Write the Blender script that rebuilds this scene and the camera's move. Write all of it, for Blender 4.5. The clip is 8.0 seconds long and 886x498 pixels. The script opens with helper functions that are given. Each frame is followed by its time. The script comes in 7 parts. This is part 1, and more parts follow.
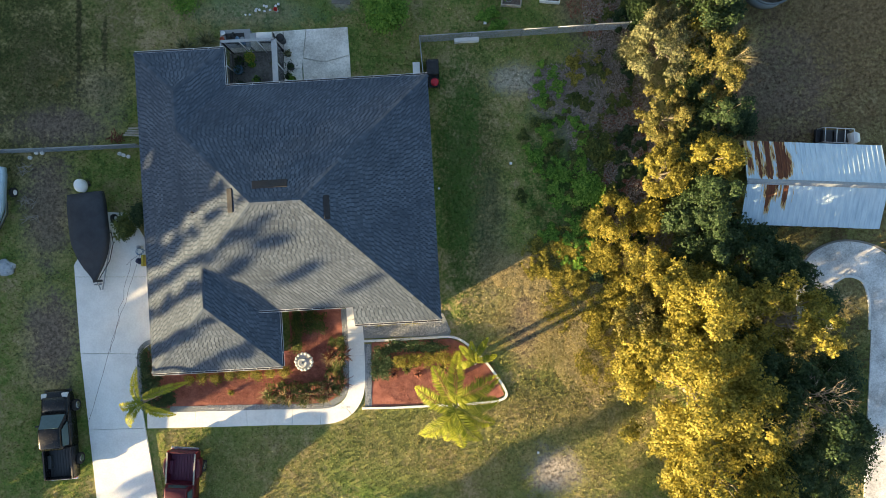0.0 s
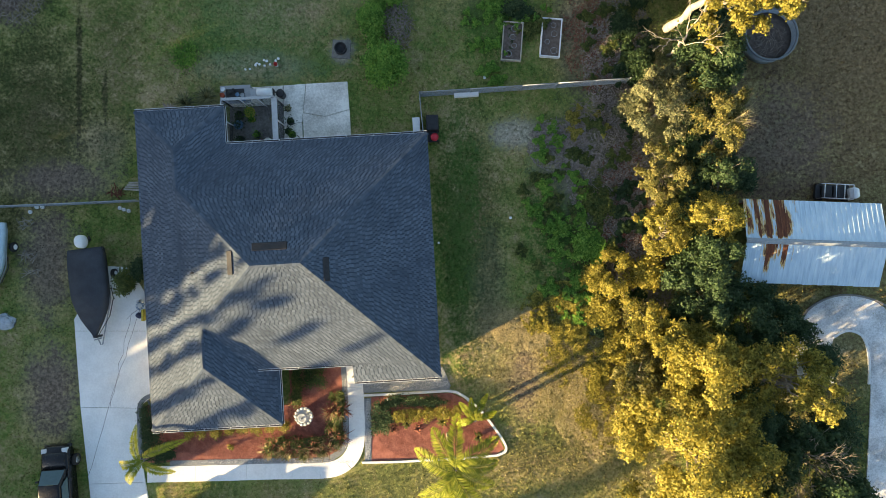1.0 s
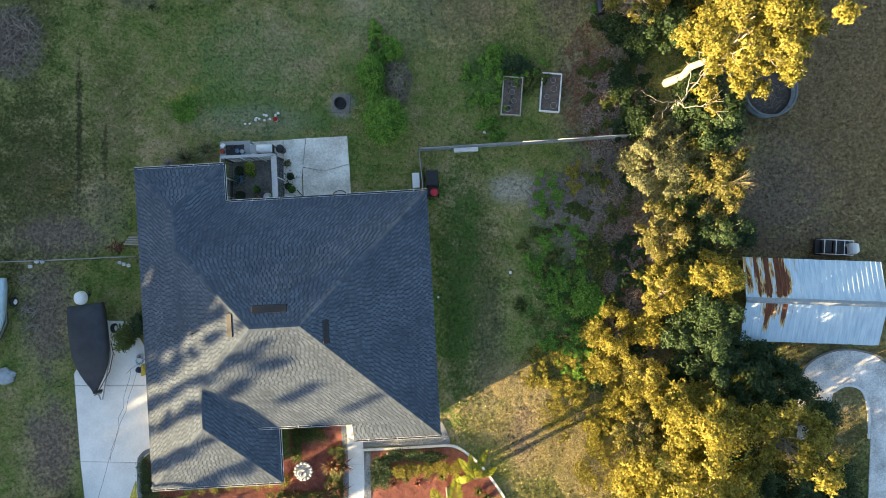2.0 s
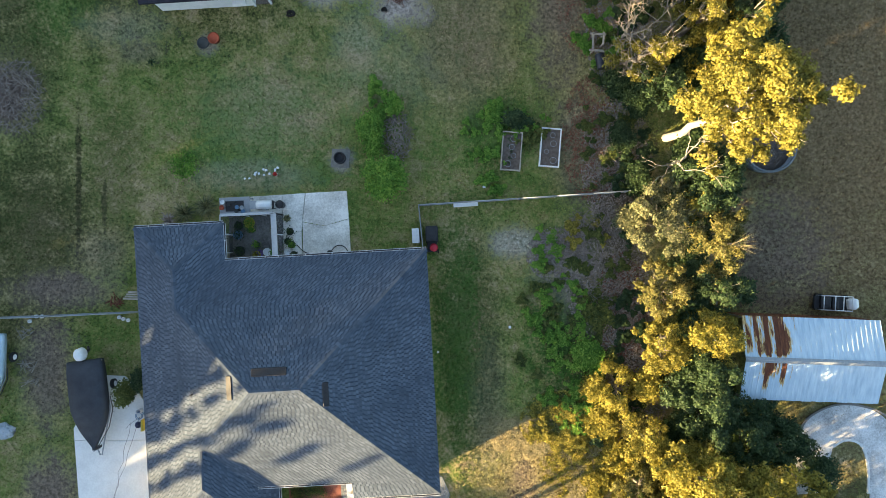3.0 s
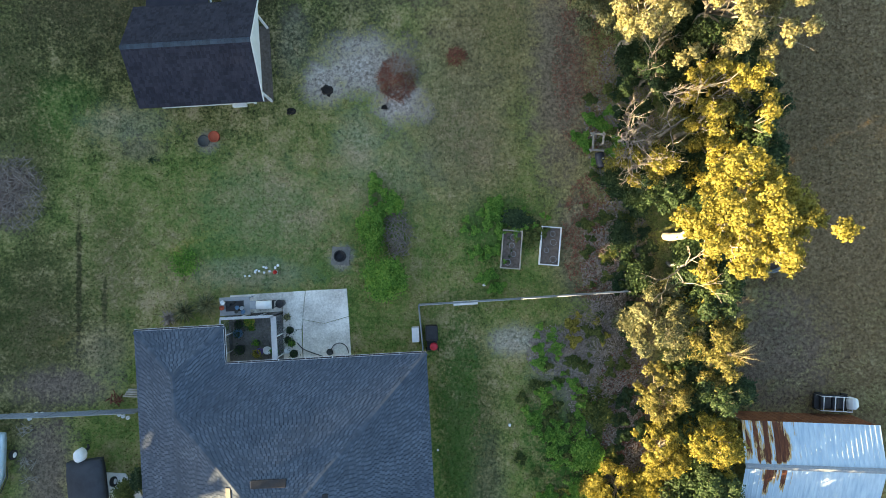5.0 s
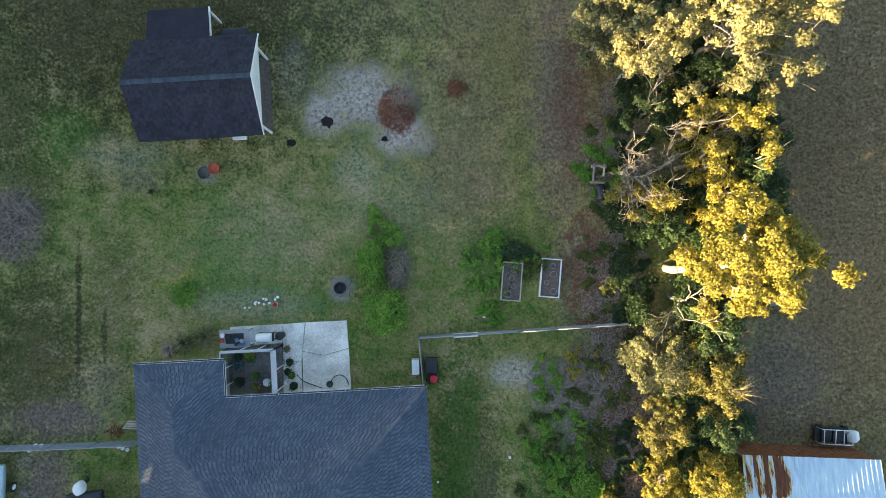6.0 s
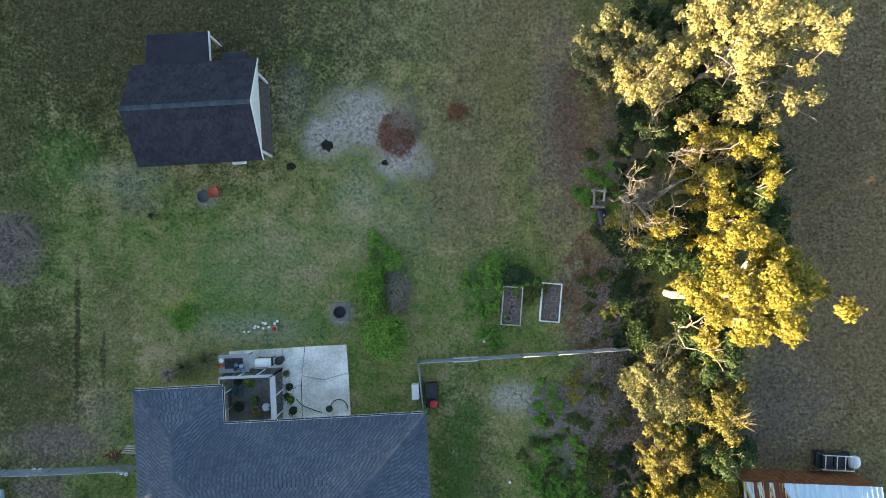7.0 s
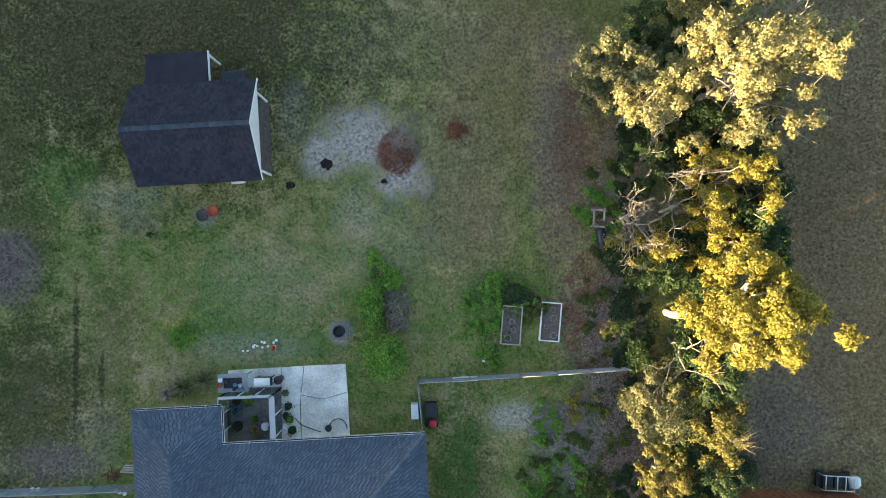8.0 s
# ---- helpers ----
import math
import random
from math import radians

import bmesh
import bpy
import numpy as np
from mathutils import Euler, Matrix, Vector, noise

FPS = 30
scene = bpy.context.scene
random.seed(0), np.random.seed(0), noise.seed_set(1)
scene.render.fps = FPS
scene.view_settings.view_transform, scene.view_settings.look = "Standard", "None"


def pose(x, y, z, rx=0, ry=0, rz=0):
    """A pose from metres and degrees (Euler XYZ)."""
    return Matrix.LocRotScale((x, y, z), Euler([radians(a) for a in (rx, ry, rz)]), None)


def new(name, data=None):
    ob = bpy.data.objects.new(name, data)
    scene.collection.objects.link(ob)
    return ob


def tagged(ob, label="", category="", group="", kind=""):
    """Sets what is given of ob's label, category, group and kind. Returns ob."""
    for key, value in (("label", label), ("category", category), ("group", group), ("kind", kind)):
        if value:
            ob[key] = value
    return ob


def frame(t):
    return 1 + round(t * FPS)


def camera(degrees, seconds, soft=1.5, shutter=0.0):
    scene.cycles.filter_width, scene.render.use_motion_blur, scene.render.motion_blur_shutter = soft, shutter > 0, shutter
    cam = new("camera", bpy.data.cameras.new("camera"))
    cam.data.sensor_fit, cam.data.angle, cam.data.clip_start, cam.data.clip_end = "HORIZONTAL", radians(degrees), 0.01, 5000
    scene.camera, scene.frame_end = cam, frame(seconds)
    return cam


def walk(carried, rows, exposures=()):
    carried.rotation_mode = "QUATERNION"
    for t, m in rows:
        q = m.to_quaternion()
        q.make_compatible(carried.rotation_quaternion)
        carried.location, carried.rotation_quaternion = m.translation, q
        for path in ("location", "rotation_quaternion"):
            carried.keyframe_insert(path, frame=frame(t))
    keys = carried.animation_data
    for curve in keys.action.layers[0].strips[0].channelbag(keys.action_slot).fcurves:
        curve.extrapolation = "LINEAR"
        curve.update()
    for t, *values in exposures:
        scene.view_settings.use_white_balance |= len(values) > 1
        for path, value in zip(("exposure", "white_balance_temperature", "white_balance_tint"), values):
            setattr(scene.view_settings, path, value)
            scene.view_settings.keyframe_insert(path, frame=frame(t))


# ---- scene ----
cam = camera(73.0, 8.0, soft=0.75)
METRES, EYE, TILT, LEAN, TURN = 20.6, 37.1, -90.0, 0.0, 0.0
ROWS = [
    (0.0, 0.0, 0.0, 0.0, -0.0, 0.0, 0.0),
    (0.5, 0.0016, -0.0007, 0.0803, 0.04, 0.04, -0.01),
    (1.0, 0.0023, -0.0013, 0.1612, 0.05, 0.07, -0.02),
    (1.5, 0.0036, -0.002, 0.2432, 0.08, 0.06, -0.02),
    (3.0, 0.0039, -0.0023, 0.4908, 0.04, 0.04, -0.02),
    (3.5, 0.0038, -0.0027, 0.5718, 0.03, 0.13, -0.02),
    (4.0, 0.0036, -0.0035, 0.6499, 0.01, 0.16, 0.01),
    (4.5, 0.0042, -0.0041, 0.7201, 0.04, 0.18, -0.04),
    (6.0, 0.0038, -0.0022, 0.8751, 0.06, 0.23, -0.13),
    (6.5, 0.0033, 0.0001, 0.9115, 0.06, 0.29, -0.16),
    (7.0, 0.0035, 0.0028, 0.9448, 0.06, 0.32, -0.19),
    (7.5, 0.0043, 0.0045, 0.9757, 0.07, 0.34, -0.21),
    (8.0, 0.0043, 0.0064, 0.9996, 0.05, 0.39, -0.24),
]
walk(cam, [(t, pose(0, 0, EYE, TILT, LEAN, TURN) @ pose(METRES * x, METRES * y, METRES * z, 90 + pitch, roll, yaw)) for t, x, y, z, yaw, pitch, roll in ROWS],
     exposures=[(0.0, 2.38), (1.5, 2.60), (3.5, 2.94), (6.0, 3.02), (8.0, 3.02)])

# ---- sun, sky, exposure ----
SUN_ELEV, SUN_TRAVEL = 10.3, 28.0          # degrees; the light travels towards east-north-east
sun = new("sun", bpy.data.lights.new("sun", "SUN"))
sun.data.energy, sun.data.angle, sun.data.color = 5.0, radians(0.6), (1.0, 0.73, 0.38)
_d = Vector((math.cos(radians(SUN_TRAVEL)) * math.cos(radians(SUN_ELEV)), math.sin(radians(SUN_TRAVEL)) * math.cos(radians(SUN_ELEV)), -math.sin(radians(SUN_ELEV))))
sun.matrix_world = Matrix.Translation((-90, -60, 60)) @ _d.to_track_quat("-Z", "Y").to_matrix().to_4x4()
world = bpy.data.worlds.new("sky")
scene.world = world
world.use_nodes = True
_sky = world.node_tree.nodes.new("ShaderNodeTexSky")
_sky.sky_type, _sky.sun_disc = "NISHITA", False
_sky.sun_elevation = radians(SUN_ELEV)
_sky.sun_rotation = radians(270 - SUN_TRAVEL)   # clockwise from +y, towards the sun
_bg = world.node_tree.nodes["Background"]
_bg.inputs["Strength"].default_value = 0.067
world.node_tree.links.new(_sky.outputs[0], _bg.inputs["Color"])

rng = np.random.default_rng(7)
rnd = random.Random(11)


# ---- materials ----
def nodes_of(name):
    m = bpy.data.materials.new(name)
    m.use_nodes = True
    return m, m.node_tree, m.node_tree.nodes["Principled BSDF"]


def link(nt, a, b):
    nt.links.new(a, b)


def noise_fac(nt, scale, detail=4.0, coord=None, rough=0.6):
    n = nt.nodes.new("ShaderNodeTexNoise")
    n.inputs["Scale"].default_value, n.inputs["Detail"].default_value, n.inputs["Roughness"].default_value = scale, detail, rough
    if coord is None:
        coord = nt.nodes.new("ShaderNodeNewGeometry").outputs["Position"]
    link(nt, coord, n.inputs["Vector"])
    return n.outputs["Fac"]


def ramp(nt, fac, stops):
    r = nt.nodes.new("ShaderNodeValToRGB")
    e = r.color_ramp.elements
    while len(e) < len(stops):
        e.new(0.5)
    for el, (p, c) in zip(e, stops):
        el.position, el.color = p, (*c, 1)
    link(nt, fac, r.inputs["Fac"])
    return r.outputs["Color"]


def mix(nt, fac, a, b, mode="MIX"):
    m = nt.nodes.new("ShaderNodeMix")
    m.data_type, m.blend_type = "RGBA", mode
    for sock, v in ((m.inputs[0], fac), (m.inputs[6], a), (m.inputs[7], b)):
        if isinstance(v, (int, float)):
            sock.default_value = v
        elif isinstance(v, tuple):
            sock.default_value = (*v, 1)
        else:
            link(nt, v, sock)
    return m.outputs[2]


def mathn(nt, op, a, b=None, clamp=False):
    m = nt.nodes.new("ShaderNodeMath")
    m.operation, m.use_clamp = op, clamp
    for sock, v in zip(m.inputs, (a, b)):
        if v is None:
            continue
        if isinstance(v, (int, float)):
            sock.default_value = v
        else:
            link(nt, v, sock)
    return m.outputs[0]


def span(nt, v, lo, hi):
    m = nt.nodes.new("ShaderNodeMapRange")
    m.interpolation_type = "SMOOTHSTEP"
    m.inputs["From Min"].default_value, m.inputs["From Max"].default_value = lo, hi
    link(nt, v, m.inputs["Value"])
    return m.outputs["Result"]


def bump(nt, bsdf, fac, strength=0.4, dist=0.02):
    b = nt.nodes.new("ShaderNodeBump")
    b.inputs["Strength"].default_value, b.inputs["Distance"].default_value = strength, dist
    link(nt, fac, b.inputs["Height"])
    link(nt, b.outputs["Normal"], bsdf.inputs["Normal"])


def surface(name, dark, light, scale=3.0, rough=0.8, metal=0.0, fine=40.0, relief=0.3, island=0.0, spec=0.4, objvar=0.0):
    """Two scales of variation between two colours, and a fine relief."""
    m, nt, b = nodes_of(name)
    big, small = noise_fac(nt, scale), noise_fac(nt, fine, 2.0)
    f = mathn(nt, "ADD", mathn(nt, "MULTIPLY", big, 0.7), mathn(nt, "MULTIPLY", small, 0.3))
    col = ramp(nt, f, [(0.32, dark), (0.68, light)])
    if island:
        r = nt.nodes.new("ShaderNodeNewGeometry").outputs["Random Per Island"]
        v = mathn(nt, "ADD", mathn(nt, "MULTIPLY", r, island), 1 - island / 2)
        h = nt.nodes.new("ShaderNodeHueSaturation")
        link(nt, v, h.inputs["Value"])
        link(nt, col, h.inputs["Color"])
        col = h.outputs["Color"]
    if objvar:
        r = nt.nodes.new("ShaderNodeObjectInfo").outputs["Random"]
        v = mathn(nt, "ADD", mathn(nt, "MULTIPLY", r, objvar), 1 - objvar / 2)
        h = nt.nodes.new("ShaderNodeHueSaturation")
        link(nt, v, h.inputs["Value"])
        link(nt, col, h.inputs["Color"])
        col = h.outputs["Color"]
    link(nt, col, b.inputs["Base Color"])
    b.inputs["Roughness"].default_value, b.inputs["Metallic"].default_value = rough, metal
    b.inputs["Specular IOR Level"].default_value = spec
    if relief:
        bump(nt, b, small, relief, 0.01)
    return m


def foliage(name, dark, mid, light, trans=0.3):
    """Leaves: each leaf takes its own tone; some light passes through."""
    m, nt, b = nodes_of(name)
    geo = nt.nodes.new("ShaderNodeNewGeometry")
    f = mathn(nt, "ADD", mathn(nt, "MULTIPLY", geo.outputs["Random Per Island"], 0.34), mathn(nt, "MULTIPLY", noise_fac(nt, 1.1, 4.0), 0.66))
    col = ramp(nt, f, [(0.3, dark), (0.5, mid), (0.68, light)])
    link(nt, col, b.inputs["Base Color"])
    b.inputs["Roughness"].default_value, b.inputs["Specular IOR Level"].default_value = 0.6, 0.25
    t = nt.nodes.new("ShaderNodeBsdfTranslucent")
    link(nt, col, t.inputs["Color"])
    s = nt.nodes.new("ShaderNodeMixShader")
    s.inputs["Fac"].default_value = trans
    link(nt, b.outputs[0], s.inputs[1])
    link(nt, t.outputs[0], s.inputs[2])
    link(nt, s.outputs[0], nt.nodes["Material Output"].inputs["Surface"])
    return m


# bare and trodden places of the ground, and its other tones: x, y, half-lengths, strength
SAND = [(-5.0, 27.6, 3.2, 2.2, 0.9), (-2.7, 25.3, 2.0, 1.5, 0.95), (-7.3, 26.6, 1.6, 1.6, 0.9), (-5.2, 23.0, 1.8, 2.4, 0.3), (4.6, 10.5, 2.0, 1.2, 0.7), (7.6, 8.6, 2.2, 1.9, 0.32),
        (6.9, -13.8, 1.9, 1.6, 0.85), (-19.6, 24.0, 3.2, 1.3, 0.25), (-9.3, 29.0, 1.2, 2.6, 0.2), (-6.3, 15.6, 0.9, 0.9, 0.8), (-14.6, 22.9, 0.8, 0.7, 0.7), (-12.0, 14.7, 4.5, 1.2, 0.3), (-11.0, 18.5, 5.0, 3.4, 0.12), (-4.0, 21.0, 4.0, 3.0, 0.14)]
DIRT = [(-24.3, -5.6, 2.0, 3.6, 0.9), (-27.0, 19.6, 2.0, 2.6, 0.95), (-24.6, 2.6, 2.0, 4.2, 0.85), (-23.6, 7.6, 4.0, 1.4, 0.8), (-21.0, 9.6, 2.0, 2.0, 0.5), (-18.8, 22.4, 1.6, 0.9, 0.5), (9.4, 8.6, 3.0, 5.0, 0.6), (8.6, 16.5, 2.0, 4.5, 0.65), (7.2, 27.5, 2.2, 8.0, 0.65),
        (3.0, 0.3, 1.4, 4.5, 0.35), (11.5, 5.0, 2.6, 7.0, 0.85), (11.2, 13.0, 2.4, 5.0, 0.8), (20.5, 10.0, 4.0, 4.0, 0.6), (5.0, -5.0, 1.0, 2.6, 0.7), (0.5, 24.0, 4.0, 6.0, 0.3), (-2.0, 34.0, 8.0, 3.5, 0.25)]
STRAW = [(4.0, -12.0, 12.0, 3.6, 0.5), (-11.0, -13.5, 5.0, 2.5, 0.35), (7.0, -4.6, 4.5, 3.4, 0.8), (9.5, -7.0, 3.0, 2.5, 0.6), (4.5, -1.5, 2.2, 1.6, 0.6), (-3.0, -12.5, 6.0, 1.2, 0.25)]
DRY = [(24.5, 22.0, 9.0, 26.0, 0.95), (4.0, 31.0, 6.0, 8.0, 0.6), (7.6, 26.5, 2.5, 9.0, 0.6), (2.0, 23.5, 4.0, 5.0, 0.4), (-20.0, 34.0, 14.0, 4.0, 0.12)]
# ruts and dark grass, plus vignette and the wood's shade painted into the colour
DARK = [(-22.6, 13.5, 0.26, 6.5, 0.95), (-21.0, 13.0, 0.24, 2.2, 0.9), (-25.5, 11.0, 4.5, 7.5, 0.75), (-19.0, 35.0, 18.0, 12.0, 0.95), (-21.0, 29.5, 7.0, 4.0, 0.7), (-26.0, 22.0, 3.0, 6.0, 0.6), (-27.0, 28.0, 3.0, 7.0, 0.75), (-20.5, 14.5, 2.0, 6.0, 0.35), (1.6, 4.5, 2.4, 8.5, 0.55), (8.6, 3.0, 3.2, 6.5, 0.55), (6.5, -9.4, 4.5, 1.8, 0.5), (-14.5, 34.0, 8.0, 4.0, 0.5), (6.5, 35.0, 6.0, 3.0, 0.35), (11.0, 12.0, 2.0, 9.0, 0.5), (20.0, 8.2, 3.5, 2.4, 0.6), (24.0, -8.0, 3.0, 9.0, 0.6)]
LUSH = [(-8.0, 15.2, 4.0, 1.2, 0.5), (-12.0, 18.5, 5.0, 3.0, 0.25), (3.3, 17.6, 2.4, 2.6, 0.6), (8.2, 5.0, 2.8, 4.5, 0.7), (1.0, 4.0, 1.6, 9.0, 0.45), (-13.0, 15.6, 4.0, 1.6, 0.4), (-23.5, 25.0, 2.4, 2.0, 0.4)]


def ground_colour(nt):
    pos = nt.nodes.new("ShaderNodeNewGeometry").outputs["Position"]
    n1, n2, n3, n4 = noise_fac(nt, 0.13, 5.0, pos), noise_fac(nt, 0.8, 5.0, pos), noise_fac(nt, 5.0, 4.0, pos, 0.7), noise_fac(nt, 11.0, 3.0, pos, 0.75)
    f = mathn(nt, "ADD", mathn(nt, "ADD", mathn(nt, "MULTIPLY", n1, 0.36), mathn(nt, "MULTIPLY", n2, 0.34)), mathn(nt, "MULTIPLY", n3, 0.30))
    col = ramp(nt, f, [(0.39, (0.082, 0.150, 0.030)), (0.46, (0.155, 0.205, 0.050)), (0.53, (0.245, 0.232, 0.088)), (0.61, (0.365, 0.290, 0.165))])

    def mask(patches):
        total = None
        for x, y, a, b, s in patches:
            v = nt.nodes.new("ShaderNodeVectorMath")
            v.operation = "SUBTRACT"
            link(nt, pos, v.inputs[0])
            v.inputs[1].default_value = (x, y, 0)
            w = nt.nodes.new("ShaderNodeVectorMath")
            w.operation = "MULTIPLY"
            link(nt, v.outputs[0], w.inputs[0])
            w.inputs[1].default_value = (1 / a, 1 / b, 0)
            le = nt.nodes.new("ShaderNodeVectorMath")
            le.operation = "LENGTH"
            link(nt, w.outputs[0], le.inputs[0])
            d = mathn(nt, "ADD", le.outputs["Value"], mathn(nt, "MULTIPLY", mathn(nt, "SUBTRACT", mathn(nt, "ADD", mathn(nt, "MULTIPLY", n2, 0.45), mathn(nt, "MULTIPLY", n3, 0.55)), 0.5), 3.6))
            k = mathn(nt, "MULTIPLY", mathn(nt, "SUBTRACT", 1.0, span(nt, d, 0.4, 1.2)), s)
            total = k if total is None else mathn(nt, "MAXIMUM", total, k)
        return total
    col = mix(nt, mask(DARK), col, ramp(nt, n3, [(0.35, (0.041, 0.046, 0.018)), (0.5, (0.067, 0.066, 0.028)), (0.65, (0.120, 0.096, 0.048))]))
    col = mix(nt, mask(LUSH), col, (0.050, 0.150, 0.022))
    col = mix(nt, mask(DRY), col, ramp(nt, n3, [(0.35, (0.135, 0.095, 0.048)), (0.65, (0.29, 0.205, 0.115))]))
    col = mix(nt, mask(STRAW), col, ramp(nt, n3, [(0.35, (0.19, 0.15, 0.06)), (0.65, (0.36, 0.28, 0.13))]))
    col = mix(nt, mask(DIRT), col, ramp(nt, n3, [(0.35, (0.095, 0.070, 0.060)), (0.65, (0.23, 0.172, 0.145))]))
    col = mix(nt, mask(SAND), col, ramp(nt, n3, [(0.36, (0.20, 0.17, 0.15)), (0.5, (0.36, 0.315, 0.28)), (0.64, (0.50, 0.45, 0.41))]))
    # matted thatch: lighter and darker tufts of a hand's width
    h = nt.nodes.new("ShaderNodeHueSaturation")
    link(nt, mathn(nt, "ADD", 0.28, mathn(nt, "MULTIPLY", mathn(nt, "ADD", mathn(nt, "MULTIPLY", n4, 0.65), mathn(nt, "MULTIPLY", n3, 0.35)), 1.44)), h.inputs["Value"])
    link(nt, col, h.inputs["Color"])
    return h.outputs["Color"], n3


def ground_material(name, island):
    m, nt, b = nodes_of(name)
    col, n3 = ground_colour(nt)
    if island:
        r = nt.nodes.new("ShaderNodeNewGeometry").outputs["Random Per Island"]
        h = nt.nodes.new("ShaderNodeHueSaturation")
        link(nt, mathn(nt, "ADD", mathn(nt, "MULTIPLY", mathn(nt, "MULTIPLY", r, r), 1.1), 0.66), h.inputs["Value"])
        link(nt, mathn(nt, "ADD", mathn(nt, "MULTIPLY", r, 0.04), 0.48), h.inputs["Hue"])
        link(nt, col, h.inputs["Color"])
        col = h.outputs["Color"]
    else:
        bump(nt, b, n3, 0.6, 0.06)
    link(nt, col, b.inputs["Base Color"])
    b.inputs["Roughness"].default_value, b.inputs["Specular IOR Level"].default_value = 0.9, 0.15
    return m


def rusty_sheet(name):
    """Galvanised white-blue sheet with rust runs towards its west end."""
    m, nt, b = nodes_of(name)
    pos = nt.nodes.new("ShaderNodeNewGeometry").outputs["Position"]
    s = nt.nodes.new("ShaderNodeSeparateXYZ")
    link(nt, pos, s.inputs[0])
    stretch = nt.nodes.new("ShaderNodeVectorMath")
    stretch.operation = "MULTIPLY"
    link(nt, pos, stretch.inputs[0])
    stretch.inputs[1].default_value = (3.2, 0.45, 1)
    runs = noise_fac(nt, 1.2, 5.0, stretch.outputs[0])
    rnd_sheet = nt.nodes.new("ShaderNodeObjectInfo").outputs["Random"]
    x, y = s.outputs["X"], s.outputs["Y"]
    north = mathn(nt, "MULTIPLY", mathn(nt, "SUBTRACT", 1.0, span(nt, x, 19.7, 21.2)), span(nt, y, 3.7, 4.3))
    south = mathn(nt, "MULTIPLY", mathn(nt, "MULTIPLY", span(nt, x, 18.0, 18.5), mathn(nt, "SUBTRACT", 1.0, span(nt, x, 19.0, 20.6))), mathn(nt, "MULTIPLY", span(nt, y, 1.4, 3.4), mathn(nt, "SUBTRACT", 1.0, span(nt, y, 3.7, 4.1))))
    zone = mathn(nt, "MAXIMUM", north, mathn(nt, "MULTIPLY", south, 0.95))
    v = mathn(nt, "ADD", mathn(nt, "ADD", zone, mathn(nt, "MULTIPLY", mathn(nt, "SUBTRACT", runs, 0.5), 2.4)), mathn(nt, "MULTIPLY", mathn(nt, "SUBTRACT", rnd_sheet, 0.5), 0.9))
    paint = ramp(nt, noise_fac(nt, 1.6, 5.0, stretch.outputs[0]), [(0.3, (0.36, 0.50, 0.62)), (0.7, (0.60, 0.72, 0.80))])
    rust = ramp(nt, noise_fac(nt, 3.0, 5.0, stretch.outputs[0]), [(0.3, (0.07, 0.022, 0.014)), (0.6, (0.17, 0.055, 0.022)), (0.75, (0.42, 0.20, 0.05))])
    halo = mix(nt, span(nt, v, 0.52, 0.72), paint, (0.55, 0.36, 0.13))
    halo = mix(nt, span(nt, zone, 0.05, 0.3), paint, halo)
    k = mathn(nt, "MULTIPLY", span(nt, v, 0.72, 0.86), span(nt, zone, 0.05, 0.3))
    link(nt, mix(nt, k, halo, rust), b.inputs["Base Color"])
    link(nt, mathn(nt, "ADD", 0.45, mathn(nt, "MULTIPLY", k, 0.4)), b.inputs["Roughness"])
    b.inputs["Metallic"].default_value = 0.15
    return m


def concrete(name, dark, light):
    m, nt, b = nodes_of(name)
    f = mathn(nt, "ADD", mathn(nt, "MULTIPLY", noise_fac(nt, 0.7, 6.0), 0.6), mathn(nt, "MULTIPLY", noise_fac(nt, 9.0, 5.0), 0.4))
    link(nt, ramp(nt, f, [(0.34, dark), (0.6, light)]), b.inputs["Base Color"])
    b.inputs["Roughness"].default_value = 0.85
    bump(nt, b, noise_fac(nt, 60.0, 2.0), 0.2, 0.004)
    return m


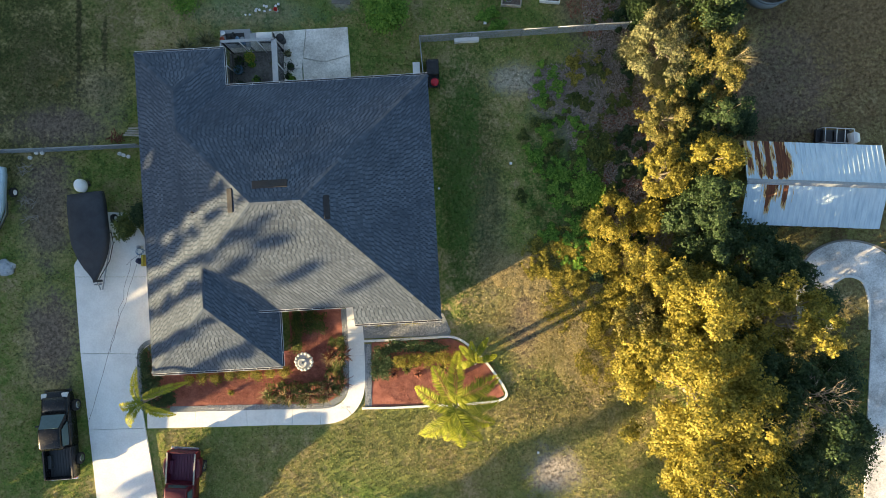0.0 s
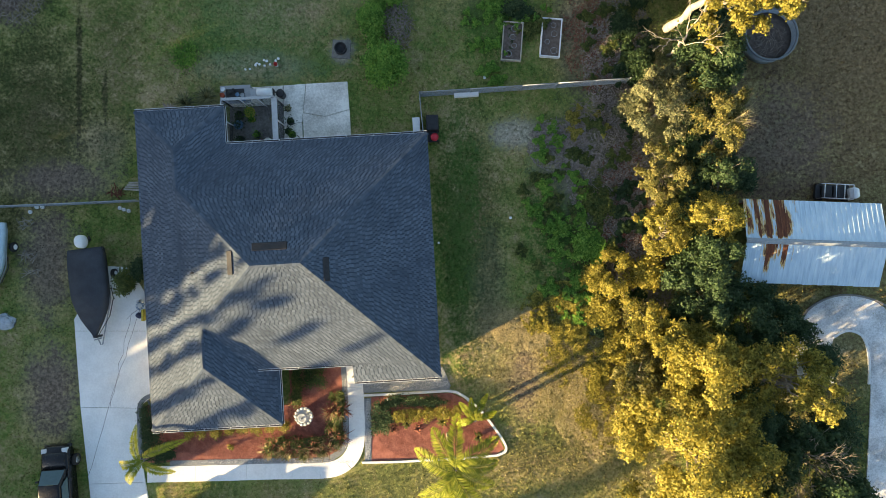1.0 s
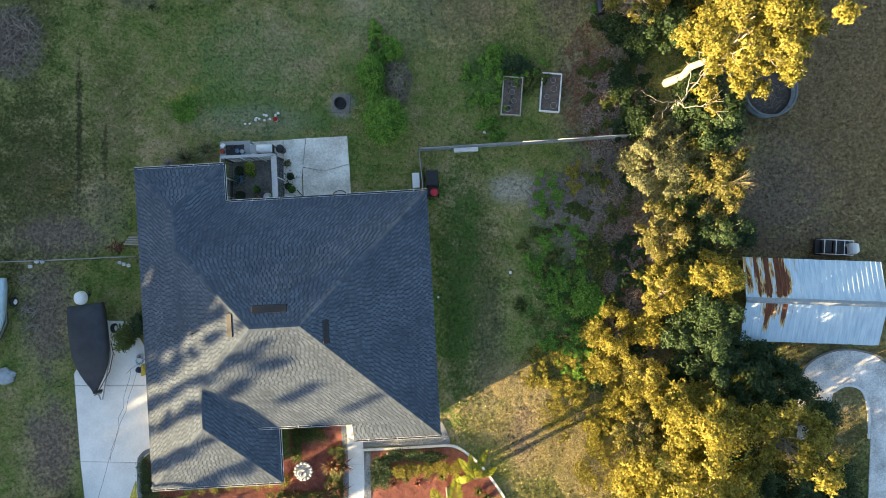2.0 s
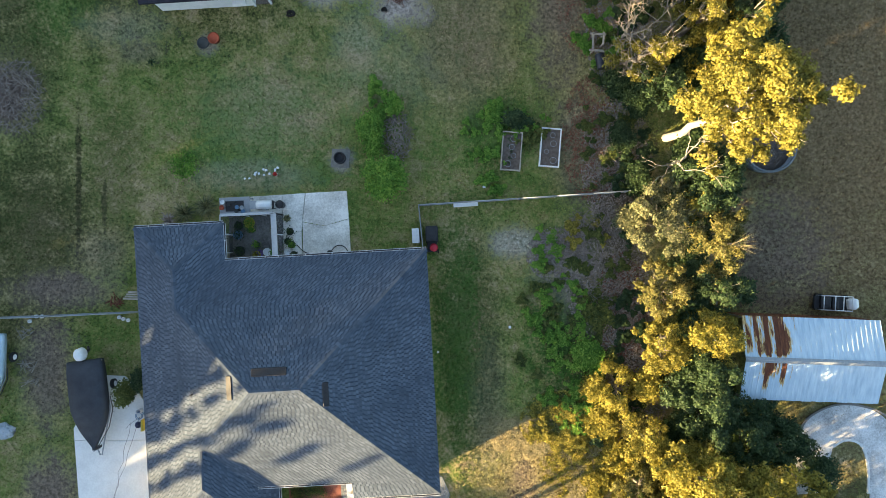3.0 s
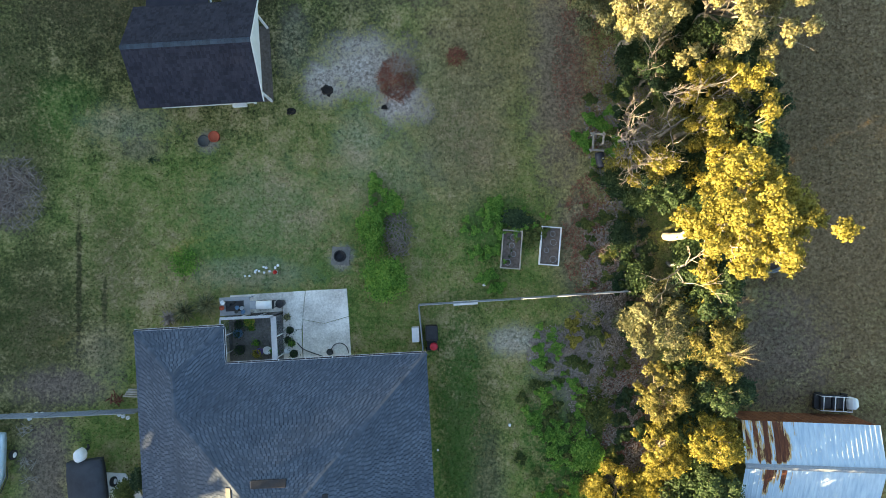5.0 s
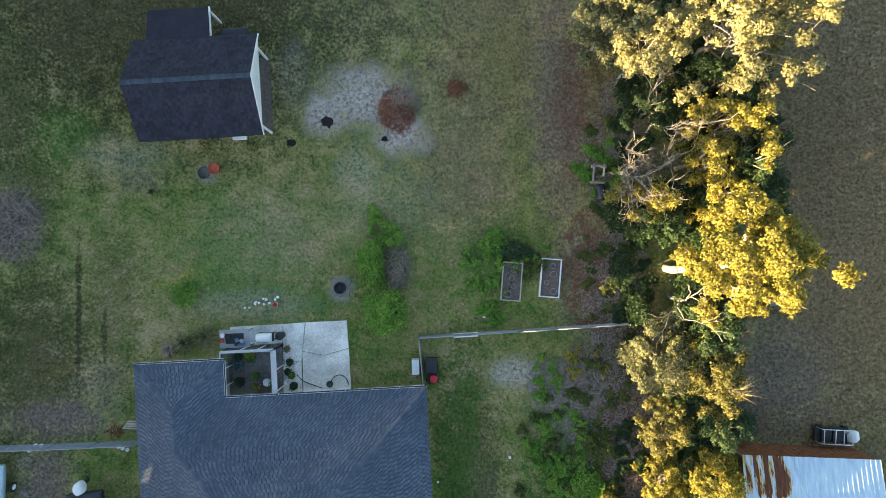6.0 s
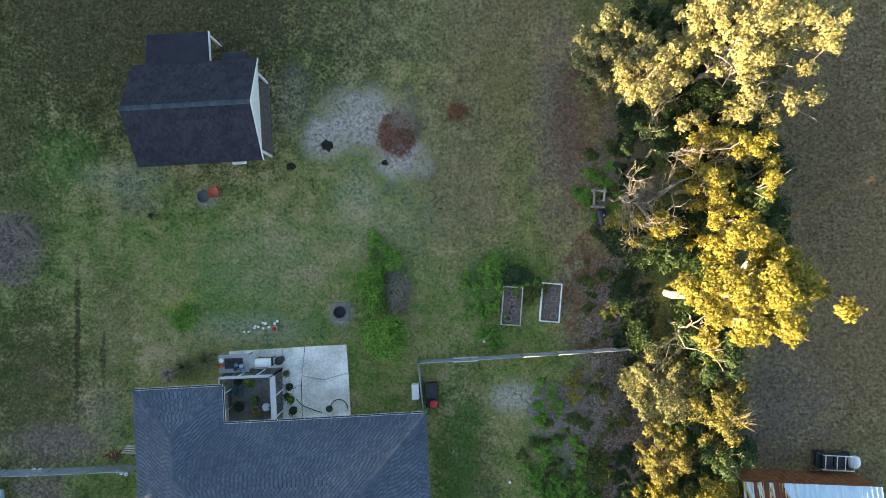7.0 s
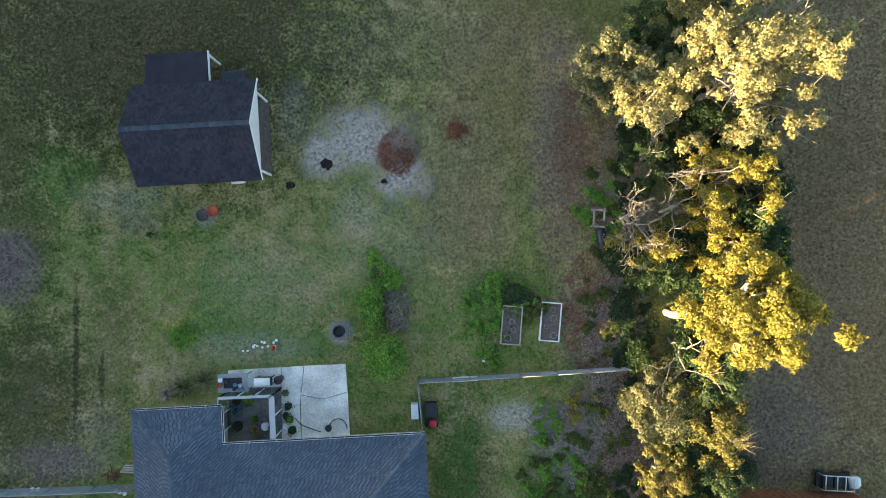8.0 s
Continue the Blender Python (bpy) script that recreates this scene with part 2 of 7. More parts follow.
MAT = dict(
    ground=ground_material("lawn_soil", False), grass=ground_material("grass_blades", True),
    shingle=surface("asphalt_shingle", (0.064, 0.083, 0.113), (0.115, 0.142, 0.182), 0.35, 0.9, island=0.42, fine=60, relief=0.5, spec=0.2),
    shingle_dark=surface("dark_shingle", (0.019, 0.020, 0.031), (0.036, 0.037, 0.052), 1.2, 0.92, island=0.5, fine=60, relief=0.4, spec=0.2),
    # cutouts darker than the tabs: their shadow is put into the colour
    slot=surface("shingle_cutout", (0.038, 0.053, 0.076), (0.068, 0.090, 0.122), 1.0, 0.95, island=0.4, spec=0.1),
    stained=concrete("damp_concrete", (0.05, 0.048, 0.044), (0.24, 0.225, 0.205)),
    ridge=surface("ridge_shingle", (0.056, 0.074, 0.103), (0.098, 0.125, 0.164), 1.0, 0.9, island=0.4, spec=0.2),
    drive=concrete("driveway_concrete", (0.66, 0.67, 0.66), (0.82, 0.83, 0.82)),
    slab=concrete("patio_concrete", (0.40, 0.375, 0.33), (0.86, 0.83, 0.77)),
    oldconc=concrete("weathered_concrete", (0.30, 0.30, 0.30), (0.80, 0.80, 0.80)),
    crack=surface("joint_filler", (0.16, 0.15, 0.14), (0.26, 0.25, 0.23), 5, 0.95),
    gravel=surface("grey_gravel", (0.11, 0.13, 0.15), (0.27, 0.29, 0.31), 14, 0.9, fine=70, relief=0.8),
    stone=surface("pebble", (0.28, 0.30, 0.32), (0.56, 0.57, 0.57), 8, 0.85, objvar=0.4, island=0.6),
    kerb=surface("white_kerb", (0.55, 0.57, 0.58), (0.78, 0.79, 0.79), 4, 0.8),
    mulch=surface("red_mulch", (0.20, 0.064, 0.046), (0.42, 0.165, 0.120), 2.5, 0.95, fine=30, relief=1.0, island=0.8),
    stucco=surface("cream_stucco", (0.55, 0.50, 0.38), (0.68, 0.63, 0.50), 3, 0.9),
    white=surface("white_paint", (0.66, 0.68, 0.70), (0.80, 0.81, 0.82), 3, 0.6),
    siding=surface("white_siding", (0.62, 0.66, 0.68), (0.78, 0.80, 0.81), 2, 0.6),
    sheet=rusty_sheet("galvanised_sheet"),
    rust=surface("rusted_sheet", (0.10, 0.032, 0.016), (0.30, 0.12, 0.05), 3, 0.9, island=0.3),
    galv=surface("galvanised_steel", (0.22, 0.25, 0.28), (0.36, 0.39, 0.42), 6, 0.55, 0.2),
    wood=surface("weathered_wood", (0.24, 0.22, 0.18), (0.46, 0.43, 0.37), 4, 0.85, fine=50, objvar=0.3),
    soil=surface("bed_soil", (0.07, 0.055, 0.045), (0.17, 0.14, 0.12), 6, 0.95, relief=0.9),
    bark=surface("bark", (0.13, 0.11, 0.09), (0.30, 0.27, 0.22), 3, 0.95, relief=0.8),
    palebark=surface("pale_bark", (0.20, 0.18, 0.15), (0.40, 0.36, 0.31), 3, 0.9, relief=0.6),
    twig=surface("dry_twigs", (0.16, 0.13, 0.11), (0.36, 0.31, 0.27), 5, 0.95, island=0.6),
    redtwig=surface("dead_fronds", (0.12, 0.042, 0.028), (0.28, 0.105, 0.065), 4, 0.95, island=0.7),
    tan=surface("dry_fronds", (0.28, 0.22, 0.10), (0.48, 0.40, 0.20), 4, 0.9, island=0.5),
    black=surface("black_plastic", (0.014, 0.014, 0.016), (0.035, 0.035, 0.038), 4, 0.5),
    rubber=surface("tyre_rubber", (0.012, 0.012, 0.012), (0.03, 0.03, 0.03), 8, 0.85),
    cover=surface("boat_cover_fabric", (0.022, 0.026, 0.034), (0.050, 0.056, 0.068), 1.2, 0.75, fine=25),
    leaf_a=foliage("leaves_oak", (0.11, 0.115, 0.022), (0.28, 0.25, 0.042), (0.46, 0.39, 0.085), 0.45),
    leaf_b=foliage("leaves_yellow", (0.10, 0.10, 0.02), (0.25, 0.225, 0.038), (0.42, 0.37, 0.09), 0.45),
    leaf_p=foliage("leaves_pale", (0.13, 0.13, 0.055), (0.30, 0.28, 0.12), (0.48, 0.45, 0.22), 0.4),
    leaf_c=foliage("leaves_grey_green", (0.06, 0.075, 0.035), (0.15, 0.16, 0.075), (0.27, 0.26, 0.13)),
    # dark leaf; in the wood it also puts the crowns' shade into the colour
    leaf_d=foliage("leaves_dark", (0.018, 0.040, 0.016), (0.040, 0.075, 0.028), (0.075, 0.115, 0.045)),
    leaf_g=foliage("leaves_green", (0.055, 0.145, 0.018), (0.135, 0.275, 0.035), (0.23, 0.37, 0.06)),
    leaf_t=foliage("leaves_autumn", (0.065, 0.07, 0.02), (0.16, 0.155, 0.04), (0.30, 0.26, 0.09), 0.4),
    frond=foliage("palm_leaflets", (0.15, 0.20, 0.02), (0.32, 0.36, 0.04), (0.50, 0.48, 0.08), 0.5),
    hedge=foliage("hedge_leaves", (0.035, 0.060, 0.014), (0.085, 0.115, 0.025), (0.17, 0.18, 0.045)),
)


# ---- building helpers ----
def mesh_of(name, bm, material):
    me = bpy.data.meshes.new(name)
    bm.normal_update()
    bm.to_mesh(me)
    bm.free()
    if material:
        me.materials.append(material)
    return me


def part(name, bm, material, parent=None, label=""):
    ob = new(name, mesh_of(name, bm, material) if isinstance(bm, bmesh.types.BMesh) else bm)
    ob.parent = parent
    return tagged(ob, label)


def thing(name, label, category, group="", kind="", at=(0, 0, 0), turn=0.0):
    ob = new(name)
    ob.empty_display_size = 0.3
    ob.matrix_world = pose(*at, 0, 0, turn)
    return tagged(ob, label, category, group, kind)


def box(bm, x0, x1, y0, y1, z0, z1, bevel=0.0):
    vs = [bm.verts.new((x, y, z)) for z in (z0, z1) for x, y in ((x0, y0), (x1, y0), (x1, y1), (x0, y1))]
    fs = [bm.faces.new([vs[i] for i in q]) for q in ((3, 2, 1, 0), (4, 5, 6, 7), (0, 1, 5, 4), (1, 2, 6, 5), (2, 3, 7, 6), (3, 0, 4, 7))]
    if bevel:
        bmesh.ops.bevel(bm, geom=list({e for f in fs for e in f.edges}), offset=bevel, segments=2, affect="EDGES", profile=0.7)
    return bm


def prism(bm, pts, z0, z1, bevel=0.0):
    lo, hi = [bm.verts.new((x, y, z0)) for x, y in pts], [bm.verts.new((x, y, z1)) for x, y in pts]
    bm.faces.new(lo[::-1])
    top = bm.faces.new(hi)
    for i in range(len(pts)):
        j = (i + 1) % len(pts)
        bm.faces.new((lo[i], lo[j], hi[j], hi[i]))
    if bevel:
        bmesh.ops.bevel(bm, geom=list(top.edges), offset=bevel, segments=2, affect="EDGES")
    return bm


def tube(bm, pts, radii, seg=7, caps=True):
    """A tapered tube along points."""
    pts = [Vector(p) for p in pts]
    if isinstance(radii, (int, float)):
        radii = [radii] * len(pts)
    rings = []
    for i, p in enumerate(pts):
        d = (pts[min(i + 1, len(pts) - 1)] - pts[max(i - 1, 0)]).normalized()
        s = d.orthogonal().normalized() if abs(d.z) > 0.95 else d.cross(Vector((0, 0, 1))).normalized()
        u = d.cross(s)
        rings.append([bm.verts.new(p + radii[i] * (math.cos(a) * s + math.sin(a) * u)) for a in (2 * math.pi * k / seg for k in range(seg))])
    for a, b in zip(rings, rings[1:]):
        for k in range(seg):
            bm.faces.new((a[k], a[(k + 1) % seg], b[(k + 1) % seg], b[k])).smooth = True
    if caps and seg > 2:
        bm.faces.new(rings[0][::-1])
        bm.faces.new(rings[-1])
    return bm


def lathe(bm, profile, seg=16, at=(0, 0, 0), caps=True):
    """Turned shape from (radius, height) pairs."""
    rings = [[bm.verts.new((at[0] + r * math.cos(2 * math.pi * k / seg), at[1] + r * math.sin(2 * math.pi * k / seg), at[2] + z)) for k in range(seg)] for r, z in profile]
    for a, b in zip(rings, rings[1:]):
        for k in range(seg):
            bm.faces.new((a[k], a[(k + 1) % seg], b[(k + 1) % seg], b[k])).smooth = True
    if caps:
        bm.faces.new(rings[0][::-1])
        bm.faces.new(rings[-1])
    return bm


def soup(name, corners, material):
    """One mesh from an array of separate polygons: (n, k, 3)."""
    n, k, _ = corners.shape
    me = bpy.data.meshes.new(name)
    me.vertices.add(n * k)
    me.vertices.foreach_set("co", corners.reshape(-1).astype(np.float32))
    me.loops.add(n * k)
    me.loops.foreach_set("vertex_index", np.arange(n * k, dtype=np.int32))
    me.polygons.add(n)
    me.polygons.foreach_set("loop_start", np.arange(0, n * k, k, dtype=np.int32))
    me.update(calc_edges=True)
    me.materials.append(material)
    return me


def unit(v):
    return v / np.maximum(np.linalg.norm(v, axis=-1, keepdims=True), 1e-9)


def leaf_corners(centres, size, up=0.5, long=1.0, wide=0.6, gen=rng, out=0.0):
    """Small folded diamonds, one at each centre."""
    n = len(centres)
    normal = unit(gen.normal(size=(n, 3)) * 0.42 + np.array((0, 0, up)) + out)
    a = unit(np.cross(normal, gen.normal(size=(n, 3))))
    b = np.cross(normal, a)
    s = (size * gen.uniform(0.6, 1.35, n))[:, None]
    return np.stack((centres - a * s * long / 2, centres + b * s * wide / 2 + normal * s * 0.12, centres + a * s * long / 2, centres - b * s * wide / 2 + normal * s * 0.12), 1)


def wander(a, b, n, amount, gen=rnd):
    """Points from a to b with a crooked way."""
    a, b = Vector(a), Vector(b)
    le = (b - a).length
    return [a.lerp(b, i / n) + (Vector((gen.uniform(-1, 1), gen.uniform(-1, 1), gen.uniform(-1, 1) * 0.5)) * le * amount if 0 < i < n else Vector()) for i in range(n + 1)]


# ---- ground, driveway, walks ----
def build_ground():
    bm = bmesh.new()
    n = 64
    vs = {}
    for i in range(n + 1):
        for j in range(n + 1):
            x, y = -32 + i, -22 + j
            vs[i, j] = bm.verts.new((x, y, 0.05 * (noise.noise((x * 0.12, y * 0.12, 0)) - 0.3) - 0.03))
    for i in range(n):
        for j in range(n):
            bm.faces.new((vs[i, j], vs[i + 1, j], vs[i + 1, j + 1], vs[i, j + 1])).smooth = True
    far = 900.0
    ring = [vs[i, 0] for i in range(n)] + [vs[n, j] for j in range(n)] + [vs[i, n] for i in range(n, 0, -1)] + [vs[0, j] for j in range(n, 0, -1)]
    out = [bm.verts.new((v.co.x + (v.co.x) * far / 32, v.co.y + (v.co.y - 10) * far / 32, -0.05)) for v in ring]
    for k in range(len(ring)):
        q = (k + 1) % len(ring)
        bm.faces.new((ring[k], out[k], out[q], ring[q]))
    bmesh.ops.recalc_face_normals(bm, faces=bm.faces[:])
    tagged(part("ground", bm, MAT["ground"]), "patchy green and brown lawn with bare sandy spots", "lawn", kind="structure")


def smooth_line(pts, n=6):
    """Catmull-Rom through points."""
    p = [Vector((*q, 0)) for q in pts]
    p = [p[0] * 2 - p[1]] + p + [p[-1] * 2 - p[-2]]
    out = []
    for i in range(1, len(p) - 2):
        for k in range(n):
            t = k / n
            a, b, c, d = p[i - 1:i + 3]
            v = 0.5 * (2 * b + (c - a) * t + (2 * a - 5 * b + 4 * c - d) * t * t + (3 * b - a - 3 * c + d) * t ** 3)
            out.append((v.x, v.y))
    return out + [tuple(p[-2])[:2]]


def ribbon(bm, line, width, z0, z1):
    """A band of that width along a line, as a solid."""
    n = len(line)
    left, right = [], []
    for i in range(n):
        a, b = Vector(line[max(i - 1, 0)]), Vector(line[min(i + 1, n - 1)])
        d = (b - a).normalized()
        s = Vector((-d.y, d.x)) * width / 2
        left.append(Vector(line[i]) + s)
        right.append(Vector(line[i]) - s)
    rows = [[bm.verts.new((p.x, p.y, z)) for p in side] for side, z in ((left, z0), (right, z0), (right, z1), (left, z1))]
    for i in range(n - 1):
        for r in range(4):
            a, b = rows[r], rows[(r + 1) % 4]
            bm.faces.new((a[i], a[i + 1], b[i + 1], b[i]))
    bm.faces.new([rows[r][0] for r in range(4)])
    bm.faces.new([rows[r][-1] for r in (3, 2, 1, 0)])
    bmesh.ops.recalc_face_normals(bm, faces=bm.faces[:])
    return bm


def strip(name, line, width, z0, z1, material, parent=None, label=""):
    return part(name, ribbon(bmesh.new(), line, width, z0, z1), material, parent, label)


def build_paving():
    drive = thing("driveway", "long pale concrete driveway with fine cracks and saw joints", "driveway", kind="structure")
    # four poured bays, split at the saw joints
    bays = [[(-22.85, -1.0), (-20.9, 2.3), (-19.66, 2.24), (-19.0, 1.5), (-18.2, 0.2), (-18.16, -1.72), (-22.8, -1.72)],
            [(-22.8, -1.745), (-18.16, -1.745), (-18.05, -5.8), (-18.6, -6.26), (-18.64, -6.5), (-22.45, -6.44)],
            [(-22.45, -6.465), (-18.64, -6.525), (-18.78, -9.06), (-18.44, -11.08), (-21.92, -11.2)],
            [(-21.92, -11.225), (-18.44, -11.105), (-17.7, -15.4), (-17.1, -20.0), (-21.0, -20.0), (-21.45, -15.4)]]
    for b in bays:
        part("bay", prism(bmesh.new(), b[::-1] if b is bays[0] else b, -0.1, 0.03, 0.006), MAT["drive"], drive)
    bm = bmesh.new()
    for line in (wander((-18.75, -0.3, 0), (-22.0, -10.8, 0), 14, 0.006), wander((-19.3, -0.6, 0), (-20.6, -6.4, 0), 9, 0.02), wander((-18.3, 0.1, 0), (-19.6, -1.0, 0), 5, 0.03)):
        ribbon(bm, [(p.x, p.y) for p in line], 0.022, 0.024, 0.0335)
    part("crack", bm, MAT["crack"], drive, "thin grey cracks")

    walk_way = thing("walkway", "pale concrete garden walk curving to the front door", "walkway", kind="structure")
    line = [(-18.3, -10.62), (-15.8, -10.56), (-13.2, -10.5), (-10.6, -10.42), (-8.6, -10.4), (-7.4, -10.36), (-6.55, -10.2), (-5.85, -9.75), (-5.42, -9.0), (-5.32, -8.0), (-5.34, -6.6), (-5.42, -5.2), (-5.52, -3.2)]
    sm = smooth_line(line, 5)
    cuts = [0, 6, 12, 18, 24, 34, 44, 50, 55, 60]
    for a, b in zip(cuts, cuts[1:]):
        seg = sm[a:b + 1]
        seg[-1] = tuple(Vector(seg[-1]).lerp(Vector(seg[-2]), 0.03))
        part("slab", ribbon(bmesh.new(), seg, 0.98, -0.05, 0.045), MAT["drive"], walk_way)
    # gravel margins and white kerbs
    tagged(strip("gravel_margin", smooth_line([(-18.6, -6.05), (-18.35, -6.0), (-18.15, -6.3)], 3), 0.1, 0, 0.02, MAT["gravel"]), "grey gravel by the driveway corner", "gravel", kind="structure")
    inner = smooth_line([(-16.9, -9.93), (-13.2, -9.86), (-10.6, -9.78), (-8.6, -9.76), (-7.5, -9.72), (-6.8, -9.5), (-6.25, -9.1), (-6.0, -8.4), (-5.98, -6.6), (-6.05, -5.2), (-6.15, -3.7)], 5)
    tagged(strip("gravel_margin", inner, 0.36, -0.02, 0.035, MAT["gravel"]), "band of grey gravel between walk and mulch bed", "gravel", kind="structure")
    tagged(strip("gravel_margin", [(-4.62, -9.75), (-4.62, -7.6), (-4.66, -5.9)], 0.42, -0.02, 0.035, MAT["gravel"]), "band of grey gravel beside the walk", "gravel", kind="structure")
    g = bmesh.new()
    prism(g, [(-4.95, -5.55), (-4.95, -4.2), (0.0, -3.97), (0.25, -4.5), (0.5, -5.1), (0.4, -5.35)][::-1], -0.05, 0.03)
    tagged(part("gravel_strip", g, MAT["gravel"]), "grey gravel strip along the front wall", "gravel", kind="structure")
    tagged(strip("driveway_edging", smooth_line([(-18.0, -5.7), (-18.45, -5.9), (-18.78, -6.4), (-18.8, -7.6), (-18.72, -9.0), (-18.5, -10.0)], 5), 0.26, -0.02, 0.06, MAT["gravel"]), "blue-grey kerb strip edging the driveway bed", "edging", kind="structure")
    kerb = smooth_line([(-4.9, -5.7), (-3.0, -5.62), (-1.0, -5.5), (0.5, -5.44), (1.3, -5.75), (2.3, -6.6), (3.2, -7.7), (3.85, -8.7), (3.88, -9.15), (3.4, -9.4)], 5)
    tagged(strip("bed_kerb", kerb, 0.14, -0.05, 0.1, MAT["kerb"]), "white concrete kerb round the palm bed", "kerb", kind="structure")
    tagged(strip("bed_kerb", [(-5.0, -9.86), (-3.0, -9.82), (-1.0, -9.72), (1.5, -9.6), (3.4, -9.4)], 0.13, -0.05, 0.09, MAT["kerb"]), "white concrete kerb on the lawn side of the palm bed", "kerb", kind="structure")

    # mulch beds
    m = bmesh.new()
    prism(m, [(-18.6, -6.4), (-17.0, -6.2), (-9.4, -6.3), (-9.6, -3.0), (-6.3, -3.0), (-6.2, -5.2), (-6.15, -8.4), (-6.9, -9.45), (-8.6, -9.62), (-18.4, -9.9)], -0.04, 0.02)
    tagged(part("mulch_bed", m, MAT["mulch"]), "red wood-chip mulch bed in front of the house", "mulch bed", kind="structure")
    m = bmesh.new()
    prism(m, [(-4.42, -9.8), (3.3, -9.35), (3.8, -9.0), (3.1, -7.7), (2.2, -6.65), (1.2, -5.85), (0.5, -5.55), (-4.42, -5.8)], -0.04, 0.025)
    tagged(part("mulch_bed", m, MAT["mulch"]), "red wood-chip mulch bed inside a white kerb", "mulch bed", kind="structure")

    # patio slab in four cracked bays
    patio = thing("patio", "weathered concrete patio slab with dark cracks", "patio", kind="structure")
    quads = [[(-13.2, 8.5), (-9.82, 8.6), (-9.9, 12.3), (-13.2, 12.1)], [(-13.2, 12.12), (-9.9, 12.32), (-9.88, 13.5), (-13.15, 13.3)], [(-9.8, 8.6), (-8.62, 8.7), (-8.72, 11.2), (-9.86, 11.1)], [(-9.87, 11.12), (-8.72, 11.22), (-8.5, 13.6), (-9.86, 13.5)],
             [(-8.58, 8.7), (-5.6, 8.9), (-5.78, 12.0), (-7.3, 11.55), (-8.66, 11.8)], [(-8.65, 11.83), (-7.3, 11.58), (-5.79, 12.03), (-5.92, 13.74), (-8.46, 13.6)]]
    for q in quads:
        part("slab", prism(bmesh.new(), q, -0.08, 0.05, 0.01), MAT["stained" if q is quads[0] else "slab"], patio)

    # neighbour's weathered loop of paving
    loop = thing("neighbour_driveway", "old stained concrete turning loop", "driveway", kind="structure")
    bm = bmesh.new()
    ribbon(bm, smooth_line([(23.1, -5.0), (23.0, -2.6), (23.5, -1.2), (24.6, -0.62), (25.9, -0.7), (27.0, -1.5), (27.6, -3.4), (27.5, -8.0), (27.2, -15.0), (27.2, -24.0)], 5), 2.2, -0.05, 0.03)
    part("paving", bm, MAT["oldconc"], loop)
    strip("edging", smooth_line([(24.2, -2.1), (24.9, -1.72), (25.6, -1.78), (26.1, -2.2), (26.4, -3.4), (26.4, -5.0)], 5), 0.14, -0.02, 0.07, MAT["kerb"], loop, "worn cream edging")
    strip("edging", smooth_line([(22.0, -1.7), (22.6, -0.4), (24.2, 0.44), (26.0, 0.42), (27.7, -0.4), (28.7, -2.6)], 5), 0.12, -0.02, 0.06, MAT["crack"], loop)


# ---- house ----
EAVE, PITCH = 2.3, 0.412
HOUSE = pose(-16.88, -7.26, 0, 0, 0, 3.3)


def slope_mesh(poly, eave_dir, base, z0, pitch, exposure=0.145, lift=0.014):
    """Shingle tabs course by course on one roof plane: poly in plan, the plane rises from the line through base along the left of eave_dir."""
    e = Vector(eave_dir).normalized()
    up = Vector((-e.y, e.x))
    pts = [((Vector(p) - Vector(base)).dot(e), (Vector(p) - Vector(base)).dot(up)) for p in poly]
    smax = max(p[1] for p in pts)
    step = exposure / math.sqrt(1 + pitch * pitch)

    def cuts(s):
        xs = []
        for (a, sa), (b, sb) in zip(pts, pts[1:] + pts[:1]):
            if (sa - s) * (sb - s) < 0:
                xs.append(a + (b - a) * (s - sa) / (sb - sa))
        return sorted(xs)
    out, slots, course = [], [], 0
    s = min(p[1] for p in pts)
    while s < smax - 0.02:
        s1 = min(s + step, smax)
        course += 1
        lo, hi = cuts(s + 0.004), cuts(s1 - 0.004)
        if len(lo) == len(hi) or len(lo) >= 2:
            pairs = [(lo[k], lo[k + 1], hi[k] if len(hi) > k + 1 else lo[k], hi[k + 1] if len(hi) > k + 1 else lo[k + 1]) for k in range(0, len(lo) - 1, 2)]
            for a0, b0, a1, b1 in pairs:
                w = max(b0 - a0, 0.01)
                x = rnd.uniform(0.02, 0.25)
                cut = [0.0, min(x, w)]
                narrow = True
                while x < w:
                    x += rnd.uniform(0.066, 0.082) if narrow else rnd.uniform(0.16, 0.19)
                    narrow = not narrow
                    cut.append(min(x, w))
                for u, v in zip(cut, cut[1:]):
                    g = lift * rnd.choice((1.0, 1.0, 1.5)) if v - u > 0.085 else 0.004
                    p = [(a0 + u, s, g), (a0 + v, s, g), (a1 + (b1 - a1) * v / w, s1, 0.002), (a1 + (b1 - a1) * u / w, s1, 0.002)]
                    top = []
                    for l, q, r in p:
                        xy = Vector(base) + e * l + up * q
                        top.append((xy.x, xy.y, z0 + q * pitch + r))
                    (out if v - u > 0.085 else slots).append(top)
                    fr = [(top[0][0], top[0][1], top[0][2] - g), (top[1][0], top[1][1], top[1][2] - g), top[1], top[0]]
                    if v - u > 0.085:
                        out.append(fr)
        s = s1
    return np.array(out), np.array(slots)


def shingle(parent, *args, top="shingle"):
    """The tabs of one roof plane, and the cutouts between them, darkened in place of shadow."""
    tabs, slots = slope_mesh(*args)
    tagged(part("shingles", soup("shingles", tabs, MAT[top]), None, parent), kind="stuff")
    tagged(part("shingle_cutout", soup("shingle_cutout", slots, MAT["slot" if top == "shingle" else top]), None, parent), kind="stuff")


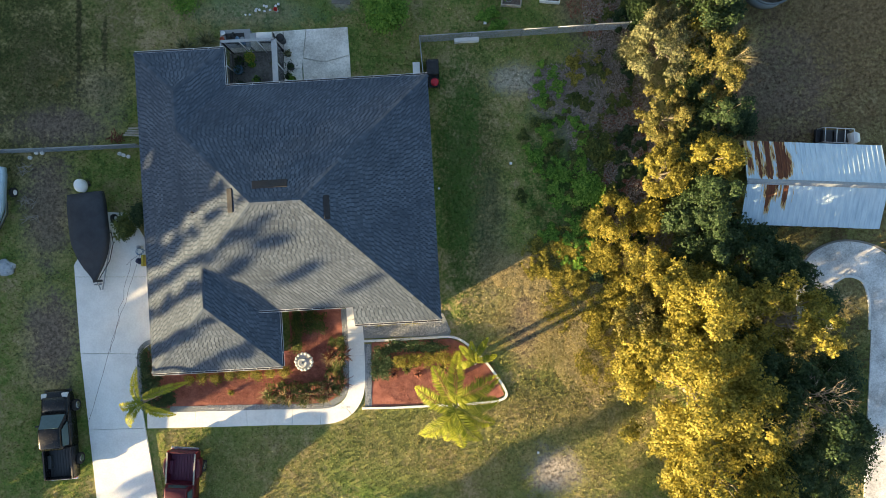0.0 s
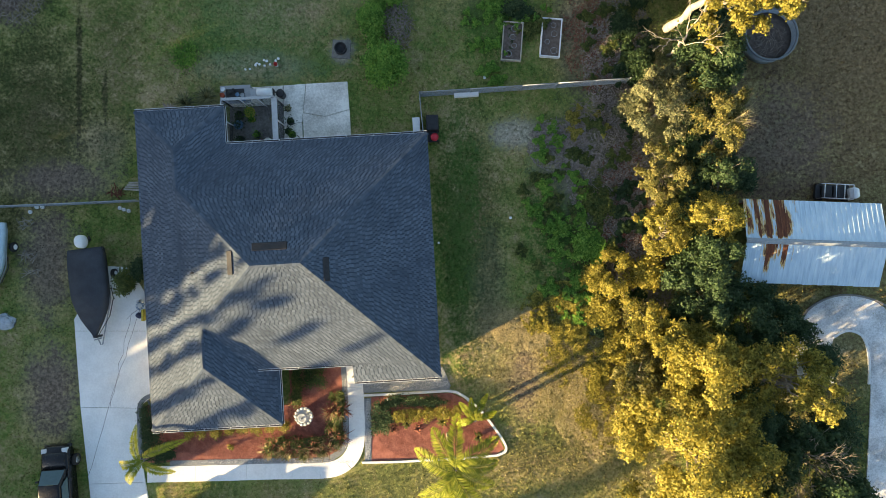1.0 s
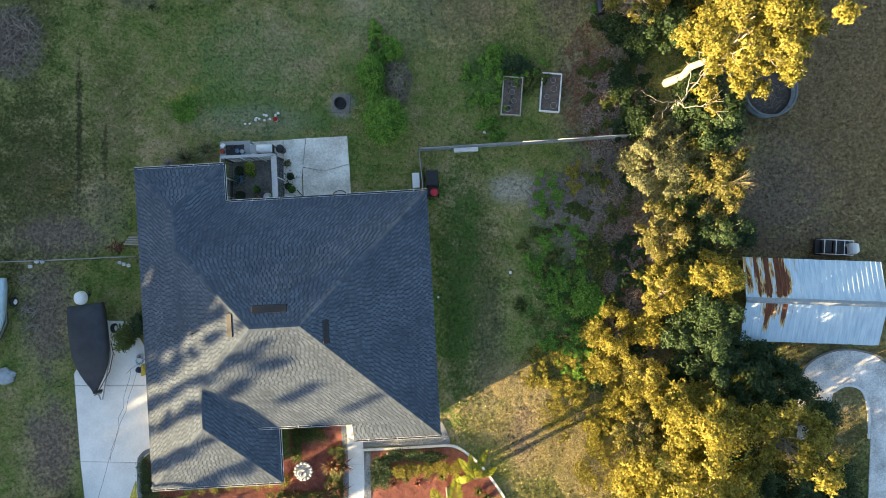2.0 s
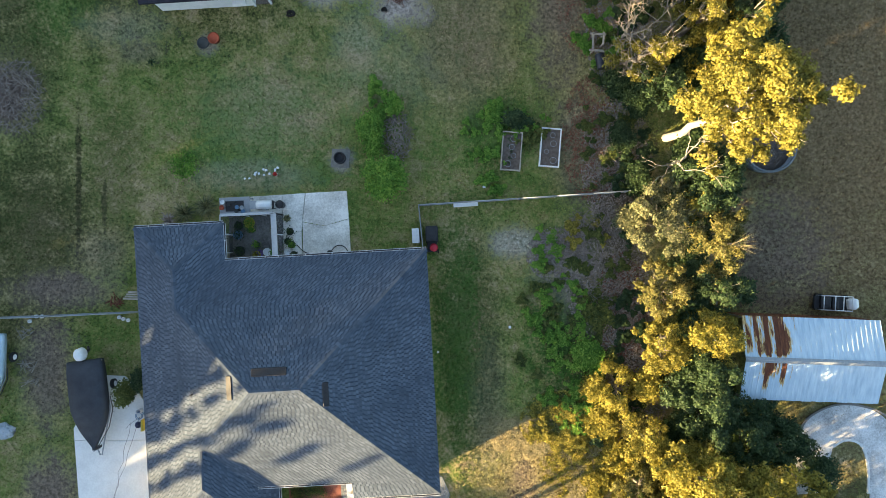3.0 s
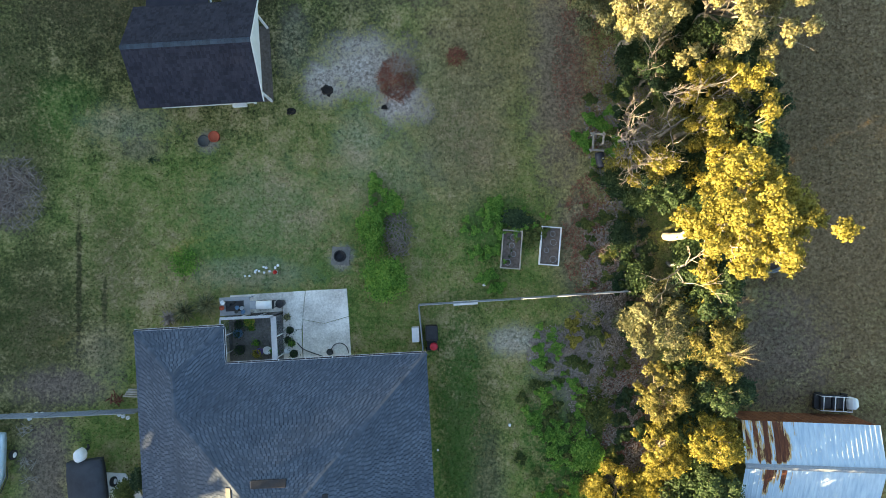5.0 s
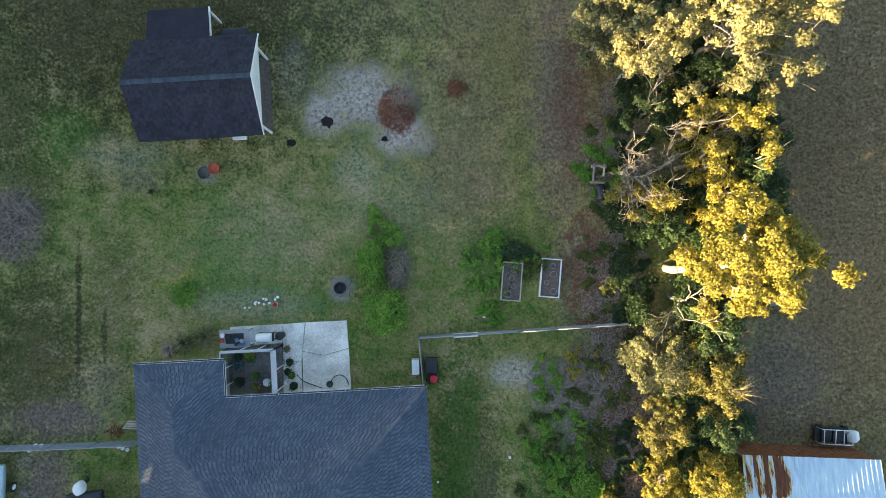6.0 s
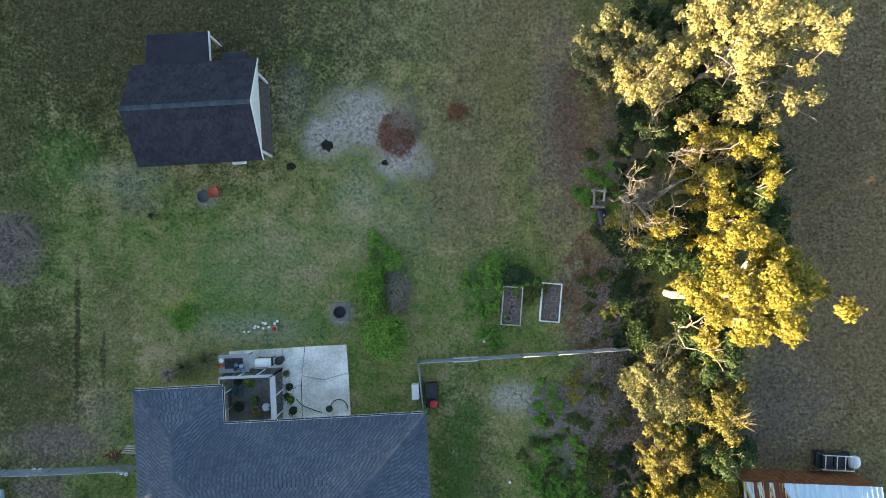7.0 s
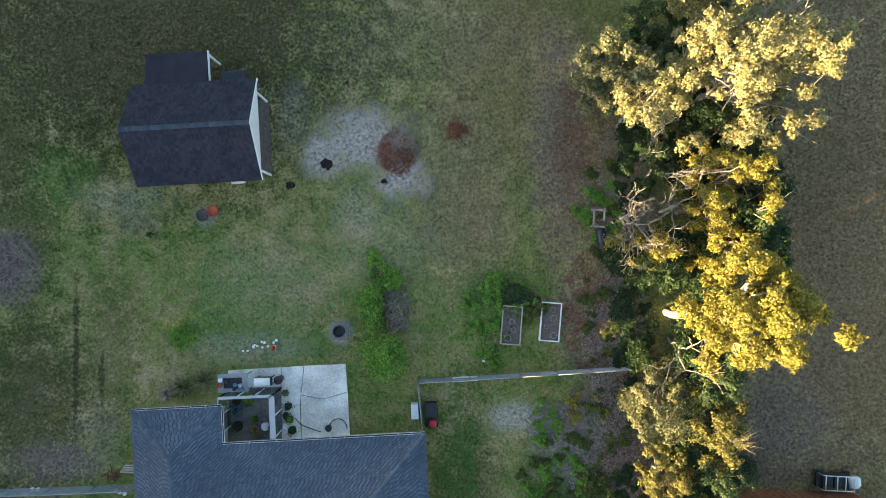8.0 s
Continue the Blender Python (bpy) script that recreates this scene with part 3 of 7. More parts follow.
def build_house():
    house = thing("house", "single-storey house with a dark blue-grey shingle hip roof", "house")
    house.matrix_world = HOUSE
    W0, W1, V0, V1, M0 = 7.57, 16.95, 2.2, 16.45, 18.65
    mid, half = (V0 + V1) / 2, (V1 - V0) / 2
    slopes = [  # plan outline, eave direction, point on the eave line
        ([(0, 0), (3.785, 3.785), (3.785, 5.985), (half, mid), (2.6, 13.85), (2.6, 16.05), (0, M0)], (0, -1), (0, 0)),
        ([(0, 0), (W0, 0), (3.785, 3.785)], (1, 0), (0, 0)),
        ([(W0, 0), (W0, 3.3), (6.43, 3.34), (3.785, 5.985), (3.785, 3.785)], (0, 1), (W0, 0)),
        ([(6.43, 3.34), (11.9, 3.34), (11.9, V0), (W1, V0), (W1 - half, mid), (half, mid), (3.785, 5.985)], (1, 0), (0, V0)),
        ([(W1, V0), (W1, V1), (W1 - half, mid)], (0, 1), (W1, 0)),
        ([(W1, V1), (5.2, V1), (2.6, 13.85), (half, mid), (W1 - half, mid)], (-1, 0), (0, V1)),
        ([(5.2, V1), (5.2, M0), (2.6, 16.05), (2.6, 13.85)], (0, 1), (5.2, 0)),
        ([(0, M0), (2.6, 16.05), (5.2, M0)], (-1, 0), (0, M0))]
    roof = part("roof", bmesh.new(), None, house)
    bm = bmesh.new()
    for poly, e, base in slopes:
        e = Vector(e)
        up = Vector((-e.y, e.x))
        if sum(a[0] * b[1] - b[0] * a[1] for a, b in zip(poly, poly[1:] + poly[:1])) < 0:
            poly = poly[::-1]
        top = [bm.verts.new((x, y, EAVE - 0.012 + PITCH * (Vector((x, y)) - Vector(base)).dot(up))) for x, y in poly]
        low = [bm.verts.new((v.co.x, v.co.y, v.co.z - 0.14)) for v in top]
        bm.faces.new(top)
        bm.faces.new(low[::-1])
        for i in range(len(top)):
            j = (i + 1) % len(top)
            bm.faces.new((low[i], low[j], top[j], top[i]))
    old = roof.data
    roof.data = mesh_of("roof", bm, MAT["ridge"])
    bpy.data.meshes.remove(old)
    for poly, e, base in slopes:
        shingle(roof, poly, e, base, EAVE, PITCH)
    # hip and ridge caps
    z = lambda r: EAVE + PITCH * r
    hips = [((0, 0, z(0)), (3.785, 3.785, z(3.785))), ((W0, 0, z(0)), (3.785, 3.785, z(3.785))), ((3.785, 3.785, z(3.785)), (3.785, 5.985, z(3.785))), ((3.785, 5.985, z(3.785)), (half, mid, z(half))),
            ((half, mid, z(half)), (W1 - half, mid, z(half))), ((W1, V0, z(0)), (W1 - half, mid, z(half))), ((W1, V1, z(0)), (W1 - half, mid, z(half))),
            ((2.6, 13.85, z(2.6)), (half, mid, z(half))), ((2.6, 13.85, z(2.6)), (2.6, 16.05, z(2.6))), ((0, M0, z(0)), (2.6, 16.05, z(2.6))), ((5.2, M0, z(0)), (2.6, 16.05, z(2.6)))]
    for a, b in hips:
        a, b = Vector(a), Vector(b)
        d = (b - a).normalized()
        s = d.cross(Vector((0, 0, 1))).normalized()
        n = int((b - a).length / 0.2)
        bm = bmesh.new()
        for k in range(n):
            p, q = a.lerp(b, k / n) + Vector((0, 0, 0.036)), a.lerp(b, (k + 1) / n) + Vector((0, 0, 0.022))
            drop = 0.11 * (PITCH * (0.72 if abs(d.z) > 0.05 else 1.0))
            vs = [bm.verts.new(v) for v in (p - s * 0.13 - Vector((0, 0, drop)), p, p + s * 0.13 - Vector((0, 0, drop)), q - s * 0.13 - Vector((0, 0, drop)), q, q + s * 0.13 - Vector((0, 0, drop)))]
            bm.faces.new((vs[0], vs[1], vs[4], vs[3]))
            bm.faces.new((vs[1], vs[2], vs[5], vs[4]))
        tagged(part("ridge_capping", bm, MAT["ridge"], roof), kind="stuff")
    # walls
    corners = [(0.5, 0.5), (7.07, 0.5), (7.07, 4.7), (12.4, 4.7), (12.4, 2.7), (16.45, 2.7), (16.45, 15.95), (4.7, 15.95), (4.7, 18.15), (0.5, 18.15)]
    for a, b in zip(corners, corners[1:] + corners[:1]):
        a, b = Vector((*a, 0)), Vector((*b, 0))
        d = (b - a).normalized()
        nrm = Vector((-d.y, d.x, 0)) * 0.18
        bm = prism(bmesh.new(), [tuple(v)[:2] for v in (a, b - d * 0.18, b - d * 0.18 + nrm, a + nrm)], 0, EAVE - 0.02)
        part("wall", bm, MAT["stucco"], house)
    # fascia and gutters
    def gutter(a, b, zz, out, name="gutter"):
        a, b = Vector((*a, zz)), Vector((*b, zz))
        o = Vector((*out, 0))
        bm = bmesh.new()
        prof = [(0.0, 0.0), (0.0, -0.11), (0.09, -0.11), (0.12, 0.0), (0.105, 0.0), (0.08, -0.095), (0.015, -0.095), (0.015, 0.0)]
        r0, r1 = [[bm.verts.new(p + o * (x + 0.005) + Vector((0, 0, y))) for x, y in prof] for p in (a, b)]
        for k in range(8):
            bm.faces.new((r0[k], r0[(k + 1) % 8], r1[(k + 1) % 8], r1[k]))
        bm.faces.new(r0[::-1])
        bm.faces.new(r1)
        n = max(1, int((b - a).length / 0.75))
        for k in range(1, n):
            p = a.lerp(b, k / n)
            d = (b - a).normalized() * 0.012
            q = [p - d, p + d, p + d + o * 0.12, p - d + o * 0.12]
            bm.faces.new([bm.verts.new(v + Vector((0, 0, 0.006))) for v in q])
        bmesh.ops.recalc_face_normals(bm, faces=bm.faces[:])
        part(name, bm, MAT["white"], house, "white aluminium gutter")
        bm = bmesh.new()
        q = [(0.02, -0.09), (0.085, -0.09), (0.10, -0.02), (0.018, -0.02)]
        r0, r1 = [[bm.verts.new(p + o * (x + 0.005) + Vector((0, 0, y))) for x, y in q] for p in (a, b)]
        for k in range(4):
            bm.faces.new((r0[k], r0[(k + 1) % 4], r1[(k + 1) % 4], r1[k]))
        bmesh.ops.recalc_face_normals(bm, faces=bm.faces[:])
        part("gutter_dirt", bm, MAT["black"], house, "dark leaf dirt lying in the gutter")
    gutter((5.2, V1), (W1, V1), EAVE - 0.01, (0, 1))
    gutter((5.2, M0), (5.2, V1 + 0.12), EAVE - 0.01, (1, 0))
    gutter((0.0, M0), (5.2, M0), EAVE - 0.01, (0, 1))
    gutter((6.5, 3.34), (11.9, 3.34), EAVE + PITCH * 1.14 - 0.02, (0, -1))
    gutter((11.9, V0), (W1, V0), EAVE - 0.01, (0, -1))
    gutter((0.0, 0), (W0, 0), EAVE - 0.01, (0, -1))
    gutter((W0, 0), (W0, 3.2), EAVE - 0.01, (1, 0))
    # low box vents near the ridge and a pipe
    def vent(x, y, r, along, w=1.3, d=0.16):
        bm = bmesh.new()
        pr = [(-w / 2, -d, 0.0), (w / 2, -d, 0.0), (w / 2, d, 0.0), (-w / 2, d, 0.0), (-w / 2, -d, 0.10), (w / 2, -d, 0.10), (w / 2, d, 0.06), (-w / 2, d, 0.06)]
        vs = [bm.verts.new(v) for v in pr]
        for q in ((3, 2, 1, 0), (4, 5, 6, 7), (0, 1, 5, 4), (1, 2, 6, 5), (2, 3, 7, 6), (3, 0, 4, 7)):
            bm.faces.new([vs[i] for i in q])
        bmesh.ops.bevel(bm, geom=bm.edges[:], offset=0.015, segments=1, affect="EDGES")
        ob = part("roof_vent", bm, MAT["black"], house, "dark metal off-ridge roof vent")
        ob.matrix_local = pose(x, y, EAVE + PITCH * r, 0, 0, along) @ pose(0, 0, 0, math.degrees(math.atan(PITCH)))
    vent(8.15, 10.3, V1 - 10.3, 180, 1.9, 0.22)
    vent(5.95, 9.55, 5.95, -90)
    vent(11.1, 8.9, W1 - 11.1, 90)
    bm = tube(bmesh.new(), [(3.5, 9.1, EAVE + 3.5 * PITCH - 0.05), (3.5, 9.1, EAVE + 3.5 * PITCH + 0.3)], 0.05, 10)
    part("vent_pipe", bm, MAT["black"], house, "black plumbing vent pipe")
    bm = box(bmesh.new(), 11.7, 11.9, 2.25, 2.45, 0, EAVE - 0.05, 0.01)
    part("porch_post", bm, MAT["white"], house, "white porch post")
    bm = prism(bmesh.new(), [(7.07, 3.2), (12.4, 3.2), (12.4, 4.7), (7.07, 4.7)], -0.02, 0.1, 0.01)
    part("porch_floor", bm, MAT["mulch"], house, "dark red porch floor")


def build_cabin():
    c = thing("cabin", "small outbuilding with a dark gable roof and white siding", "outbuilding")
    c.matrix_world = pose(-17.61, 24.34, 0, 0, 0, 3.5)
    L, W, ez, rz = 7.22, 5.9, 2.45, 4.3
    pitch = (rz - ez) / (W / 2)
    roof = part("roof", bmesh.new(), None, c)
    bm = bmesh.new()
    prof = [(0, ez), (W / 2, rz), (W, ez), (W, ez - 0.12), (W / 2, rz - 0.13), (0, ez - 0.12)]
    a, b = [[bm.verts.new((x, y, z - 0.012)) for y, z in prof] for x in (0, L)]
    for k in range(6):
        bm.faces.new((a[k], a[(k + 1) % 6], b[(k + 1) % 6], b[k]))
    bm.faces.new(a[::-1]); bm.faces.new(b)
    bmesh.ops.recalc_face_normals(bm, faces=bm.faces[:])
    roof.data = mesh_of("roof", bm, MAT["shingle_dark"])
    for poly, e, base in (([(0, 0), (L, 0), (L, W / 2), (0, W / 2)], (1, 0), (0, 0)), ([(L, W), (0, W), (0, W / 2), (L, W / 2)], (-1, 0), (0, W))):
        shingle(roof, poly, e, base, ez, pitch, 0.2, 0.01, top="shingle_dark")
    bm = bmesh.new()
    for k in range(36):
        x0, x1 = L * k / 36, L * (k + 1) / 36
        q = [[bm.verts.new((x, W / 2 + y, rz + z + dz)) for y, z in ((-0.14, -0.088), (0, 0.03), (0.14, -0.088))] for x, dz in ((x0, 0.012), (x1, 0.026))]
        for m in range(2):
            bm.faces.new((q[0][m], q[1][m], q[1][m + 1], q[0][m + 1]))
    bmesh.ops.recalc_face_normals(bm, faces=bm.faces[:])
    tagged(part("ridge_capping", bm, MAT["slot"], roof), kind="stuff")
    # lean-to
    bm = bmesh.new()
    pr = [(0.75, W - 0.05, 2.5), (4.35, W - 0.05, 2.5), (4.35, W + 1.85, 2.1), (0.75, W + 1.85, 2.1)]
    top, low = [bm.verts.new(p) for p in pr], [bm.verts.new((p[0], p[1], p[2] - 0.1)) for p in pr]
    bm.faces.new(top); bm.faces.new(low[::-1])
    for i in range(4):
        bm.faces.new((low[i], low[(i + 1) % 4], top[(i + 1) % 4], top[i]))
    part("lean_to_roof", bm, MAT["shingle_dark"], c)
    part("fascia", box(bmesh.new(), 4.36, 4.42, W, W + 1.85, 2.03, 2.2), MAT["white"], c, "white painted fascia board")
    # walls: closed room to the west, open porch under the eastern gable
    x1 = L - 1.1
    for x0, xx, y0, y1 in ((0.3, x1, 0.55, 0.67), (0.3, x1, W - 0.67, W - 0.55), (0.3, 0.42, 0.67, W - 0.67), (x1 - 0.12, x1, 0.47, W - 0.47)):
        part("wall", box(bmesh.new(), x0, xx, y0, y1, 0, ez + 0.02), MAT["siding"], c, "white lap siding wall")
    for x in (0.3, x1 - 0.02, L - 0.12):
        bm = bmesh.new()
        f = [(0.3, ez - 0.05), (W - 0.3, ez - 0.05), (W / 2, rz - 0.16)]
        p, q = [[bm.verts.new((xx, y, z)) for y, z in f] for xx in (x, x + 0.1)]
        bm.faces.new(p[::-1]); bm.faces.new(q)
        for k in range(3):
            bm.faces.new((p[k], p[(k + 1) % 3], q[(k + 1) % 3], q[k]))
        part("gable", bm, MAT["siding"], c, "white gable panel")
    for sgn, y0 in ((1, 0.0), (-1, W)):
        bm = bmesh.new()
        pr = [(L + 0.005, y0, ez - 0.14), (L + 0.005, y0, ez + 0.01), (L + 0.005, W / 2, rz + 0.01), (L + 0.005, W / 2, rz - 0.15)]
        p, q = [[bm.verts.new((x + d, y, z)) for x, y, z in pr] for d in (0, 0.035)]
        bm.faces.new(p); bm.faces.new(q[::-1])
        for k in range(4):
            bm.faces.new((p[k], p[(k + 1) % 4], q[(k + 1) % 4], q[k]))
        bmesh.ops.recalc_face_normals(bm, faces=bm.faces[:])
        part("barge_board", bm, MAT["white"], c, "white barge board")
    for x, y, h in ((L - 0.16, 0.6, ez), (L - 0.16, W - 0.75, ez), (4.28, W + 1.72, 2.05)):
        part("post", box(bmesh.new(), x - 0.06, x + 0.06, y - 0.06, y + 0.06, 0, h - 0.05, 0.008), MAT["white"], c, "white porch post")
    part("window_box", box(bmesh.new(), 5.1, 5.9, 0.02, 0.34, 1.2, 1.5, 0.01), MAT["white"], c, "white box under the eave")
    part("porch_floor", box(bmesh.new(), x1, L - 0.05, 0.6, W - 0.6, -0.02, 0.05), MAT["soil"], c)
    bm = bmesh.new()
    box(bm, 4.5, 6.0, W + 0.1, W + 1.1, 0, 0.7, 0.12)
    tagged(part("tarpaulin", bm, MAT["cover"]), "dark blue tarpaulin heaped behind the outbuilding", "tarpaulin").matrix_world = c.matrix_world.copy()


def build_metal_shed():
    s = thing("metal_shed", "open metal shed with white-blue corrugated roof and rust streaks", "shed")
    s.matrix_world = pose(17.23, 1.44, 0, 0, 0, -2.0)
    L, W, ez, rz = 8.05, 4.85, 2.4, 3.05
    n = 27
    w = L / n
    half = W / 2
    pitch = (rz - ez) / half
    prof = [(0, 0.009), (0.03, 0.009), (0.05, 0.0), (w - 0.04, 0.0), (w - 0.02, 0.007), (w + 0.012, 0.012)]
    bm = bmesh.new()
    a, b = [[bm.verts.new((x, y, z + zz)) for x, z in prof] for y, zz in ((0, ez), (half, rz))]
    for k in range(5):
        bm.faces.new((a[k], a[k + 1], b[k + 1], b[k]))
    lo = [[bm.verts.new((v.co.x, v.co.y, v.co.z - 0.012)) for v in r] for r in (a, b)]
    for k in range(5):
        bm.faces.new((lo[1][k], lo[1][k + 1], lo[0][k + 1], lo[0][k]))
    south = mesh_of("roof_sheet", bm, MAT["sheet"])
    for k in range(n):
        for side in (0, 1):
            o = new("roof_sheet", south)
            o.parent = s
            if side:
                o.matrix_local = pose(w * (k + 1), W, 0, 0, 0, 180)
            else:
                o.matrix_local = pose(w * k, rnd.uniform(-0.015, 0.015), 0)
    bm = bmesh.new()
    pr = [(-0.16, rz - 0.16 * pitch + 0.035), (0, rz + 0.06), (0.16, rz - 0.16 * pitch + 0.035)]
    for x0, x1 in ((-0.02, 2.7), (2.66, 5.4), (5.36, L + 0.02)):
        a, b = [[bm.verts.new((x, half + y, z + 0.006 * (x0 > 0))) for y, z in pr] for x in (x0, x1)]
        for k in range(2):
            bm.faces.new((a[k], a[k + 1], b[k + 1], b[k]))
    part("ridge_flashing", bm, MAT["galv"], s, "grey ridge flashing")
    for x in (0.12, L / 2, L - 0.12):
        for y in (0.12, W - 0.12):
            part("post", box(bmesh.new(), x - 0.06, x + 0.06, y - 0.06, y + 0.06, 0, ez - 0.03), MAT["wood"], s)
    for k in range(40):
        bm = bmesh.new()
        x0 = 0.1 + k * (L - 0.2) / 40
        box(bm, x0, x0 + 0.19, W - 0.10 + 0.02 * (k % 2), W - 0.06 + 0.02 * (k % 2), 0, ez - 0.03)
        part("wall_sheet", bm, MAT["rust"], s, "rust-brown wall sheet")
    for k in range(24):
        bm = bmesh.new()
        y0 = 0.15 + k * (W - 0.3) / 24
        box(bm, L - 0.12 + 0.02 * (k % 2), L - 0.08 + 0.02 * (k % 2), y0, y0 + 0.18, 0, ez - 0.02)
        part("wall_sheet", bm, MAT["rust"], s, "rust-brown wall sheet")


# ---- trees and shrubs ----
def crown_points(cx, cy, h, r, flat, clumps, per, spread, gen, low=0.35):
    """Puffs over an uneven, gappy dome: their centres, and leaf places on each puff's upper shell with the way out of it."""
    cs = []
    while len(cs) < clumps:
        v = unit(gen.normal(size=3))
        if v[2] < -0.15:
            continue
        gap = noise.noise((v[0] * 3.1 + cx * 5 + r, v[1] * 3.1 + cy, v[2] * 3.1 + h * 3))
        if gap < (-0.16 if per > 300 else -0.6):
            continue
        k = gen.uniform(0.3, 1.0) ** 0.42
        bulge = 1 + 0.6 * noise.noise((v[0] * 1.7 + cx, v[1] * 1.7 + cy, v[2] * 1.7 + h))
        cs.append((cx + v[0] * r * k * bulge, cy + v[1] * r * k * bulge, h * low + (h * (1 - low) - spread * 0.6) * max(v[2], -0.2) * k * bulge * flat + gen.uniform(-0.3, 0.3)))
    cs = np.array(cs)
    sp = spread * gen.uniform(0.5, 1.15, (clumps, 1, 1))
    way = gen.normal(size=(clumps, per, 3)) + np.array((0, 0, 0.35))
    way = unit(way)
    depth = gen.uniform(0.25, 1.0, (clumps, per, 1)) ** 0.4
    ragged = 1 + 0.5 * np.sin(way[..., :1] * 5 + cs[:, None, :1] * 3) * np.cos(way[..., 1:2] * 5 + cs[:, None, 1:2] * 3)
    pts = cs[:, None, :] + way * depth * sp * ragged * np.array((0.92, 0.92, 0.62))
    return cs, pts.reshape(-1, 3), way.reshape(-1, 3)


def tree(name, label, x, y, h, r, leaf, clumps=60, per=110, size=0.22, spread=0.75, lean=(0, 0), bark="bark", twigs=0, flat=1.0, low=0.35, trunk_r=None, seed=1, category="tree"):
    gen = np.random.default_rng(seed)
    rr = random.Random(seed)
    t = thing(name, label, category, at=(x, y, 0))
    cx, cy = lean
    cs, pts, way = crown_points(cx, cy, h, r, flat, clumps, per * 3, spread, gen, low)
    pts[:, 2] = np.maximum(pts[:, 2], 0.08)
    tr = trunk_r or 0.019 * h
    bm = bmesh.new()
    fork = Vector((cx * 0.55, cy * 0.55, h * 0.38))
    head = Vector((cx, cy, h * 0.78))
    stem = wander((0, 0, -0.1), fork, 5, 0.035, rr)
    tube(bm, stem + wander(fork, head, 4, 0.05, rr)[1:], [tr * (1.25 - 0.5 * i / 5) for i in range(6)] + [tr * 0.6, tr * 0.42, tr * 0.26, tr * 0.1], 8)
    part("trunk", bm, MAT[bark], t)
    bm = bmesh.new()
    order = list(range(len(cs)))
    rr.shuffle(order)
    for i in order[:min(len(order), 18)]:
        path = wander(fork - Vector((0, 0, rr.uniform(0, h * 0.08))), tuple(cs[i]), 4, 0.07, rr)
        tube(bm, path, [tr * 0.5, tr * 0.36, tr * 0.24, tr * 0.15, tr * 0.07], 5)
        for _ in range(2):
            q = path[rr.choice((2, 3))]
            e = q + Vector((rr.uniform(-1, 1), rr.uniform(-1, 1), rr.uniform(0.1, 0.8))) * r * 0.28
            tube(bm, wander(q, e, 3, 0.08, rr), [tr * 0.16, tr * 0.11, tr * 0.07, tr * 0.03], 4)
    for _ in range(twigs):
        c = Vector(cs[rr.choice(order)])
        e = c + Vector((rr.uniform(-1, 1), rr.uniform(-1, 1), rr.uniform(0.0, 0.9))) * rr.uniform(0.35, 0.85)
        tube(bm, wander(c, e, 3, 0.1, rr), [0.022, 0.017, 0.012, 0.006], 4)
    part("limb", bm, MAT["palebark" if twigs else bark], t)
    part("crown", soup("crown", leaf_corners(pts, size * 0.62, 0.42, wide=0.75, gen=gen, out=way * 0.75), MAT[leaf]), None, t)
    return t


def shrub(name, label, x, y, h, r, leaf, n=900, size=0.12, seed=1, ry=None, category="shrub", boxy=False):
    gen = np.random.default_rng(seed)
    rr = random.Random(seed)
    t = thing(name, label, category, at=(x, y, 0))
    ry = ry or r
    k = max(14, int(r * ry * 42))
    v = unit(gen.normal(size=(k, 3)))
    cs = v * gen.uniform(0.3, 0.85, (k, 1)) * np.array((r, ry, h * 0.5)) + np.array((0, 0, h * 0.55))
    if boxy:
        cs = gen.uniform(-1, 1, (k, 3)) * np.array((r * 0.86, ry * 0.86, h * 0.35)) + np.array((0, 0, h * 0.55))
    per = max(14, int(2.2 * n) // k)
    pts = (cs[:, None, :] + gen.normal(size=(k, per, 3)) * np.array((0.10 * r + 0.07, 0.10 * ry + 0.07, 0.12 * h + 0.04))).reshape(-1, 3)
    pts[:, 2] = np.clip(pts[:, 2], 0.03, h * 1.1)
    bm = bmesh.new()
    for i in range(min(k, 9)):
        tube(bm, wander((rr.uniform(-0.1, 0.1), rr.uniform(-0.1, 0.1), -0.03), tuple(cs[i]), 3, 0.06, rr), [0.03, 0.022, 0.014, 0.006], 4)
    part("stems", bm, MAT["twig"], t)
    part("leaves", soup("leaves", leaf_corners(pts, size * 1.15, 1.5, gen=gen), MAT[leaf]), None, t)
    return t


build_ground()
build_paving()
build_house()
build_cabin()
build_metal_shed()

# the wood along the eastern side
tree("oak_tree", "broad oak with olive-gold leaves in low sun", 14.0, -8.0, 8.8, 4.0, "leaf_a", 120, 170, 0.23, 0.85, seed=21)
tree("oak_tree", "oak with olive-gold leaves at the lawn's end", 15.4, -13.0, 8.2, 3.3, "leaf_a", 80, 150, 0.23, 0.85, seed=29)
tree("oak_tree", "oak with olive-gold crown beside the lawn", 14.3, -2.7, 6.9, 2.4, "leaf_a", 60, 150, 0.22, 0.75, seed=22)
tree("oak_tree", "oak with a sunlit top beside the old paving", 18.6, -3.9, 8.4, 2.1, "leaf_a", 46, 150, 0.22, 0.7, seed=23)
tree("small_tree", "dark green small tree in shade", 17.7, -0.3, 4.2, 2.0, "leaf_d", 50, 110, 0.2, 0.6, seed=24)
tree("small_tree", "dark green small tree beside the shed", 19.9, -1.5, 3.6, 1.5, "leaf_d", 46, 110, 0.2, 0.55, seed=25)
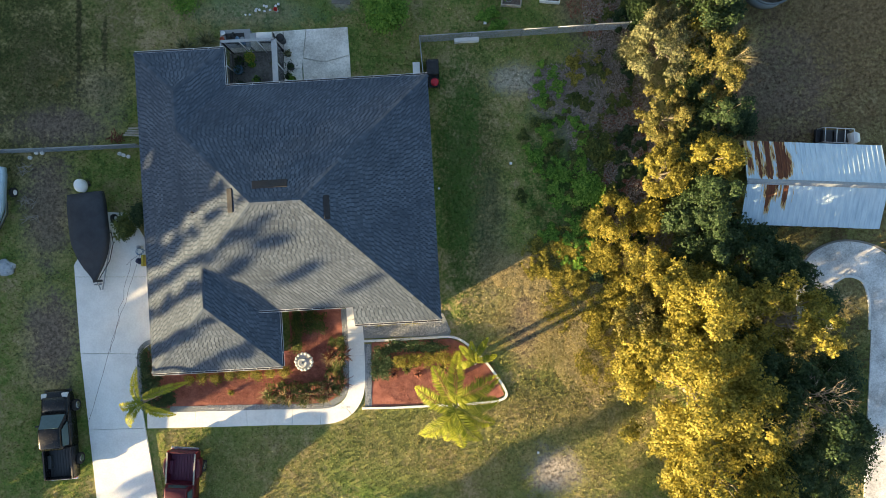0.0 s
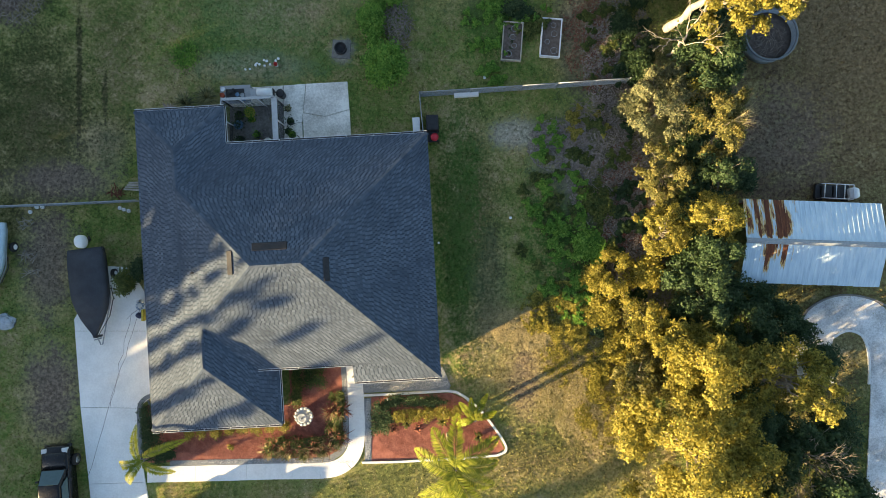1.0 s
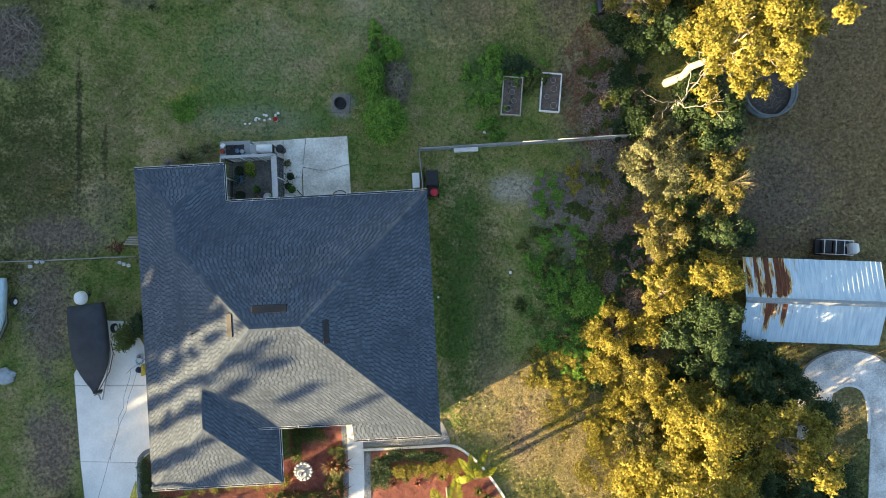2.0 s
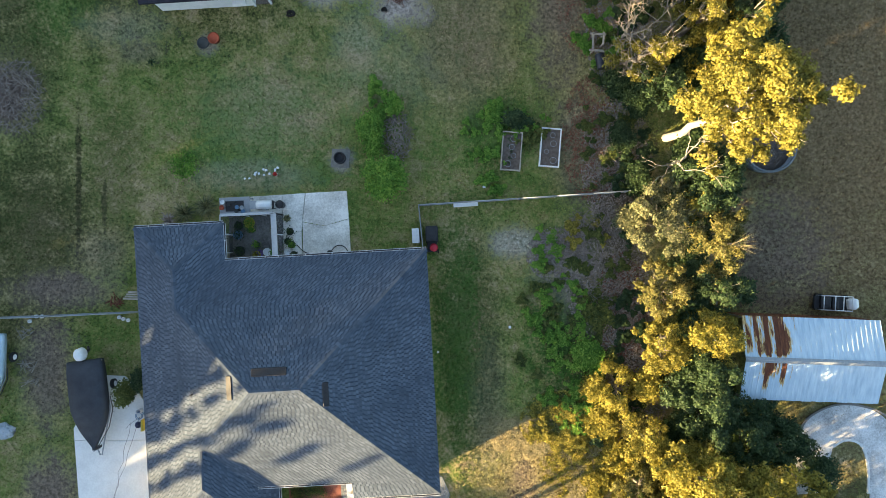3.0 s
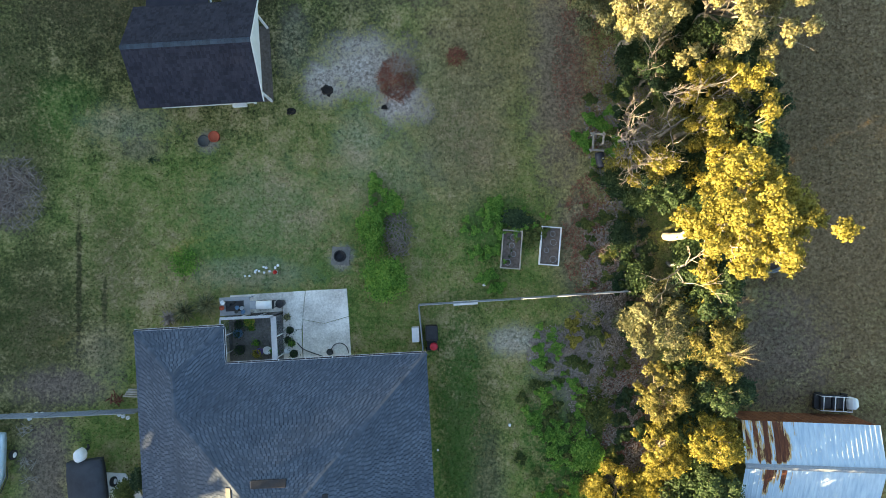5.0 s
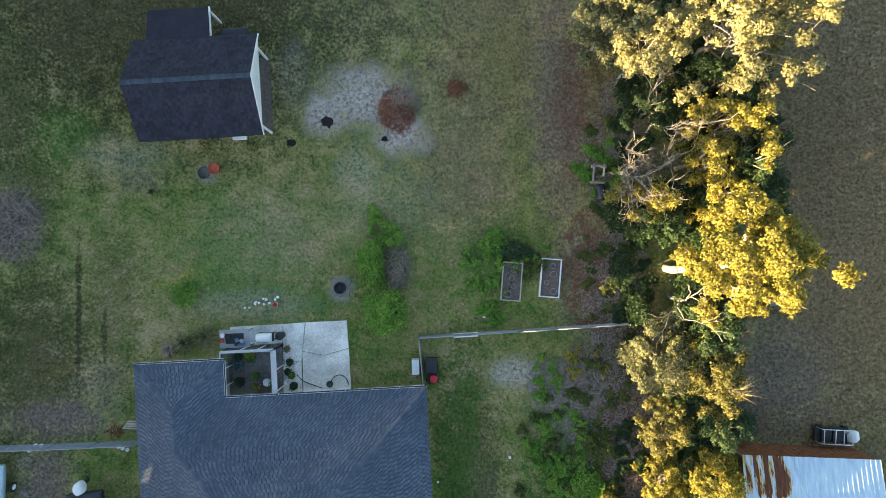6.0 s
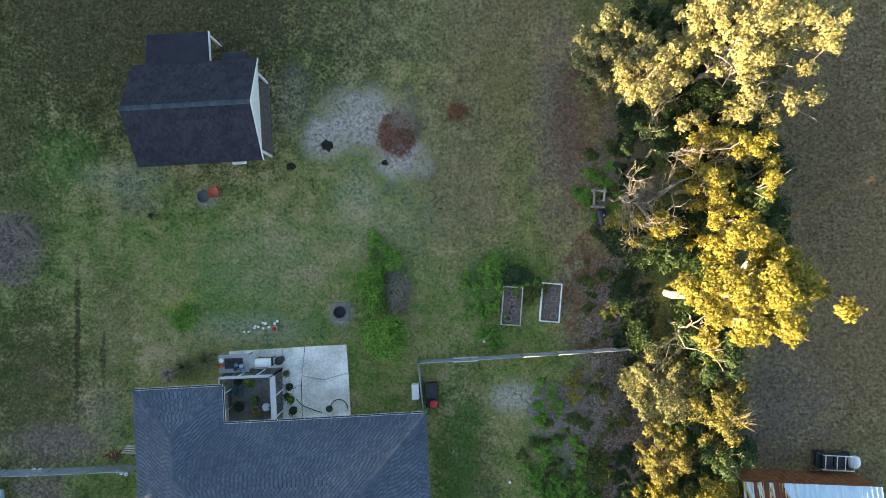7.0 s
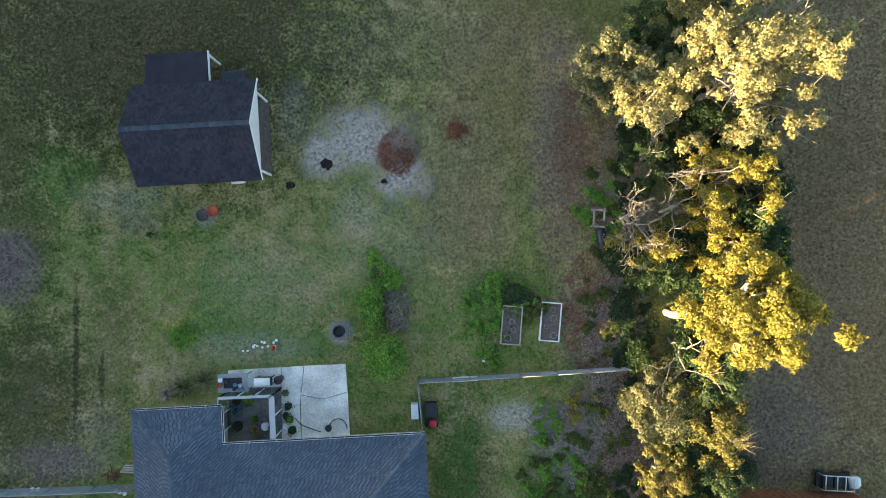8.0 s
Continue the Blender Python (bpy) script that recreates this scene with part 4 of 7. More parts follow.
tree("small_tree", "tree behind the oaks, its shade put into dark green leaves", 20.6, -8.8, 6.6, 3.2, "leaf_d", 80, 120, 0.22, 0.7, seed=26)
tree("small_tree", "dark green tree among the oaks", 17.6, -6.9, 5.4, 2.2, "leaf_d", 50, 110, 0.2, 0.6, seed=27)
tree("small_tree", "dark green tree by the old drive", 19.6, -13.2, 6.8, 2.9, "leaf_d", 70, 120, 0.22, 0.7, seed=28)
tree("leaning_tree", "tall tree with pale trunk and yellow crown", 13.85, 17.05, 11.8, 2.9, "leaf_b", 95, 170, 0.22, 0.62, lean=(1.65, 0.35), bark="palebark", twigs=50, low=0.52, seed=31)
tree("leaning_tree", "yellow tree with long sunlit arms over the field", 16.9, 18.4, 9.2, 1.3, "leaf_b", 26, 130, 0.2, 0.45, lean=(0.2, 0.2), bark="palebark", twigs=20, low=0.55, seed=158)
tree("slender_tree", "slender tree with bright yellow leaves", 14.3, 25.3, 8.2, 1.1, "leaf_b", 20, 150, 0.19, 0.5, twigs=12, seed=32)
tree("slender_tree", "slender tree with bright yellow leaves", 16.0, 25.1, 8.0, 1.0, "leaf_b", 18, 150, 0.19, 0.5, twigs=10, seed=33)
tree("slender_tree", "slender tree with bright yellow leaves and dry twigs", 14.5, 23.2, 7.8, 1.1, "leaf_b", 20, 150, 0.19, 0.5, twigs=40, seed=61)
tree("slender_tree", "slender tree with amber leaves at the field's edge", 17.0, 23.0, 7.6, 1.2, "leaf_b", 22, 150, 0.19, 0.5, twigs=12, seed=62)
tree("slender_tree", "olive-gold tree between the taller ones", 15.6, 21.2, 7.0, 1.7, "leaf_a", 36, 130, 0.19, 0.5, twigs=30, seed=63)
tree("slender_tree", "small tree with yellow leaves and bare twigs", 11.4, 21.1, 6.4, 1.3, "leaf_b", 28, 110, 0.18, 0.42, twigs=110, seed=34)
tree("tall_tree", "tall tree with pale yellow open crown", 14.9, 29.6, 11.0, 3.5, "leaf_p", 120, 130, 0.21, 0.52, bark="palebark", twigs=140, low=0.5, seed=35)
tree("tall_tree", "pale yellow tree beside the grey-green one", 10.9, 28.5, 8.8, 1.6, "leaf_p", 34, 130, 0.2, 0.5, bark="palebark", twigs=30, low=0.5, seed=59)
tree("tall_tree", "pale yellow tree reaching over the far lawn", 17.6, 31.0, 10.4, 2.0, "leaf_p", 44, 120, 0.2, 0.5, bark="palebark", twigs=100, low=0.5, seed=57)
tree("tall_tree", "grey-green tree at the lawn's edge", 9.2, 30.3, 8.4, 2.1, "leaf_c", 80, 130, 0.2, 0.5, seed=36)
tree("tall_tree", "pale yellow tree at the wood's end", 15.0, 36.5, 10.5, 3.2, "leaf_p", 80, 110, 0.22, 0.6, seed=37)
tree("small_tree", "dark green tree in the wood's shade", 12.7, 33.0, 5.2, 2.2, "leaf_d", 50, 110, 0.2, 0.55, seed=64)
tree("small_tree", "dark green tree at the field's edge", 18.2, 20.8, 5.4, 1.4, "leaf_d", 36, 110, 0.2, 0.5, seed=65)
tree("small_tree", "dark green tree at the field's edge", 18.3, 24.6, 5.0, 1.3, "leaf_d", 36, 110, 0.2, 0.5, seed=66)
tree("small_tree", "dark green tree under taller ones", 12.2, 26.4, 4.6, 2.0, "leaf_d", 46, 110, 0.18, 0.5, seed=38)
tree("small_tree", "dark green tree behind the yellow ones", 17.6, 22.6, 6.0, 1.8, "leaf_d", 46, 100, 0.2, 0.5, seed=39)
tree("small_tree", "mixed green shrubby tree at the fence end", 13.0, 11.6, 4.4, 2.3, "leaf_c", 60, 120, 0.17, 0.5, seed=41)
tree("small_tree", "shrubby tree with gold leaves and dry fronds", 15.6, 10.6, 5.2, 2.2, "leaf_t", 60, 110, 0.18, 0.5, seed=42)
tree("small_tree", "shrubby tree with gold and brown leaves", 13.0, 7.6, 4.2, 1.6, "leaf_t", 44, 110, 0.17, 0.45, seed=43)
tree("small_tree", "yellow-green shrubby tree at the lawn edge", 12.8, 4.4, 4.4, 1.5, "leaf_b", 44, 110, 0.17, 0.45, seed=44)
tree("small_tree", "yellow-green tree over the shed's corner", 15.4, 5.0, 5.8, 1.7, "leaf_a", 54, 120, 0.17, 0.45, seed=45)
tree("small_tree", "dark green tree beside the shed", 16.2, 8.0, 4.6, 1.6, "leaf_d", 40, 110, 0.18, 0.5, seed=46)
# next two added to hold the low sun off the shed roof
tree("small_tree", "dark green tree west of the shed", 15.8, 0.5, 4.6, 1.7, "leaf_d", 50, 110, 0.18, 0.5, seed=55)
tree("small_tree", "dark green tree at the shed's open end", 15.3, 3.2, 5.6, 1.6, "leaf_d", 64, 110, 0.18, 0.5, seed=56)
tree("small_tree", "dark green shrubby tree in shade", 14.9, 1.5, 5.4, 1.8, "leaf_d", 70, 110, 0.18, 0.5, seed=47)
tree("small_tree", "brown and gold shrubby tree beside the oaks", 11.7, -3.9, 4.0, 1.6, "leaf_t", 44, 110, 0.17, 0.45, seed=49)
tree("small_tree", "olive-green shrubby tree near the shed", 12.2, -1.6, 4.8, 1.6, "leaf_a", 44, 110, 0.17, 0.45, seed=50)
# three fillers added so the wood keeps sun off the eastern lawn
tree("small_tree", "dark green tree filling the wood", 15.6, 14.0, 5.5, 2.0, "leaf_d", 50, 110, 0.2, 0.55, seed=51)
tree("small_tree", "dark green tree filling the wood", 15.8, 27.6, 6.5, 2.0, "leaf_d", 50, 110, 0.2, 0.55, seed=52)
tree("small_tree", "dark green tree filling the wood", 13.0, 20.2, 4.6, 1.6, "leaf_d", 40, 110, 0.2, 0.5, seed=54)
tree("small_tree", "yellow-green bush at the sunlit lawn edge", 10.6, 1.6, 2.0, 1.6, "leaf_a", 40, 100, 0.15, 0.4, seed=48)

# the wood beyond the western edge, which shades the lawns
ux, uy = math.cos(radians(SUN_TRAVEL)), math.sin(radians(SUN_TRAVEL))
for k, (p, q, h, r) in enumerate([(-47, 10.8, 14.5, 3.0), (-50, 14, 15.5, 4.2), (-54, 18.5, 17, 4.5), (-50, 24, 16.5, 4.5), (-54, 30, 17.5, 4.6), (-50, 36, 17, 4.5), (-54, 42, 17.5, 4.6), (-50, 48, 17, 4.6),
                                  (-60, 10.5, 17, 3.6), (-60, 16, 18.5, 4.5), (-62, 21.5, 19, 4.5), (-62, 27, 19, 5), (-62, 33, 19, 5), (-62, 39, 19, 5), (-62, 45, 19, 5), (-62, 51, 19, 5), (-52, 54, 17, 5)] + [(-56, 15.5 + 5.7 * j, 16.5, 4.2) for j in range(8)]):
    tree("oak_tree", "tall dark oak beyond the western lawn", p * ux - q * uy, p * uy + q * ux, h * (1.3 if q > 20 else 1.12 if q > 12 else 1.0), r, "leaf_a", 50, 20, 1.5, 1.0, low=0.25, seed=60 + k)
for k, (q, h, r) in enumerate([(-4.4, 9.0, 1.3), (0.4, 12.4, 0.35), (2.6, 12.8, 0.3), (4.6, 13.6, 0.4), (5.9, 13.2, 0.3), (7.4, 14.0, 0.5), (8.9, 14.0, 0.8)]):
    p = -50 - (k % 3)
    tree("slender_tree", "slim upright tree beyond the western lawn", p * ux - q * uy, p * uy + q * ux, h, r, "leaf_d", 80, 20, 0.6, 0.3, low=0.08, seed=480 + k)
for k, q in enumerate((-14.4, -16.4, -18.4, -20.5, -22.6, -25.0)):
    tree("small_tree", "dense dark tree beyond the southern lawn", (-50 - 3 * (k % 2)) * ux - q * uy, (-50 - 3 * (k % 2)) * uy + q * ux, 11.0, 2.2, "leaf_d", 60, 24, 1.1, 0.9, low=0.12, seed=500 + k)
# unseen fillers: stop sun leaking under and between the wood's crowns
for k, q in enumerate((3.3, 7.9)):
    tree("small_tree", "unseen dense tree added beyond the western lawn to block low sun", -48.5 * ux - q * uy, -48.5 * uy + q * ux, 7.4, 2.2, "leaf_d", 40, 24, 1.1, 0.9, low=0.12, seed=490 + k)
for k, q in enumerate((37.4, 39.2, 41.0)):
    tree("small_tree", "unseen dense tree added beyond the western lawn to block low sun", -45.5 * ux - q * uy, -45.5 * uy + q * ux, 11.0, 2.4, "leaf_d", 60, 24, 1.1, 0.9, low=0.12, seed=520 + k)
for k in range(12):
    p, q = -47.5 - 2 * (k % 2), 1.0 + k * 4.6
    tree("small_tree", "unseen dense tree added beyond the western lawn to block low sun", p * ux - q * uy, p * uy + q * ux, 7.5 if k < 3 else 8.0 if k < 4 else 9.6, 2.8 if k < 4 else 3.3, "leaf_d", 40, 24, 1.1, 0.9, low=0.12, seed=400 + k)


def bare_tree(label, x, y, h, seed, mat_name="palebark"):
    """Leafless tree, forking three times."""
    rr = random.Random(seed)
    t = thing("bare_tree", label, "tree", at=(x, y, 0))
    bm = bmesh.new()

    def grow(p, d, le, r, depth):
        e = p + d * le
        tube(bm, wander(p, e, 3, 0.06, rr), [r, r * 0.9, r * 0.75, r * 0.6], 5)
        if depth:
            for _ in range(rr.choice((2, 3))):
                nd = (d + Vector((rr.uniform(-1, 1), rr.uniform(-1, 1), rr.uniform(-0.25, 0.5))) * 0.75).normalized()
                grow(e, nd, le * rr.uniform(0.6, 0.85), r * 0.6, depth - 1)
    grow(Vector((0, 0, -0.1)), Vector((rr.uniform(-0.15, 0.15), rr.uniform(-0.15, 0.15), 1)).normalized(), h * 0.36, 0.014 * h + 0.03, 5)
    part("trunk", bm, MAT[mat_name], t)


bare_tree("bare grey branching tree among dark shrubs", 12.6, 25.4, 5.2, 1)
bare_tree("bare grey tree with fine twigs", 13.4, 23.2, 6.0, 2)
bare_tree("bare pale tree at the lawn's edge", 10.9, 22.8, 5.6, 3)
bare_tree("bare pale tree under the yellow crown", 14.0, 15.4, 7.0, 4)
bare_tree("bare pale tree reaching over the far lawn", 16.4, 30.6, 9.5, 5)
bare_tree("bare grey tree in the shade", 20.0, -7.6, 6.0, 6, "bark")
# filler shrubs added to close low gaps where sun crossed the wood
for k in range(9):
    shrub("undergrowth", "dense dark green filler added under the shrubby trees to block low sun", 14.8 + 0.5 * math.sin(k * 2.1), 3.0 + 1.25 * k, 2.6 + 0.4 * math.sin(k * 1.3), 1.1, "leaf_d", 1500, 0.16, 460 + k, 1.1, "undergrowth")
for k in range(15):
    shrub("undergrowth", "dense dark green filler added beneath the wood to block low sun", 15.7 + 0.7 * math.sin(k * 2.3), 12.8 + 1.65 * k, 2.9 + 0.5 * math.sin(k * 1.7), 1.2, "leaf_d", 1700, 0.17, 430 + k, 1.2, "undergrowth")


# ---- palms ----
def palm(label, x, y, h, fronds, length, seed, lean=(0, 0), width=0.62):
    """Feather palm: ringed trunk, arching fronds of many leaflets."""
    gen, rr = np.random.default_rng(seed), random.Random(seed)
    t = thing("palm_tree", label, "palm tree", at=(x, y, 0))
    top = Vector((lean[0], lean[1], h))
    bm = bmesh.new()
    n = 18
    tube(bm, [Vector((top.x * (i / n) ** 1.5, top.y * (i / n) ** 1.5, -0.1 + (h + 0.1) * i / n)) for i in range(n + 1)], [0.15 - 0.05 * i / n + 0.012 * (i % 2) for i in range(n + 1)], 10)
    part("trunk", bm, MAT["bark"], t)
    bearings = [radians(b) for b in fronds] if isinstance(fronds, tuple) else [2 * math.pi * k / fronds + rr.uniform(-0.25, 0.25) for k in range(fronds)]
    for k, a in enumerate(bearings):
        le, rise = length * rr.uniform(0.75, 1.12), rr.uniform(0.15, 0.75)
        d = Vector((math.cos(a), math.sin(a), 0))
        side = Vector((-d.y, d.x, 0))
        m = 30
        spine = [top + d * le * (i / m) + Vector((0, 0, le * (rise * (i / m) - (rise + 0.45) * (i / m) ** 2.2))) + side * 0.1 * le * math.sin(i / m * 2 + k) for i in range(m + 1)]
        quads = []
        for i in range(2, m + 1):
            w = width * math.sin(math.pi * min(1, 0.12 + 0.86 * i / m)) ** 0.6 * (length / 2.4)
            fwd = (spine[i] - spine[i - 1]).normalized()
            for s in (-1, 1):
                for j in range(4):
                    base = spine[i - 1].lerp(spine[i], j * 0.25 + rr.uniform(0, 0.22))
                    tip = base + (side * s * rr.uniform(0.75, 1.05) + fwd * 0.55 + Vector((0, 0, rr.uniform(-0.5, 0.15)))) * w
                    mid = base.lerp(tip, 0.5) + Vector((0, 0, 0.05))
                    wd = fwd * 0.026
                    quads.append((base, mid - wd, tip, mid + wd))
        bm = bmesh.new()
        tube(bm, spine[::3], [0.028 - 0.0022 * i for i in range(len(spine[::3]))], 4)
        rib = part("frond", bm, MAT["frond"], t)
        part("frond_blade", soup("frond_blade", np.array([[tuple(v) for v in q] for q in quads]), MAT["frond"]), None, rib)
    return t


def spiky(name, label, x, y, r, n, mat_name, seed, h=0.5, width=0.05, category="plant", z=0.0, fan=(0.0, 6.283)):
    """Rosette of strap leaves."""
    rr = random.Random(seed)
    quads = []
    for k in range(n):
        a, el = rr.uniform(*fan), rr.uniform(0.1, 1.2)
        le = r * rr.uniform(0.6, 1.1)
        d = Vector((math.cos(a) * math.cos(el), math.sin(a) * math.cos(el), math.sin(el) * h / 0.5))
        s = Vector((-math.sin(a), math.cos(a), 0)) * width
        p = [Vector((0, 0, 0.05 + z)), Vector((0, 0, 0.05 + z)) + d * le * 0.55 + Vector((0, 0, 0.08)), Vector((0, 0, 0.05 + z)) + d * le - Vector((0, 0, 0.1 * le))]
        quads.append((p[0] - s * 0.6, p[1] - s, p[1] + s, p[0] + s * 0.6))
        quads.append((p[1] - s, p[2] - s * 0.1, p[2] + s * 0.1, p[1] + s))
    t = thing(name, label, category, at=(x, y, 0))
    part("leaves", soup("leaves", np.array([[tuple(v) for v in q] for q in quads]), MAT[mat_name]), None, t)
    if z:
        part("stem", tube(bmesh.new(), [(0, 0, -0.05), (0.03, 0, z * 0.5), (0, 0, z + 0.05)], [0.12, 0.1, 0.09], 8), MAT["bark"], t)
    return t


def twig_pile(name, label, x, y, rx, ry, h, n, mat_name, seed, category="brush pile", thick=0.018, le=0.7):
    rr = random.Random(seed)
    bm = bmesh.new()
    for _ in range(n):
        a, k = rr.uniform(0, 6.283), rr.random() ** 0.5
        c = Vector((rx * k * math.cos(a), ry * k * math.sin(a), h * (1 - k * k) * rr.uniform(0.3, 1.0) + 0.03))
        d = Vector((rr.uniform(-1, 1), rr.uniform(-1, 1), rr.uniform(-0.25, 0.35))).normalized() * le * rr.uniform(0.4, 1.0)
        p0, p1 = c - d / 2, c + d / 2
        p0.z, p1.z = max(p0.z, 0.0), max(p1.z, 0.0)
        tube(bm, wander(p0, p1, 3, 0.07, rr), [thick, thick * 0.9, thick * 0.7, thick * 0.4], 4)
    ob = part(name, bm, MAT[mat_name])
    ob.location = (x, y, 0)
    return tagged(ob, label, category)


palm("tall feather palm with bright yellow-green arching fronds", 0.35, -8.1, 5.4, (82, 28, 5, 335, 305, 275, 250, 222, 165, 130), 2.7, 5, lean=(0.35, -0.2), width=0.5)
palm("lower feather palm with yellow-green fronds in the bed", 1.9, -6.7, 2.0, (95, 60, 20, 140, 200), 1.5, 8, width=0.42)
palm("small feather palm with few ragged fronds", -17.2, -8.75, 2.8, (187, 22, 119, 241, 329), 2.15, 13, width=0.36)

# ---- garden shrubs ----
for k in range(5):
    shrub("box_shrub", "small clipped yellow-green shrub in red mulch", -2.62 + 0.86 * k, -6.85 + 0.05 * k, 0.7 + 0.05 * (k % 2), 0.37, "leaf_a", 420, 0.07, 80 + k, boxy=True)["group"] = "clipped shrubs in the palm bed"
shrub("low_hedge", "dark green low hedge beside the walk", -3.75, -6.9, 0.6, 0.6, "leaf_d", 1500, 0.08, 90, 1.0, boxy=True)
shrub("low_hedge", "dark green planting under the front wall", -1.6, -6.0, 0.45, 1.9, "leaf_d", 1500, 0.08, 91, 0.28, boxy=True)
for k, (x, y) in enumerate([(-2.2, -7.4), (-1.5, -7.7), (0.0, -7.3), (0.9, -7.5), (2.2, -8.2), (-3.0, -7.7), (2.7, -8.6)]):
    spiky("croton", "small red and orange leafy plant", x, y, 0.42, 46, "redtwig" if k % 2 else "leaf_t", 95 + k, 0.5, 0.045, "plant")
for k in range(8):
    x = -15.6 + k * 0.83
    shrub("foundation_shrub", "small yellow-green shrub along the front wall", x, -8.0 + 0.06 * k + 0.08 * math.sin(k * 2.1), 0.62, 0.26 + 0.08 * ((k * 5) % 3), "leaf_b", 300, 0.07, 110 + k)["group"] = "shrubs along the front wall"
shrub("low_hedge", "dark green low hedge by the driveway corner", -17.9, -7.4, 0.55, 0.65, "leaf_d", 1600, 0.08, 120, 1.3, boxy=True)
shrub("low_hedge", "dark green ground cover under the small palm", -17.5, -9.2, 0.4, 0.9, "leaf_d", 1400, 0.08, 121, 0.6, boxy=True)
shrub("low_hedge", "dark green shrubs along the wing wall", -9.0, -4.9, 0.7, 0.35, "hedge", 1300, 0.08, 122, 1.35, boxy=True)
shrub("low_hedge", "dark green shrubs by the porch", -8.0, -4.4, 0.6, 0.7, "hedge", 800, 0.08, 123, 0.7, boxy=True)
shrub("low_hedge", "green shrubs under the eave by the gravel", -3.2, -4.35, 0.5, 1.7, "leaf_a", 1200, 0.07, 124, 0.25, boxy=True)
for k, (x, y, rx, ry) in enumerate([(-10.1, -8.85, 0.7, 0.62), (-8.85, -8.85, 0.7, 0.62), (-7.6, -8.8, 0.7, 0.62), (-6.65, -8.2, 0.48, 0.8), (-6.55, -6.5, 0.42, 1.0)]):
    shrub("ornamental_grass", "low green and russet ornamental hedge by the walk", x, y, 0.6, rx, "hedge", 1300, 0.09, 130 + k, ry, boxy=True)
    for j in range(5):
        spiky("dry_grass", "russet dry grass tuft in the bed", x + 0.28 * (j - 2) * rx / 0.6, y + 0.22 * ((j * 7) % 3 - 1), 0.85, 46, "redtwig" if j % 3 else "tan", 140 + k * 5 + j, 0.75, 0.02, "grass")
spiky("croton", "small green plant in red mulch", -13.1, -8.9, 0.3, 40, "leaf_a", 170, 0.6, 0.03, "plant")
# shrubs by the driveway
shrub("shrub", "green shrub beside the driveway's end", -19.25, 1.3, 1.3, 0.65, "hedge", 1500, 0.1, 171, 0.9)
shrub("shrub", "dark shrub against the west wall", -18.6, 2.2, 1.0, 0.55, "leaf_d", 900, 0.1, 172, 0.8)
# back lawn
shrub("lime_bush", "rounded bright green bush behind the patio", -3.4, 14.4, 2.2, 1.35, "leaf_g", 4200, 0.13, 173, 1.45)
shrub("vine_clump", "leafy green vines beside the brush pile", -4.3, 17.2, 0.9, 0.9, "leaf_g", 1700, 0.12, 174, 1.6)
shrub("vine_clump", "leafy green vines beyond the brush pile", -3.0, 19.0, 0.7, 0.6, "leaf_g", 600, 0.12, 175, 0.9)
twig_pile("brushwood", "heap of grey cut branches on the lawn", -2.75, 17.1, 0.75, 1.5, 0.6, 190, "twig", 176, le=1.1)
twig_pile("dead_bush", "heap of rust-brown dead fronds on sand", -2.85, 26.75, 1.15, 1.35, 1.1, 420, "redtwig", 177, "dead bush", 0.014, 0.8)
twig_pile("branch_top", "grey dry branches over the dead fronds", -2.6, 27.3, 1.0, 0.9, 1.2, 120, "twig", 178, "branches", 0.02, 1.1)
twig_pile("dead_bush", "small rust-brown dead bush on the lawn", 0.85, 28.15, 0.6, 0.55, 0.7, 190, "redtwig", 179, "dead bush", 0.012, 0.55)
spiky("yucca", "dry grey-green spiky plant behind the house", -15.9, 12.3, 0.95, 130, "leaf_c", 180, 0.45, 0.03)
spiky("yucca", "dry grey-green spiky plant behind the house", -14.6, 12.7, 0.95, 130, "leaf_c", 181, 0.45, 0.03)
spiky("yucca", "dry brown spiky plant behind the house", -16.9, 11.9, 0.7, 80, "twig", 182, 0.4, 0.03)
shrub("weed_patch", "low bright green weeds on the lawn", -15.9, 15.2, 0.35, 1.0, "leaf_g", 500, 0.1, 183, 1.1)
spiky("fallen_fronds", "sheaf of tan dead fronds sticking out sideways", 15.9, 10.4, 1.9, 18, "tan", 184, 0.3, 0.008, "dead fronds", z=4.2, fan=(-0.55, 0.75))
twig_pile("purple_brush", "flat patch of grey-violet dry brush", -26.4, 19.6, 1.7, 2.3, 0.25, 420, "twig", 185, le=0.8)
spiky("small_stump", "dark little stump with shoots on the lawn", -18.0, 21.7, 0.35, 30, "leaf_d", 186, 0.5, 0.03, "stump")

